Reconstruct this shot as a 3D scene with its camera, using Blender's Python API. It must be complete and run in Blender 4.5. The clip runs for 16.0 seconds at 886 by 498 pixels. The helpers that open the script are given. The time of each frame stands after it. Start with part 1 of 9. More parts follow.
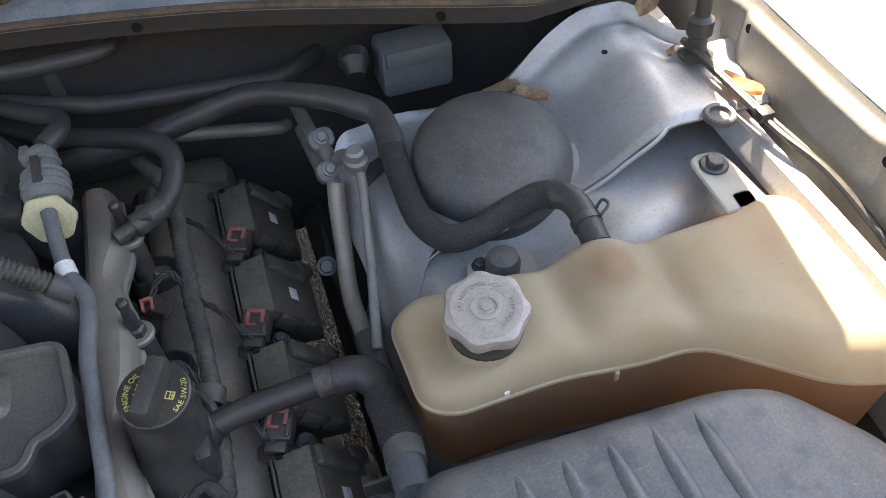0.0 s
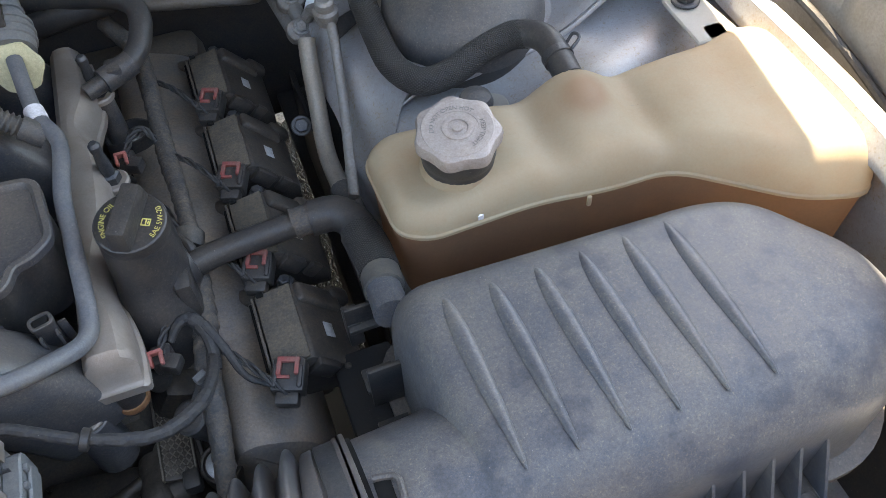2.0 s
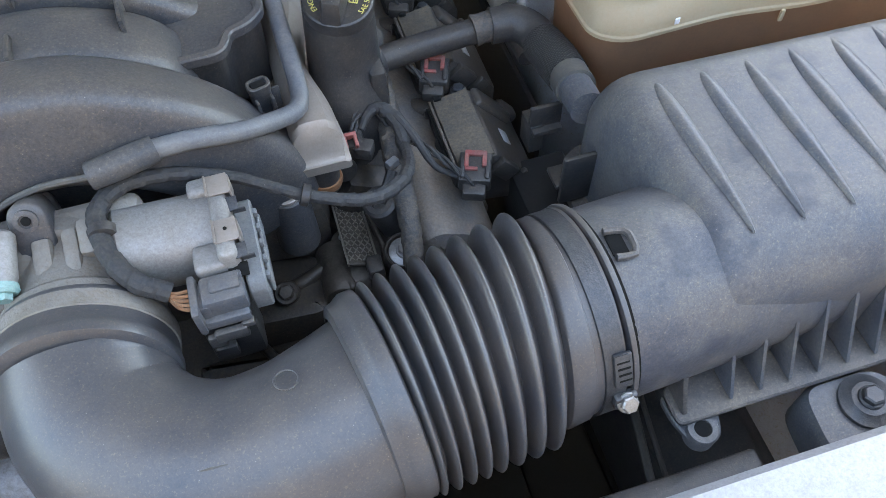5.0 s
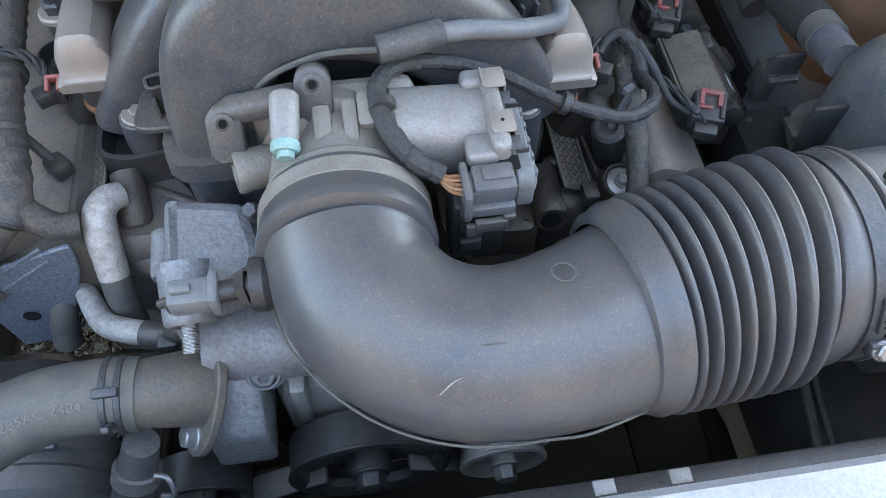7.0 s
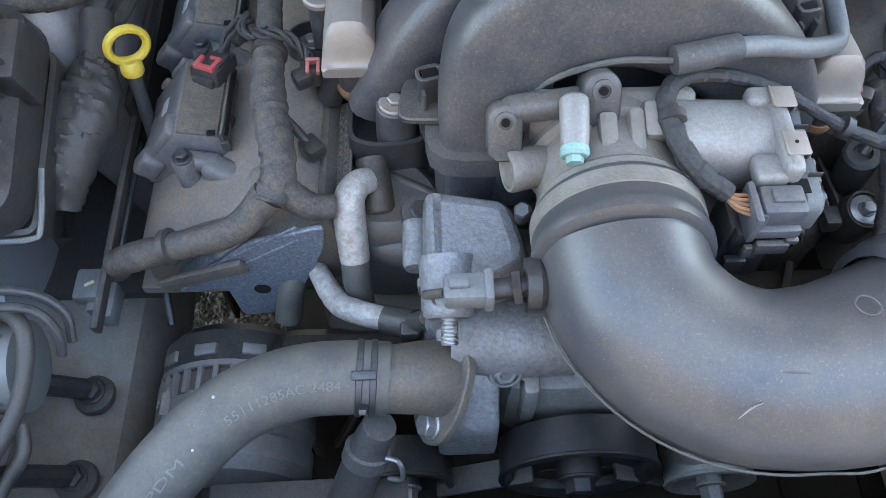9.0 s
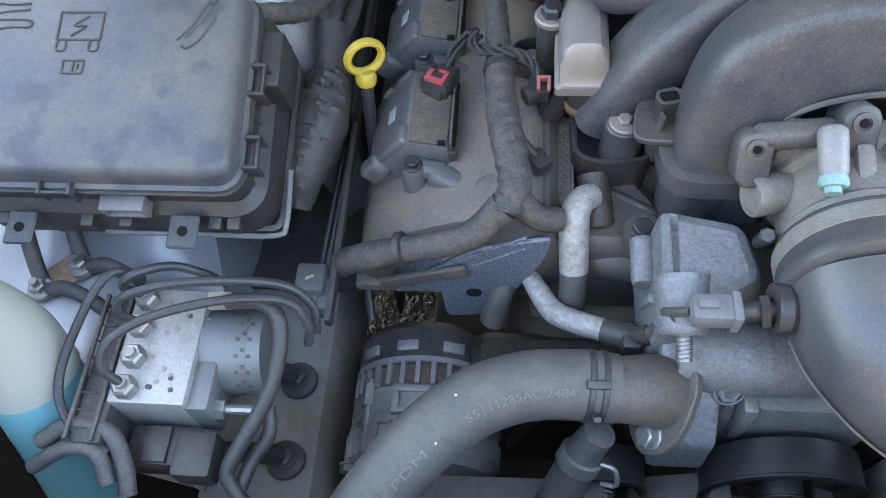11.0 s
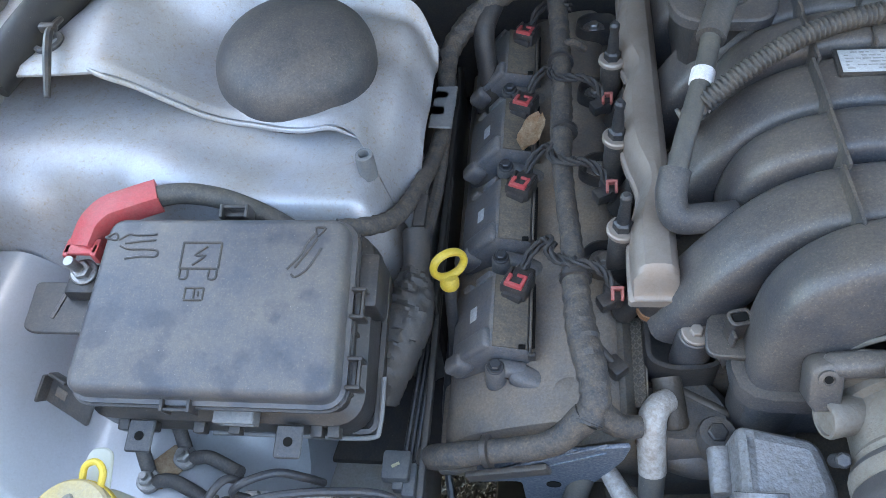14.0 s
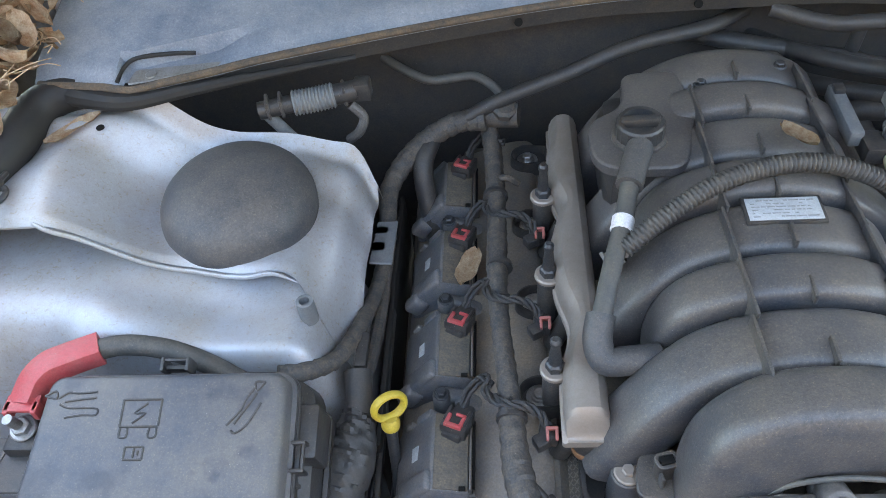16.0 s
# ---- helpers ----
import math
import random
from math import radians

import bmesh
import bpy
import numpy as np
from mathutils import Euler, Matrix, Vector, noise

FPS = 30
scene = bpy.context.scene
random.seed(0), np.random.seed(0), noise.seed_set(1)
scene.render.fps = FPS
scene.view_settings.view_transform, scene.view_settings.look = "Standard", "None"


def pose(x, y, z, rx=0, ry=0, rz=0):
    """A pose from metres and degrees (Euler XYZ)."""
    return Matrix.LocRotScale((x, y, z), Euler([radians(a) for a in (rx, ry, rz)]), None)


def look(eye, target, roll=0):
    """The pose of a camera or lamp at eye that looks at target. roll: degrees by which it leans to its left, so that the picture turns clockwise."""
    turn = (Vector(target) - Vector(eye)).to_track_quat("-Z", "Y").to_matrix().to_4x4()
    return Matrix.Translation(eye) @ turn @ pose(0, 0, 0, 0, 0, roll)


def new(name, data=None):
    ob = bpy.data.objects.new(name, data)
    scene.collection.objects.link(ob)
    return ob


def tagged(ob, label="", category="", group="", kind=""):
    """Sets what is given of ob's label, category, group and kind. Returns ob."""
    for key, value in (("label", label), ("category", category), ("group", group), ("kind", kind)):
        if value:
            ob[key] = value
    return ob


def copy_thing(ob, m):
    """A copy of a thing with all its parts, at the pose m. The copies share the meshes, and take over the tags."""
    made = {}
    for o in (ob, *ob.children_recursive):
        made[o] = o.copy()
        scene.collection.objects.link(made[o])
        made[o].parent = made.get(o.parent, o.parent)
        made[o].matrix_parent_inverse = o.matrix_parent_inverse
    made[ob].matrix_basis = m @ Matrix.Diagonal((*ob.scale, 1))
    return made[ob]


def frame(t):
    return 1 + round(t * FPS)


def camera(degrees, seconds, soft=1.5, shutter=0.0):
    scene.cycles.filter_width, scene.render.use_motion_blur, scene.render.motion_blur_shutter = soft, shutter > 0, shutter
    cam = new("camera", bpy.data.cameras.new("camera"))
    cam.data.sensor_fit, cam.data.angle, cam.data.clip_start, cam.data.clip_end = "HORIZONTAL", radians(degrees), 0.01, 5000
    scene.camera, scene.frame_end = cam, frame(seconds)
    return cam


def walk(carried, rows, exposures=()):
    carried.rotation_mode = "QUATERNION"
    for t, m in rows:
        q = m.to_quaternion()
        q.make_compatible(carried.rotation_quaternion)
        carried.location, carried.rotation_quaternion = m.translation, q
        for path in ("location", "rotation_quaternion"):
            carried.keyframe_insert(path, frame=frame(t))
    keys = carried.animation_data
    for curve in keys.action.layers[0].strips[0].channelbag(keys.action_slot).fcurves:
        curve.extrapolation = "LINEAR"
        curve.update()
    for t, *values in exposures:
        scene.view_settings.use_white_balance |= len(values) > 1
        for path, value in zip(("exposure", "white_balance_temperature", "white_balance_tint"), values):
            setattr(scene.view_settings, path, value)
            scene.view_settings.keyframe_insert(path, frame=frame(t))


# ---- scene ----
cam = camera(58.7, 16.0, soft=0.5)
METRES, EYE, TILT, LEAN, TURN = 0.85, 1.40, -48.36, 1.7, -18.71
ROWS = [
    (0.0, 0.0, 0.0, 0.0, -0.0, 0.0, -0.0),
    (0.5, 0.0131, -0.0055, -0.0242, -0.1, -0.27, 0.82),
    (1.0, 0.0098, -0.0086, -0.0489, -0.63, -1.57, 1.27),
    (1.5, 0.0132, -0.0138, -0.0749, -0.79, -2.62, 1.43),
    (2.0, 0.0111, -0.0089, -0.1027, -0.98, -4.17, 1.71),
    (2.5, -0.0031, -0.0095, -0.1249, -0.97, -5.25, 2.05),
    (3.0, -0.0203, -0.0056, -0.1467, -0.96, -6.59, 2.3),
    (3.5, -0.0438, -0.0119, -0.167, -0.81, -7.18, 2.27),
    (6.0, -0.2164, -0.0451, -0.266, 2.72, -9.44, -5.72),
    (6.5, -0.2572, -0.0502, -0.2825, 3.65, -9.89, -7.71),
    (7.0, -0.2923, -0.0501, -0.2948, 4.76, -10.45, -9.31),
    (7.5, -0.3361, -0.0528, -0.304, 5.81, -10.83, -10.8),
    (8.0, -0.375, -0.0577, -0.3098, 7.09, -11.19, -11.86),
    (8.5, -0.4067, -0.0601, -0.3114, 8.66, -11.74, -12.69),
    (9.0, -0.4388, -0.0674, -0.314, 10.45, -12.3, -13.61),
    (9.5, -0.4682, -0.0804, -0.32, 12.36, -12.89, -14.43),
    (10.0, -0.4947, -0.0929, -0.3275, 13.92, -13.42, -14.86),
    (12.5, -0.6116, -0.1659, -0.2932, 20.04, -14.17, -15.49),
    (13.0, -0.6147, -0.1698, -0.268, 20.2, -12.69, -15.25),
    (13.5, -0.6141, -0.1744, -0.243, 20.06, -10.75, -14.81),
    (14.0, -0.6156, -0.1749, -0.2177, 19.59, -8.84, -14.23),
    (14.5, -0.6186, -0.1753, -0.197, 18.77, -6.96, -13.86),
    (15.0, -0.6167, -0.1815, -0.1751, 18.1, -5.18, -13.41),
    (15.5, -0.6112, -0.1847, -0.1558, 17.35, -3.82, -13.04),
    (16.0, -0.6008, -0.1921, -0.1394, 16.7, -2.72, -12.96),
]
walk(cam, [(t, pose(0.323, -0.305, EYE, TILT, LEAN, TURN) @ pose(METRES * x, METRES * y, METRES * z, 90 + pitch, roll, yaw)) for t, x, y, z, yaw, pitch, roll in ROWS],
     [(0.0, 3.10, 8700, 10), (2.5, 3.40, 8650, 9), (7.0, 3.82, 8150, 7), (10.0, 3.90, 8050, 7), (13.0, 3.89, 7800, 5), (16.0, 3.84, 8500, 7)])

# ---- world and light ----
SUN_TO = Vector((0.15, 0.54, 0.80)).normalized()
world = bpy.data.worlds.new("sky")
scene.world = world
world.use_nodes = True
wn = world.node_tree.nodes
sky = wn.new("ShaderNodeTexSky")
sky.sky_type, sky.sun_disc = "NISHITA", False
sky.sun_elevation = math.asin(SUN_TO.z)
sky.sun_rotation = math.atan2(SUN_TO.x, SUN_TO.y)
wn["Background"].inputs["Strength"].default_value = 0.15
world.node_tree.links.new(sky.outputs[0], wn["Background"].inputs["Color"])
sun_data = bpy.data.lights.new("sun", "SUN")
sun_data.energy, sun_data.angle, sun_data.color = 4.5, radians(0.55), (1.0, 0.95, 0.87)
sun = new("sun", sun_data)
sun.matrix_world = look(SUN_TO * 30, (0, 0, 0))


# ---- materials ----
def node(nt, kind, **values):
    n = nt.nodes.new(kind)
    for key, v in values.items():
        n.inputs[key].default_value = v
    return n


def surface(name, base, other=None, rough=0.6, metal=0.0, scale=60.0, amount=0.5, grain=0.25, bump=0.38, fine=900.0,
            lay=0.0, ior=1.45, coat=0.0, rough2=None, each=0.0, specks=0.18, stain=0.0, speck_scale=330.0, mottle=0.19, dots=0.38):
    """Two colours mixed by blotches and by fine grain; lay adds the second colour on upward faces, as settled dust does."""
    m = bpy.data.materials.new(name)
    m.use_nodes = True
    nt = m.node_tree
    link = nt.links.new
    b = nt.nodes["Principled BSDF"]
    other = other or base
    if max(base) < 0.13 and metal < 0.5:
        base, other, scale, grain, bump = tuple(c * 0.95 for c in base), (other[0] * 1.0, other[1] * 0.92, other[2] * 0.80), scale * 1.5, grain * 0.7, bump * 0.6
        amount, specks, speck_scale, mottle = amount * 1.15, specks * 1.7, speck_scale * 1.5, mottle * 1.5
    co = nt.nodes.new("ShaderNodeTexCoord")
    big = node(nt, "ShaderNodeTexNoise", Scale=scale, Detail=7.0, Roughness=0.7)
    tiny = node(nt, "ShaderNodeTexNoise", Scale=fine, Detail=2.0)
    link(co.outputs["Object"], big.inputs["Vector"])
    link(co.outputs["Object"], tiny.inputs["Vector"])
    ramp = nt.nodes.new("ShaderNodeMapRange")
    ramp.inputs["From Min"].default_value, ramp.inputs["From Max"].default_value = 0.34, 0.70
    ramp.inputs["To Max"].default_value = amount
    link(big.outputs["Fac"], ramp.inputs["Value"])
    g = nt.nodes.new("ShaderNodeMapRange")
    g.inputs["From Min"].default_value, g.inputs["From Max"].default_value = 0.3, 0.7
    g.inputs["To Min"].default_value, g.inputs["To Max"].default_value = -grain, grain
    link(tiny.outputs["Fac"], g.inputs["Value"])
    add = nt.nodes.new("ShaderNodeMath")
    link(ramp.outputs[0], add.inputs[0])
    link(g.outputs[0], add.inputs[1])
    last = add
    if lay:
        geo = nt.nodes.new("ShaderNodeNewGeometry")
        sep = nt.nodes.new("ShaderNodeSeparateXYZ")
        link(geo.outputs["Normal"], sep.inputs[0])
        up = nt.nodes.new("ShaderNodeMapRange")
        up.inputs["From Min"].default_value, up.inputs["From Max"].default_value = 0.2, 1.0
        up.inputs["To Max"].default_value = lay
        link(sep.outputs["Z"], up.inputs["Value"])
        two = nt.nodes.new("ShaderNodeMath")
        link(add.outputs[0], two.inputs[0])
        link(up.outputs[0], two.inputs[1])
        last = two
    if specks:
        sp = node(nt, "ShaderNodeTexNoise", Scale=speck_scale, Detail=3.0, Roughness=0.7)
        link(co.outputs["Object"], sp.inputs["Vector"])
        sm = nt.nodes.new("ShaderNodeMapRange")
        sm.inputs["From Min"].default_value, sm.inputs["From Max"].default_value = 0.56, 0.72
        sm.inputs["To Max"].default_value = specks
        link(sp.outputs["Fac"], sm.inputs["Value"])
        sa = nt.nodes.new("ShaderNodeMath")
        link(last.outputs[0], sa.inputs[0])
        link(sm.outputs[0], sa.inputs[1])
        last = sa
    last.use_clamp = True
    mix = nt.nodes.new("ShaderNodeMix")
    mix.data_type = "RGBA"
    mix.inputs["A"].default_value, mix.inputs["B"].default_value = (*base, 1), (*other, 1)
    link(last.outputs[0], mix.inputs["Factor"])
    colour = mix.outputs["Result"]
    if stain:
        st = node(nt, "ShaderNodeTexNoise", Scale=24.0, Detail=4.0, Roughness=0.55)
        mp = nt.nodes.new("ShaderNodeMapping")
        mp.inputs["Location"].default_value = (3.1, 1.7, 0.4)
        link(co.outputs["Object"], mp.inputs[0])
        link(mp.outputs[0], st.inputs["Vector"])
        sr = nt.nodes.new("ShaderNodeMapRange")
        sr.inputs["From Min"].default_value, sr.inputs["From Max"].default_value = 0.54, 0.64
        sr.inputs["To Max"].default_value = stain
        link(st.outputs["Fac"], sr.inputs["Value"])
        sx = nt.nodes.new("ShaderNodeMix")
        sx.data_type = "RGBA"
        sx.inputs["B"].default_value = (base[0] * 0.6, base[1] * 0.6, base[2] * 0.66, 1)
        link(sr.outputs[0], sx.inputs["Factor"])
        link(colour, sx.inputs["A"])
        colour = sx.outputs["Result"]
    if mottle:
        mo = node(nt, "ShaderNodeTexNoise", Scale=420.0, Detail=6.0, Roughness=0.8)
        link(co.outputs["Object"], mo.inputs["Vector"])
        mr = nt.nodes.new("ShaderNodeMapRange")
        mr.inputs["From Min"].default_value, mr.inputs["From Max"].default_value = 0.3, 0.7
        mr.inputs["To Min"].default_value, mr.inputs["To Max"].default_value = 1 - mottle, 1 + mottle
        link(mo.outputs["Fac"], mr.inputs["Value"])
        mh = nt.nodes.new("ShaderNodeHueSaturation")
        link(mr.outputs[0], mh.inputs["Value"])
        link(colour, mh.inputs["Color"])
        colour = mh.outputs["Color"]
    if dots:
        vo = node(nt, "ShaderNodeTexVoronoi", Scale=230.0)
        link(co.outputs["Object"], vo.inputs["Vector"])
        near = nt.nodes.new("ShaderNodeMapRange")
        near.inputs["From Min"].default_value, near.inputs["From Max"].default_value = 0.11, 0.05
        near.inputs["To Max"].default_value = dots
        link(vo.outputs["Distance"], near.inputs["Value"])
        some = nt.nodes.new("ShaderNodeMath")
        some.operation = "GREATER_THAN"
        some.inputs[1].default_value = 0.74
        link(vo.outputs["Color"], some.inputs[0])
        both = nt.nodes.new("ShaderNodeMath")
        both.operation = "MULTIPLY"
        link(near.outputs[0], both.inputs[0])
        link(some.outputs[0], both.inputs[1])
        dm = nt.nodes.new("ShaderNodeMix")
        dm.data_type = "RGBA"
        dm.inputs["B"].default_value = (0.40, 0.36, 0.31, 1)
        link(both.outputs[0], dm.inputs["Factor"])
        link(colour, dm.inputs["A"])
        colour = dm.outputs["Result"]
    if each:
        info = nt.nodes.new("ShaderNodeObjectInfo")
        hsv = nt.nodes.new("ShaderNodeHueSaturation")
        vr = nt.nodes.new("ShaderNodeMapRange")
        vr.inputs["To Min"].default_value, vr.inputs["To Max"].default_value = 1 - each, 1 + each
        link(info.outputs["Random"], vr.inputs["Value"])
        link(vr.outputs[0], hsv.inputs["Value"])
        link(colour, hsv.inputs["Color"])
        colour = hsv.outputs["Color"]
    link(colour, b.inputs["Base Color"])
    r = nt.nodes.new("ShaderNodeMapRange")
    r.inputs["To Min"].default_value, r.inputs["To Max"].default_value = rough, min(1.0, rough2 if rough2 else rough + 0.25)
    link(last.outputs[0], r.inputs["Value"])
    link(r.outputs[0], b.inputs["Roughness"])
    b.inputs["Metallic"].default_value = metal
    b.inputs["IOR"].default_value = ior
    b.inputs["Coat Weight"].default_value = coat
    bu = node(nt, "ShaderNodeBump", Strength=bump, Distance=0.0006)
    link(tiny.outputs["Fac"], bu.inputs["Height"])
    wide = node(nt, "ShaderNodeTexNoise", Scale=140.0, Detail=3.0)
    link(co.outputs["Object"], wide.inputs["Vector"])
    b2 = node(nt, "ShaderNodeBump", Strength=min(0.6, bump), Distance=0.0012)
    link(wide.outputs["Fac"], b2.inputs["Height"])
    link(bu.outputs[0], b2.inputs["Normal"])
    link(b2.outputs[0], b.inputs["Normal"])
    return m


plastic = surface("dusty_black_plastic", (0.034, 0.038, 0.046), (0.24, 0.205, 0.172), 0.36, scale=20, amount=0.30, grain=0.10, lay=0.10)
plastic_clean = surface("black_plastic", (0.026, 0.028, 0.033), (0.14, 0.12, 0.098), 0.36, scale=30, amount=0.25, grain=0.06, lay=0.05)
plastic_air = surface("air_box_plastic", (0.056, 0.066, 0.085), (0.25, 0.225, 0.19), 0.34, scale=15, amount=0.30, grain=0.14, fine=1400, lay=0.05, rough2=0.78, stain=0.55, specks=0.25, speck_scale=420)
plastic_grey = surface("grey_manifold_plastic", (0.047, 0.053, 0.065), (0.235, 0.20, 0.168), 0.30, scale=10, amount=0.28, grain=0.07, lay=0.16, specks=0.2)
plastic_coil = surface("coil_plastic", (0.085, 0.096, 0.114), (0.24, 0.205, 0.172), 0.42, scale=30, amount=0.34, grain=0.09, lay=0.10, each=0.12)
cover_mat = surface("valve_cover_plastic", (0.125, 0.122, 0.124), (0.27, 0.215, 0.165), 0.42, scale=13, amount=0.62, grain=0.08, lay=0.10)
connector_mat = surface("grey_connector_plastic", (0.13, 0.14, 0.15), (0.26, 0.24, 0.21), 0.5, scale=60, amount=0.4, grain=0.06)
rubber = surface("dusty_rubber", (0.046, 0.051, 0.060), (0.23, 0.20, 0.172), 0.50, scale=16, amount=0.27, grain=0.08, lay=0.08)
# Black rubber; on the firewall hoses its darkness stands for shade under the cowl.
rubber_dark = surface("clean_black_rubber", (0.030, 0.032, 0.037), (0.11, 0.095, 0.08), 0.42, scale=26, amount=0.35, grain=0.1, lay=0.05)
hose_ink = surface("pale_hose_marking", (0.17, 0.165, 0.155), (0.12, 0.115, 0.11), 0.7, scale=300)
cap_alloy = surface("aged_cap_alloy", (0.40, 0.352, 0.328), (0.27, 0.225, 0.20), 0.45, metal=0.35, scale=110, amount=0.5, grain=0.15)
rubber_grey = surface("grey_rubber_hose", (0.066, 0.069, 0.072), (0.19, 0.175, 0.15), 0.46, scale=30, amount=0.34, grain=0.06, bump=0.2, lay=0.12, mottle=0.10)
duct_mat = surface("intake_duct_rubber", (0.043, 0.049, 0.061), (0.23, 0.192, 0.155), 0.31, scale=9, amount=0.24, grain=0.06, bump=0.2, lay=0.04, ior=1.6, rough2=0.75, specks=0.20, speck_scale=420, mottle=0.09, dots=0.3)
tape = surface("cloth_harness_tape", (0.046, 0.047, 0.051), (0.20, 0.165, 0.13), 0.6, scale=60, amount=0.42, grain=0.2, bump=1.2, fine=500)
conduit_mat = surface("split_conduit", (0.042, 0.043, 0.046), (0.20, 0.18, 0.155), 0.5, scale=45, amount=0.3, grain=0.1, lay=0.1)
cast = surface("cast_aluminium", (0.27, 0.262, 0.255), (0.17, 0.142, 0.112), 0.5, metal=0.4, scale=42, amount=0.6, grain=0.28, bump=0.9, fine=420)
cast_white = surface("oxidised_aluminium", (0.215, 0.222, 0.235), (0.125, 0.11, 0.095), 0.5, metal=0.3, scale=38, amount=0.55, grain=0.20, bump=1.3, fine=300, specks=0.35, speck_scale=220)
cast_dark = surface("dirty_cast_alloy", (0.10, 0.095, 0.090), (0.18, 0.148, 0.115), 0.55, metal=0.3, scale=40, amount=0.55, grain=0.15, bump=0.6, fine=380)
blue_steel = surface("galvanised_bracket", (0.13, 0.165, 0.22), (0.29, 0.30, 0.32), 0.55, metal=0.5, scale=160, amount=0.6, grain=0.45, bump=0.4, fine=420)
rail_mat = surface("brushed_fuel_rail_alloy", (0.335, 0.292, 0.262), (0.235, 0.188, 0.148), 0.45, metal=0.4, scale=28, amount=0.5, grain=0.05, lay=0.08, bump=0.2, mottle=0.06, dots=0.12)
steel = surface("zinc_steel", (0.34, 0.34, 0.34), (0.22, 0.19, 0.15), 0.4, metal=0.8, scale=90, amount=0.5, grain=0.12)
dark_steel = surface("dark_steel", (0.055, 0.060, 0.070), (0.16, 0.145, 0.125), 0.42, metal=0.55, scale=60, amount=0.35, grain=0.12, lay=0.06)
silver = surface("silver_body_paint", (0.41, 0.43, 0.475), (0.33, 0.29, 0.235), 0.41, metal=0.45, scale=11, amount=0.75, grain=0.12, bump=0.06, lay=0.04, rough2=0.62, specks=0.6, speck_scale=260, mottle=0.10, dots=0.0, stain=0.14)
silver_out = surface("silver_outer_paint", (0.62, 0.63, 0.65), (0.55, 0.53, 0.5), 0.28, metal=0.4, scale=9, amount=0.3, grain=0.03, bump=0.02, coat=0.5, mottle=0.02, dots=0.0)
shield = surface("dark_insulation", (0.040, 0.040, 0.043), (0.085, 0.074, 0.064), 0.85, scale=30, amount=0.5, grain=0.1)
cowl_mat = surface("faded_cowl_plastic", (0.115, 0.145, 0.19), (0.36, 0.36, 0.37), 0.5, scale=16, amount=0.55, grain=0.08, lay=0.06, specks=0.3)
seal_mat = surface("weather_seal_rubber", (0.012, 0.012, 0.013), (0.038, 0.035, 0.032), 0.6, scale=40, amount=0.35, grain=0.06, mottle=0.08, dots=0.15)
yellow = surface("yellow_plastic", (0.56, 0.40, 0.045), (0.40, 0.30, 0.10), 0.4, scale=70, amount=0.35, grain=0.05)
yellow_faded = surface("faded_yellow_plastic", (0.42, 0.31, 0.10), (0.29, 0.265, 0.215), 0.45, scale=15, amount=1.0, grain=0.08, bump=0.1)
yellow_print = surface("yellow_print", (0.74, 0.66, 0.20), (0.5, 0.45, 0.16), 0.5, scale=200, amount=0.4)
red = surface("red_plastic", (0.46, 0.060, 0.065), (0.36, 0.16, 0.14), 0.42, scale=60, amount=0.4, grain=0.06)
red_faded = surface("faded_red_clip", (0.36, 0.095, 0.085), (0.28, 0.15, 0.12), 0.5, scale=90, amount=0.5)
cream = surface("cream_plastic", (0.56, 0.52, 0.33), (0.42, 0.37, 0.24), 0.5, scale=40, amount=0.5)
white_label = surface("white_label", (0.42, 0.435, 0.45), (0.30, 0.29, 0.275), 0.5, scale=120, amount=0.4)
label_ink = surface("label_ink", (0.20, 0.20, 0.20), (0.40, 0.40, 0.40), 0.6, scale=300, amount=0.7)
white_band = surface("white_tape", (0.72, 0.71, 0.74), (0.5, 0.48, 0.46), 0.5, scale=80, amount=0.3)
foil = surface("aluminium_foil_sleeve", (0.43, 0.415, 0.40), (0.24, 0.20, 0.16), 0.5, metal=0.3, scale=110, amount=0.7, grain=0.2, bump=1.2, fine=260)
orange_ring = surface("orange_seal", (0.26, 0.115, 0.05), (0.2, 0.12, 0.08), 0.5)
throttle_mat = surface("stained_throttle_casting", (0.255, 0.235, 0.21), (0.185, 0.15, 0.115), 0.55, metal=0.3, scale=45, amount=0.7, grain=0.25, bump=0.7, fine=420)
motor_mat = surface("pale_motor_casting", (0.29, 0.277, 0.268), (0.20, 0.17, 0.14), 0.5, metal=0.35, scale=40, amount=0.6, grain=0.12, bump=0.35)
grimy = surface("grimy_dark_alloy", (0.085, 0.090, 0.100), (0.17, 0.14, 0.11), 0.42, metal=0.3, scale=30, amount=0.55, grain=0.15, bump=0.5)
oily = surface("oily_black_casting", (0.028, 0.026, 0.025), (0.085, 0.066, 0.050), 0.36, metal=0.2, scale=45, amount=0.55, grain=0.12, bump=0.7, fine=420)
brown_cast = surface("brown_oily_bracket", (0.105, 0.088, 0.074), (0.045, 0.037, 0.031), 0.42, metal=0.3, scale=55, amount=0.7, grain=0.2, bump=0.8, fine=420)
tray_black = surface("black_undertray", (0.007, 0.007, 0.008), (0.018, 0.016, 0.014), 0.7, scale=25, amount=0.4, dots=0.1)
coil_dark = surface("brown_dusted_coil", (0.030, 0.030, 0.032), (0.135, 0.110, 0.088), 0.42, scale=34, amount=0.38, grain=0.09, lay=0.06, each=0.12)
lattice_mat = surface("oily_lattice", (0.17, 0.15, 0.125), (0.26, 0.21, 0.16), 0.5, metal=0.3, scale=60, amount=0.6)
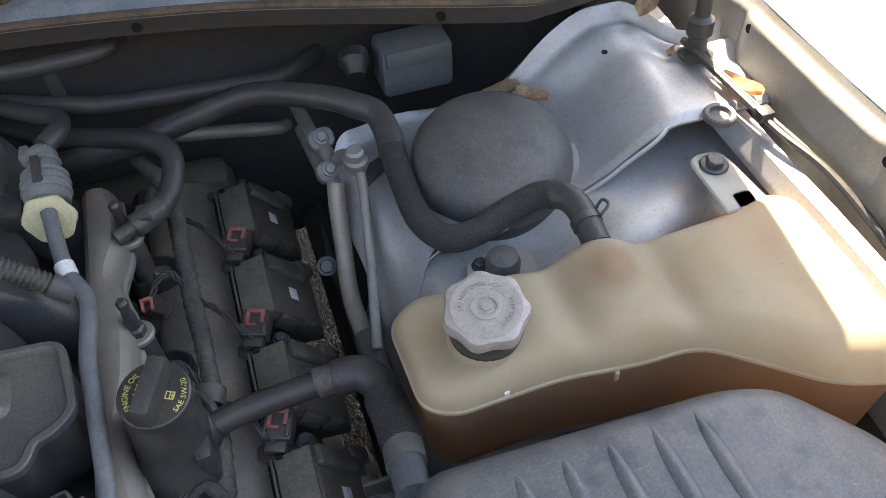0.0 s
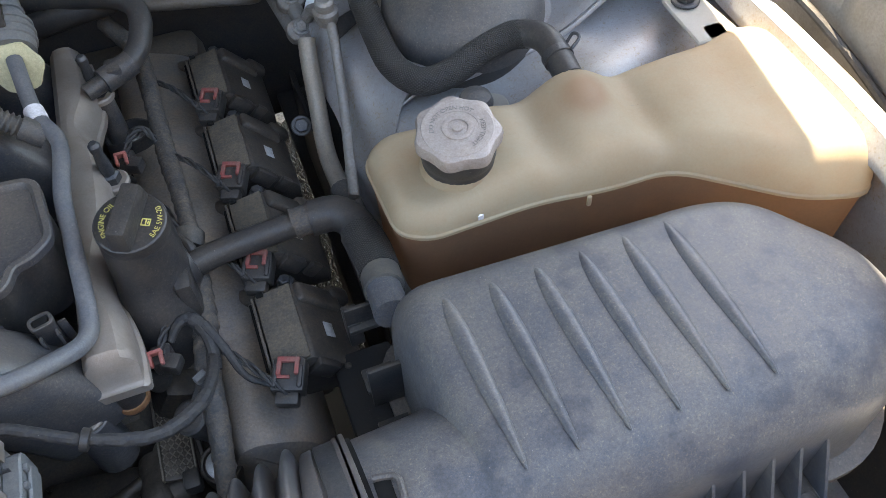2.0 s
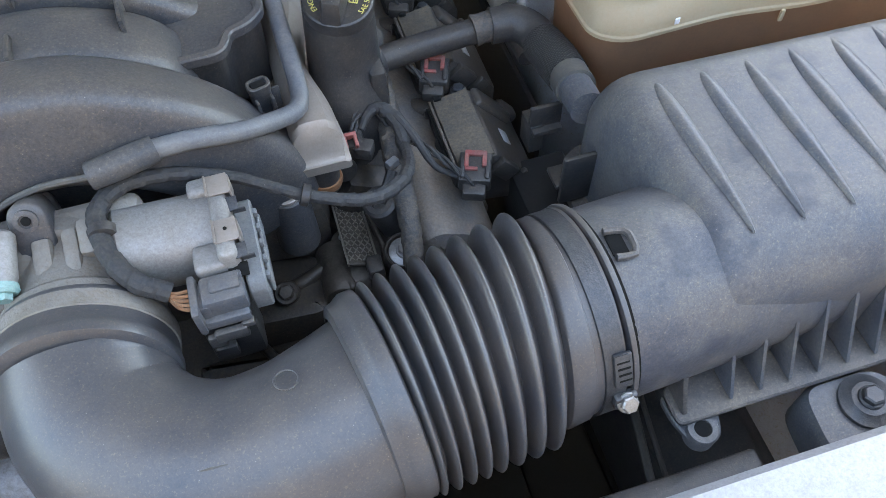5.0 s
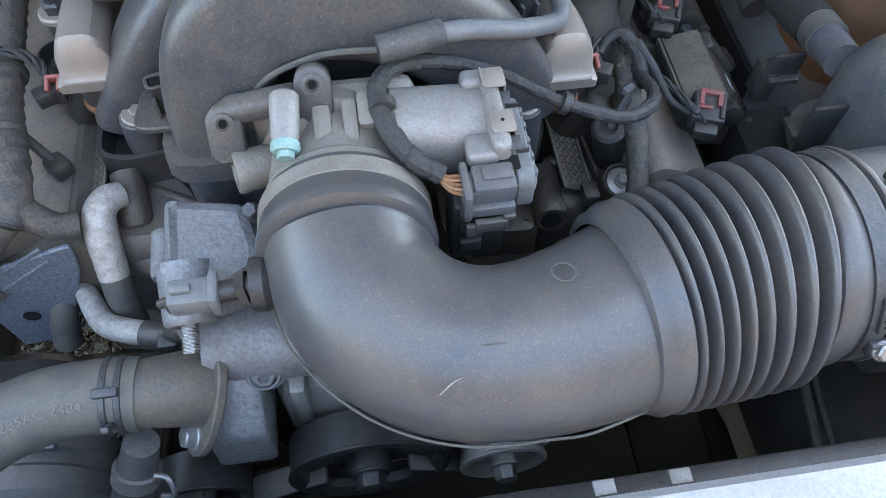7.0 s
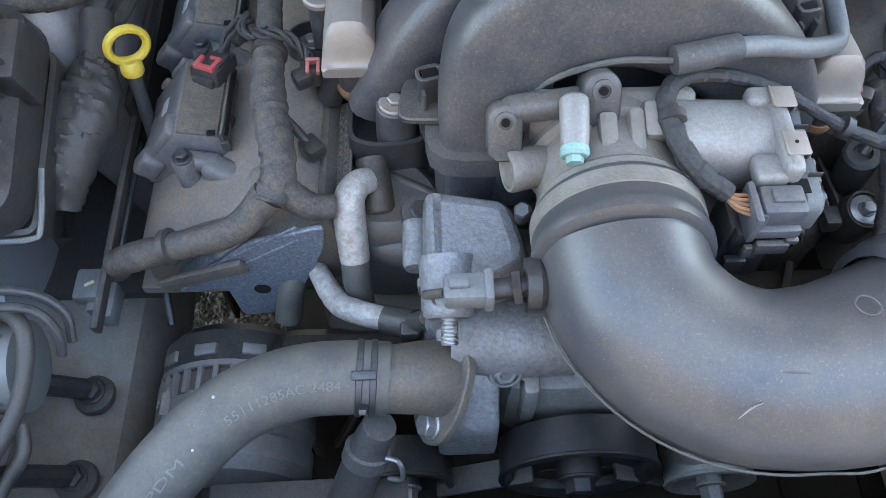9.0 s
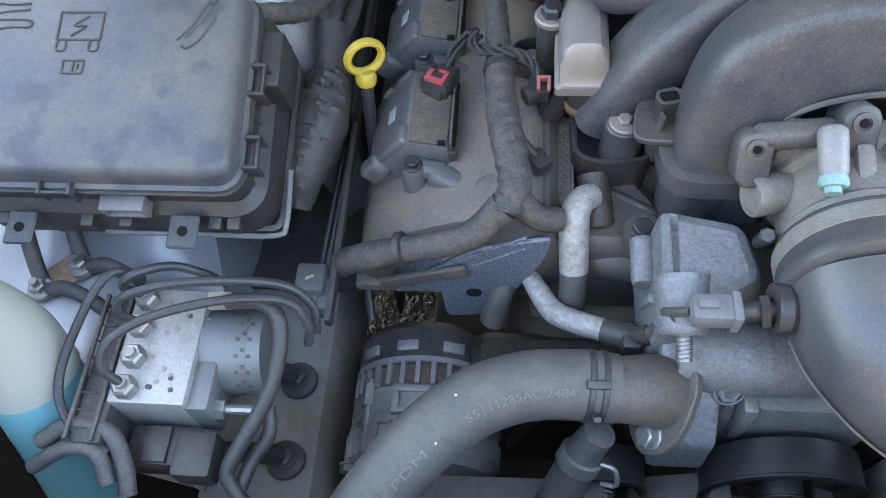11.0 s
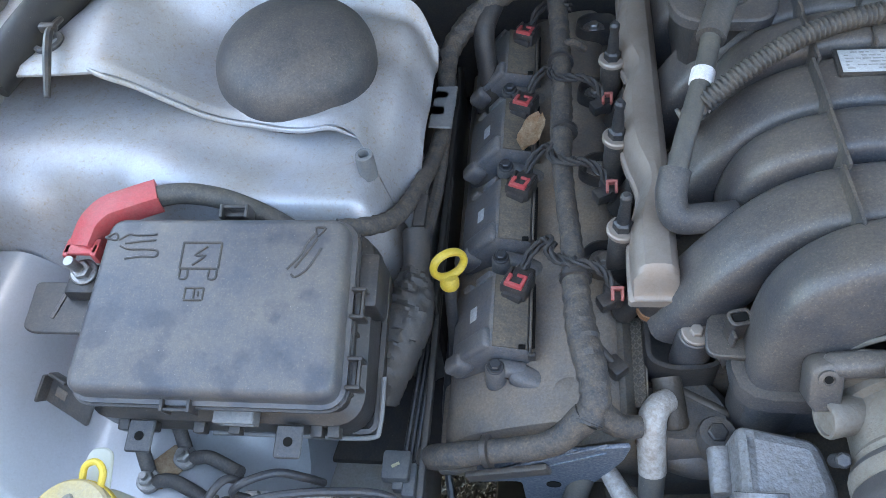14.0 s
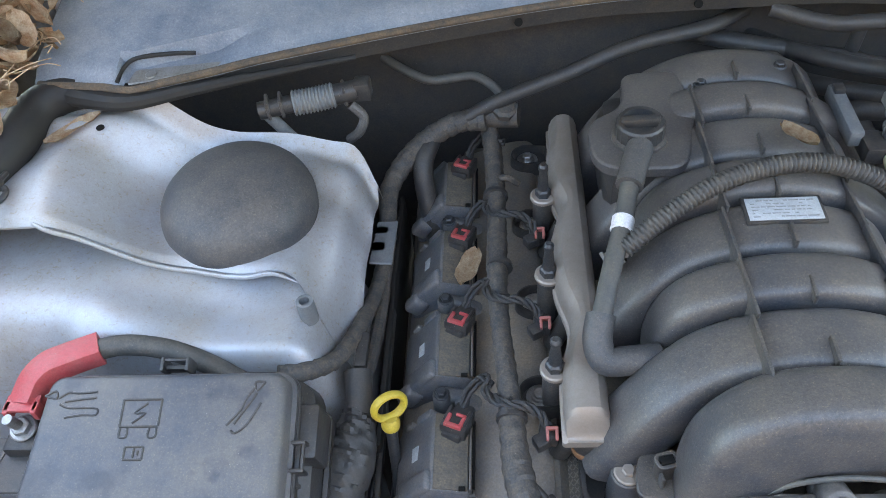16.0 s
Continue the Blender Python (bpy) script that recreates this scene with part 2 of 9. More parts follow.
bar_paint = surface("dusty_nose_paint", (0.36, 0.365, 0.38), (0.30, 0.285, 0.26), 0.4, metal=0.3, scale=14, amount=0.7, grain=0.08, bump=0.1, specks=0.3)
alt_alloy = surface("alternator_alloy", (0.27, 0.27, 0.275), (0.17, 0.145, 0.12), 0.45, metal=0.4, scale=45, amount=0.5, grain=0.12, bump=0.5, fine=420)
motor_grey = surface("grey_pump_motor", (0.145, 0.165, 0.175), (0.23, 0.20, 0.165), 0.42, metal=0.3, scale=30, amount=0.5, grain=0.06, bump=0.15, mottle=0.06)
copper = surface("copper_strand", (0.45, 0.22, 0.12), (0.4, 0.3, 0.2), 0.4, metal=0.5, scale=200)
leaf_mat = surface("dry_leaf", (0.29, 0.16, 0.085), (0.50, 0.40, 0.28), 0.75, scale=120, amount=0.9, grain=0.15, each=0.4)
stone_mat = surface("gravel_stone", (0.15, 0.138, 0.122), (0.06, 0.055, 0.048), 0.9, scale=110, amount=0.9, grain=0.3)
gravel_mat = surface("gravel", (0.30, 0.27, 0.235), (0.10, 0.09, 0.08), 0.9, scale=70, amount=0.95, grain=0.4, bump=1.0, fine=160)
pore = surface("oily_crankcase", (0.075, 0.068, 0.062), (0.16, 0.125, 0.095), 0.55, scale=35, amount=0.6, grain=0.2)


def translucent(name, base, other, share, scale, rough=0.45):
    """Moulded plastic that lets light through."""
    m = surface(name, base, other, rough, scale=scale, amount=0.75, grain=0.05, bump=0.1, mottle=0.04, dots=0.12)
    nt = m.node_tree
    b, out = nt.nodes["Principled BSDF"], nt.nodes["Material Output"]
    tr = nt.nodes.new("ShaderNodeBsdfTranslucent")
    nt.links.new(b.inputs["Base Color"].links[0].from_socket, tr.inputs["Color"])
    mx = nt.nodes.new("ShaderNodeMixShader")
    mx.inputs[0].default_value = share
    nt.links.new(b.outputs[0], mx.inputs[1])
    nt.links.new(tr.outputs[0], mx.inputs[2])
    nt.links.new(mx.outputs[0], out.inputs["Surface"])
    return m


tank_top = translucent("aged_tank_plastic", (0.595, 0.51, 0.365), (0.58, 0.405, 0.255), 0.50, 12)
tank_low = translucent("tank_plastic_with_coolant", (0.35, 0.205, 0.130), (0.24, 0.165, 0.125), 0.62, 13)
nt = tank_top.node_tree
spot = nt.nodes.new("ShaderNodeVectorMath")
spot.operation = "DISTANCE"
spot.inputs[1].default_value = (0.566, 0.036, 0.925)
nt.links.new(nt.nodes.new("ShaderNodeTexCoord").outputs["Object"], spot.inputs[0])
fade = nt.nodes.new("ShaderNodeMapRange")
fade.interpolation_type = "SMOOTHSTEP"
fade.inputs["From Min"].default_value, fade.inputs["From Max"].default_value = 0.010, 0.030
fade.inputs["To Min"].default_value, fade.inputs["To Max"].default_value = 0.55, 0.0
nt.links.new(spot.outputs["Value"], fade.inputs["Value"])
mx = nt.nodes.new("ShaderNodeMix")
mx.data_type = "RGBA"
mx.inputs["B"].default_value = (0.40, 0.20, 0.11, 1)
src = nt.nodes["Principled BSDF"].inputs["Base Color"].links[0].from_socket
nt.links.new(src, mx.inputs["A"])
nt.links.new(fade.outputs[0], mx.inputs["Factor"])
for n in list(nt.nodes):
    if n.bl_idname in ("ShaderNodeBsdfPrincipled", "ShaderNodeBsdfTranslucent"):
        nt.links.new(mx.outputs["Result"], n.inputs[0])
bottle_top = translucent("washer_bottle_plastic", (0.54, 0.56, 0.50), (0.47, 0.47, 0.41), 0.35, 14)
bottle_low = translucent("washer_bottle_with_fluid", (0.16, 0.50, 0.56), (0.24, 0.52, 0.55), 0.35, 14)


def braided(name, dark, light, per):
    """Woven sleeve: two crossed waves along the sleeve's own directions give the threads."""
    m = surface(name, dark, light, 0.7, scale=60, amount=0.35, grain=0.1, lay=0.1)
    nt = m.node_tree
    b = nt.nodes["Principled BSDF"]
    uv = nt.nodes.new("ShaderNodeUVMap")
    waves = []
    for sign in (1, -1):
        mp = nt.nodes.new("ShaderNodeMapping")
        mp.inputs["Rotation"].default_value = (0, 0, sign * radians(45))
        nt.links.new(uv.outputs[0], mp.inputs[0])
        w = node(nt, "ShaderNodeTexWave", Scale=per)
        nt.links.new(mp.outputs[0], w.inputs["Vector"])
        waves.append(w)
    mul = nt.nodes.new("ShaderNodeMath")
    mul.operation = "MULTIPLY"
    nt.links.new(waves[0].outputs["Fac"], mul.inputs[0])
    nt.links.new(waves[1].outputs["Fac"], mul.inputs[1])
    bu = node(nt, "ShaderNodeBump", Strength=0.9, Distance=0.0012)
    nt.links.new(mul.outputs[0], bu.inputs["Height"])
    nt.links.new(bu.outputs[0], b.inputs["Normal"])
    src = b.inputs["Base Color"].links[0].from_socket
    mx = nt.nodes.new("ShaderNodeMix")
    mx.data_type, mx.blend_type = "RGBA", "MULTIPLY"
    mx.inputs["Factor"].default_value = 0.75
    nt.links.new(src, mx.inputs["A"])
    nt.links.new(mul.outputs[0], mx.inputs["B"])
    br = nt.nodes.new("ShaderNodeBrightContrast")
    br.inputs["Bright"].default_value = 0.012
    nt.links.new(mx.outputs["Result"], br.inputs["Color"])
    nt.links.new(br.outputs[0], b.inputs["Base Color"])
    return m


braid = braided("braided_sleeve", (0.045, 0.046, 0.050), (0.12, 0.11, 0.097), 1.1)
hole_black = surface("open_hole", (0.003, 0.003, 0.003), (0.006, 0.006, 0.006), 1.0, specks=0.0, mottle=0.0, dots=0.0)
plastic_fuse = surface("fuse_box_plastic", (0.054, 0.064, 0.083), (0.235, 0.21, 0.178), 0.31, scale=9, amount=0.36, grain=0.06, fine=1400, lay=0.06, rough2=0.75, stain=0.5, specks=0.2, speck_scale=420, mottle=0.10, dots=0.4)
liner_grey = surface("grey_hood_liner", (0.20, 0.20, 0.20), (0.14, 0.14, 0.14), 0.9, scale=20)
# Dirty silver paint, lowered further so that the colour carries the panel's shade.
fender_inner = surface("dirty_inner_fender_paint", (0.235, 0.235, 0.24), (0.19, 0.165, 0.135), 0.45, metal=0.2, scale=14, amount=0.9, grain=0.12, bump=0.08)
coil_top = surface("dusty_coil_fill", (0.070, 0.065, 0.060), (0.185, 0.155, 0.12), 0.75, scale=45, amount=0.55, grain=0.2, bump=0.5, fine=500)
# Lighter copy of the silver: sky light on the left apron put into colour.
apron_paint = surface("cleaner_silver_paint", (0.42, 0.445, 0.485), (0.36, 0.35, 0.34), 0.34, metal=0.4, scale=9, amount=0.5, grain=0.06, bump=0.06, specks=0.3, mottle=0.06, dots=0.15)
tab_grey = translucent("aged_bracket_plastic", (0.46, 0.45, 0.41), (0.40, 0.37, 0.31), 0.35, 14)


# ---- building helpers ----
V = Vector


def thing(name, at, label, category, group="", kind=""):
    ob = new(name)
    ob.empty_display_size = 0.02
    ob.location = at
    return tagged(ob, label, category, group, kind)


def finish(bm, material, name, sharp=0.6):
    bmesh.ops.recalc_face_normals(bm, faces=bm.faces)
    for f in bm.faces:
        f.smooth = True
    for e in bm.edges:
        if len(e.link_faces) == 2 and e.calc_face_angle(0.0) > sharp:
            e.smooth = False
    me = bpy.data.meshes.new(name)
    bm.to_mesh(me)
    bm.free()
    me.materials.append(material)
    return me


def part(name, bm, material, parent=None, label="", sharp=0.6):
    """One mesh under a thing (an empty that is only shifted) or under another mesh part."""
    ob = new(name, finish(bm, material, name, sharp))
    if parent is not None:
        ob.parent = parent
        if parent.data is None:
            ob.matrix_parent_inverse = Matrix.Translation(-V(parent.location))
    if label:
        ob["label"] = label
    return ob


def solo(name, bm, material, label, category, group="", kind=""):
    return tagged(part(name, bm, material), label, category, group, kind)


def join(*bms):
    out = bms[0]
    for b in bms[1:]:
        me = bpy.data.meshes.new("tmp")
        b.to_mesh(me)
        b.free()
        out.from_mesh(me)
        bpy.data.meshes.remove(me)
    return out


def along(p, d, spin=0.0):
    """A frame at p whose z axis runs along d."""
    return Matrix.Translation(V(p)) @ V(d).to_track_quat("Z", "Y").to_matrix().to_4x4() @ Matrix.Rotation(spin, 4, "Z")


def rbox(c, s, r=0.003, m=None, seg=2, taper=1.0):
    """A box with rounded edges; taper narrows its top."""
    bm = bmesh.new()
    bmesh.ops.create_cube(bm, size=1.0)
    for v in bm.verts:
        k = taper if v.co.z > 0 else 1.0
        v.co = V((v.co.x * s[0] * k, v.co.y * s[1] * k, v.co.z * s[2]))
    if r > 0:
        bmesh.ops.bevel(bm, geom=bm.edges[:] + bm.verts[:], offset=min(r, min(s) * 0.45), segments=seg, profile=0.5, affect="EDGES")
    mm = Matrix.Translation(V(c)) @ (m if m is not None else Matrix.Identity(4))
    bm.transform(mm)
    return bm


def spline(pts, k=8):
    """A smooth run of points through those given."""
    pts = [V(p) for p in pts]
    if len(pts) == 2:
        return [pts[0].lerp(pts[1], i / k) for i in range(k + 1)]
    ext = [pts[0] * 2 - pts[1]] + pts + [pts[-1] * 2 - pts[-2]]
    out = []
    for i in range(1, len(ext) - 2):
        a, b, c, d = ext[i - 1:i + 3]
        for j in range(k):
            t = j / k
            out.append(0.5 * ((2 * b) + (c - a) * t + (2 * a - 5 * b + 4 * c - d) * t * t + (3 * b - a - 3 * c + d) * t ** 3))
    out.append(pts[-1])
    return out


def sweep(pts, section, close=True, uvs=False):
    """A skin over sections carried along pts; section(i, s, total) gives a ring of (a, b) offsets."""
    bm = bmesh.new()
    dist = [0.0]
    for a, b in zip(pts, pts[1:]):
        dist.append(dist[-1] + (b - a).length)
    rings = []
    normal = None
    for i, p in enumerate(pts):
        t = (pts[min(i + 1, len(pts) - 1)] - pts[max(i - 1, 0)]).normalized()
        if normal is None:
            up = V((0, 0, 1)) if abs(t.z) < 0.9 else V((0, 1, 0))
            normal = (up - t * up.dot(t)).normalized()
        else:
            normal = (normal - t * normal.dot(t)).normalized()
        side = t.cross(normal)
        rings.append([bm.verts.new(p + normal * b + side * a) for a, b in section(i, dist[i], dist[-1])])
    n = len(rings[0])
    layer = bm.loops.layers.uv.new("uv") if uvs else None
    for i in range(len(rings) - 1):
        for j in range(n):
            q = (rings[i][j], rings[i][(j + 1) % n], rings[i + 1][(j + 1) % n], rings[i + 1][j])
            f = bm.faces.new(q)
            if uvs:
                us = (j / n, (j + 1) / n, (j + 1) / n, j / n)
                vs = (dist[i], dist[i], dist[i + 1], dist[i + 1])
                for lo, u, v in zip(f.loops, us, vs):
                    lo[layer].uv = (u * 12, v * 160)
    if close:
        bm.faces.new(rings[0])
        bm.faces.new(rings[-1][::-1])
    return bm


def circle(r, n, squash=1.0):
    return [(r * math.cos(2 * math.pi * j / n), r * squash * math.sin(2 * math.pi * j / n)) for j in range(n)]


def tube(pts, r, n=12, k=8, uvs=False, lumps=0.0, seed=0, wrap=0.0):
    """A hose, pipe or cable; r is one radius or a list spread over its length; lumps makes wrapped tape uneven."""
    line = spline(pts, k)
    rs = r if isinstance(r, (list, tuple)) else [r]
    rnd = random.Random(seed)
    wob = [1 + lumps * rnd.uniform(-1, 1) for _ in line]

    def section(i, s, total):
        x = s / total * (len(rs) - 1)
        j = min(int(x), len(rs) - 2) if len(rs) > 1 else 0
        rad = rs[0] if len(rs) == 1 else rs[j] + (rs[j + 1] - rs[j]) * (x - j)
        ring = circle(rad * wob[i], n)
        if wrap:
            ring = [(a * (0.93 + 0.13 * ((s / wrap + j / n) % 1.0)), b * (0.93 + 0.13 * ((s / wrap + j / n) % 1.0))) for j, (a, b) in enumerate(ring)]
        return ring

    return sweep(line, section, True, uvs)


def strands(pts, r, count=3, turns=3.0, n=7, k=7, seed=0):
    """A loose bundle of wires twisted round one line."""
    line = spline(pts, k)
    rnd = random.Random(seed)
    out = []
    for c in range(count):
        run = []
        for i, p in enumerate(line):
            t = (line[min(i + 1, len(line) - 1)] - line[max(i - 1, 0)]).normalized()
            a = t.cross(Vector((0.3, 0.2, 1))).normalized()
            b = t.cross(a)
            w = 2 * math.pi * (turns * i / len(line) + c / count)
            run.append(p + (a * math.cos(w) + b * math.sin(w)) * r * (0.85 + 0.5 * rnd.random()))
        out.append(sweep(run, lambda i, s, total: circle(r * 0.82, n)))
    return join(*out)


def rod(p, q, r, n=12):
    return tube([p, q], r, n, 1)


def ridged(pts, r, pitch, depth, n=16, per=4):
    """A corrugated hose."""
    line = spline(pts, 24)
    total = sum((b - a).length for a, b in zip(line, line[1:]))
    count = int(total / pitch) * per
    even, acc, i = [line[0]], 0.0, 0
    step = total / count
    need = step
    for a, b in zip(line, line[1:]):
        d = (b - a).length
        while acc + d >= need - 1e-9 and len(even) <= count:
            even.append(a.lerp(b, (need - acc) / d))
            need += step
        acc += d
    shape = [0.0, 1.0, 1.0, 0.0] if per == 4 else [0.5 - 0.5 * math.cos(2 * math.pi * q / per) for q in range(per)]
    return sweep(even, lambda i, s, t: circle(r - depth + depth * shape[i % per], n))


def lathe(profile, m=None, n=28, wave=None):
    """A turned shape from (radius, height) pairs; wave(angle, i) scales the radius."""
    bm = bmesh.new()
    rings = []
    for i, (r, h) in enumerate(profile):
        ring = []
        for j in range(n):
            a = 2 * math.pi * j / n
            rr = max(r, 1e-5) * (wave(a, i) if wave else 1.0)
            ring.append(bm.verts.new((rr * math.cos(a), rr * math.sin(a), h)))
        rings.append(ring)
    for a, b in zip(rings, rings[1:]):
        for j in range(n):
            bm.faces.new((a[j], a[(j + 1) % n], b[(j + 1) % n], b[j]))
    bm.faces.new(rings[0][::-1])
    bm.faces.new(rings[-1])
    if m is not None:
        bm.transform(m)
    return bm


def rounded(poly, r, k=5):
    """The polygon with its corners rounded; r is one radius or one for each corner."""
    out = []
    n = len(poly)
    for i in range(n):
        p, a, b = V(poly[i]).to_2d(), V(poly[i - 1]).to_2d(), V(poly[(i + 1) % n]).to_2d()
        rad = r[i] if isinstance(r, (list, tuple)) else r
        da, db = (a - p), (b - p)
        rad = min(rad, da.length * 0.48, db.length * 0.48)
        s, e = p + da.normalized() * rad, p + db.normalized() * rad
        for j in range(k + 1):
            t = j / k
            out.append((1 - t) ** 2 * s + 2 * t * (1 - t) * p + t * t * e)
    return out


def inset(loop, d):
    """The closed loop moved inward by d along its own normals."""
    n = len(loop)
    area = sum(loop[i].x * loop[(i + 1) % n].y - loop[(i + 1) % n].x * loop[i].y for i in range(n))
    sg = 1 if area > 0 else -1
    out = []
    for i in range(n):
        t = (loop[(i + 1) % n] - loop[i - 1])
        t = t.normalized() if t.length > 1e-9 else V((1, 0))
        out.append(loop[i] + V((-t.y, t.x)) * d * sg)
    return out


def stack(loop, levels, m=None, bottom=True, bend=None, lid=True):
    """A moulded shell: the loop inset by d at height z for each (d, z) level, capped on top."""
    bm = bmesh.new()
    rings = []
    for d, z in levels:
        ring = []
        for p in inset(loop, d) if d else loop:
            zz = z + (bend(p.x, p.y, z) if bend else 0.0)
            ring.append(bm.verts.new((p.x, p.y, zz)))
        rings.append(ring)
    n = len(loop)
    for a, b in zip(rings, rings[1:]):
        for j in range(n):
            bm.faces.new((a[j], a[(j + 1) % n], b[(j + 1) % n], b[j]))
    if bottom:
        bm.faces.new(rings[0][::-1])
    if lid:
        cap = bm.faces.new(rings[-1])
        bmesh.ops.triangulate(bm, faces=[cap], quad_method="BEAUTY", ngon_method="BEAUTY")
    if m is not None:
        bm.transform(m)
    return bm


def resample(loop, step):
    """The closed loop with points at even steps."""
    out = []
    for a, b in zip(loop, loop[1:] + loop[:1]):
        k = max(1, round((b - a).length / step))
        out += [a.lerp(b, j / k) for j in range(k) if (b - a).length > 1e-6]
    return out


def filled(loop, spine, levels, height, bottom=True):
    """A moulded top with vertices all over it: each rim point is drawn towards spine(x, y) by the shares given."""
    bm = bmesh.new()
    rings = []
    for f in levels:
        ring = []
        for p in loop:
            q = p.lerp(spine(p.x, p.y), f)
            ring.append(bm.verts.new((q.x, q.y, height(q.x, q.y, f))))
        rings.append(ring)
    n = len(loop)
    for a, b in zip(rings, rings[1:]):
        for j in range(n):
            bm.faces.new((a[j], a[(j + 1) % n], b[(j + 1) % n], b[j]))
    if bottom:
        bm.faces.new(rings[0][::-1])
    bmesh.ops.remove_doubles(bm, verts=rings[-1], dist=0.0015)
    return bm


def plate(poly, h, m=None, r=0.002, edge=0.0012):
    """A flat piece of thickness h with rounded corners and eased edges."""
    loop = rounded(poly, r, 4)
    return stack(loop, [(edge, 0), (0, edge), (0, h - edge), (edge, h)], m)


def sheet(f, nu, nv, thick=0.003):
    """A pressed panel: f(u, v) for u, v in 0..1, with thickness below it."""
    bm = bmesh.new()
    top = [[bm.verts.new(f(i / nu, j / nv)) for j in range(nv + 1)] for i in range(nu + 1)]
    low = [[bm.verts.new(v.co - V((0, 0, thick))) for v in row] for row in top]
    for i in range(nu):
        for j in range(nv):
            bm.faces.new((top[i][j], top[i + 1][j], top[i + 1][j + 1], top[i][j + 1]))
            bm.faces.new((low[i][j], low[i][j + 1], low[i + 1][j + 1], low[i + 1][j]))
    for i in range(nu):
        bm.faces.new((top[i][0], low[i][0], low[i + 1][0], top[i + 1][0]))
        bm.faces.new((top[i][nv], top[i + 1][nv], low[i + 1][nv], low[i][nv]))
    for j in range(nv):
        bm.faces.new((top[0][j], top[0][j + 1], low[0][j + 1], low[0][j]))
        bm.faces.new((top[nu][j], low[nu][j], low[nu][j + 1], top[nu][j + 1]))
    return bm


def hexbolt(p, d=(0, 0, 1), r=0.006, h=0.006, washer=1.5):
    """A hexagon head on its flange."""
    m = along(p, d)
    head = lathe([(r * 1.05, 0.0015), (r * 1.12, 0.002), (r * 1.12, h), (r * 0.9, h + 0.001)], m, 6)
    if washer:
        head = join(lathe([(r * washer, 0), (r * washer, 0.0015), (r * washer * 0.9, 0.0024)], m, 20), head)
    return head


def smooth(a, b, x):
    t = max(0.0, min(1.0, (x - a) / (b - a)))
    return t * t * (3 - 2 * t)


def bump(x, y, cx, cy, rx, ry):
    return math.exp(-(((x - cx) / rx) ** 2 + ((y - cy) / ry) ** 2))


# ---- setting ----
def flat(x0, x1, y0, y1, z):
    bm = bmesh.new()
    bm.faces.new([bm.verts.new(p) for p in ((x0, y0, z), (x1, y0, z), (x1, y1, z), (x0, y1, z))])
    return bm


solo("ground", flat(-400, 400, -400, 400, 0.0), gravel_mat, "pale grey gravel drive under the parked car", "gravel", kind="structure")


def cowl_y(x):
    """Front edge of the cowl, bowed towards the windscreen."""
    a = abs(x)
    return 0.425 - 0.30 * max(0.0, min(a, 0.60) - 0.10) ** 1.35 - (0.02 if x > 0.3 else 0.0) * smooth(0.3, 0.6, x) + 0.15 * max(0.0, a - 0.60)


def cowl_flange(u, v):
    x = -0.705 + 1.455 * u
    return V((x, cowl_y(x) + 0.012 * (1 - v), 0.980 + 0.030 * v))


def strip_wall(f, nu, nv, thick):
    """An upright panel with thickness along y."""
    bm = bmesh.new()
    a = [[bm.verts.new(f(i / nu, j / nv)) for j in range(nv + 1)] for i in range(nu + 1)]
    b = [[bm.verts.new(v.co + V((0, thick, 0))) for v in row] for row in a]
    for i in range(nu):
        for j in range(nv):
            bm.faces.new((a[i][j], a[i + 1][j], a[i + 1][j + 1], a[i][j + 1]))
            bm.faces.new((b[i][j], b[i][j + 1], b[i + 1][j + 1], b[i + 1][j]))
        bm.faces.new((a[i][0], b[i][0], b[i + 1][0], a[i + 1][0]))
        bm.faces.new((a[i][nv], a[i + 1][nv], b[i + 1][nv], b[i][nv]))
    return bm


cowl = thing("cowl_panel", (0, 0.42, 0.95), "faded blue-grey plastic cowl panel below the windscreen", "car part", kind="structure")
part("flange", strip_wall(cowl_flange, 48, 4, 0.006), shield, cowl, "dark dusty front flange")


def cowl_top(u, v):
    x = -0.705 + 1.455 * u
    y = cowl_y(x) - 0.004 + 0.42 * v
    z = 1.012 + 0.007 * smooth(0, 0.06, v) + 0.085 * v + 0.012 * bump(x, v, -0.48, 0.30, 0.06, 0.12)
    pocket = smooth(-0.618, -0.610, x) * (1 - smooth(-0.53, -0.47, x)) * (1 - smooth(0.085, 0.100, v))
    z -= (z - 1.010) * pocket
    return V((x, y, z))


part("panel", sheet(cowl_top, 180, 70, 0.006), cowl_mat, cowl)
part("edge_lip", tube([(x / 40, cowl_y(x / 40) - 0.003, cowl_top((x / 40 + 0.705) / 1.455, 0.0).z - 0.001) for x in range(-28, 30)], 0.0042, 8, 2), surface("dirty_cowl_edge", (0.045, 0.042, 0.040), (0.17, 0.125, 0.088), 0.7, scale=34, amount=0.8, grain=0.2), cowl, "brown dirty front edge")
part("cowl_recess", plate([(-0.605, 0.310), (-0.52, 0.330), (-0.510, 0.344), (-0.603, 0.336)], 0.002, Matrix.Translation((0, 0, 1.0095)), 0.006), cast, cowl, "bare dusty metal recess")
part("recess_bolt", lathe([(0.006, 0), (0.0058, 0.002), (0.003, 0.0025)], Matrix.Translation((-0.583, 0.325, 1.011)), 16), steel, cowl)
part("recess_seal", tube([(-0.614, 0.312, 1.014), (-0.612, 0.332, 1.017), (-0.600, 0.343, 1.0205), (-0.565, 0.347, 1.021), (-0.54, 0.349, 1.019)], 0.0022, 8, 5), seal_mat, cowl)
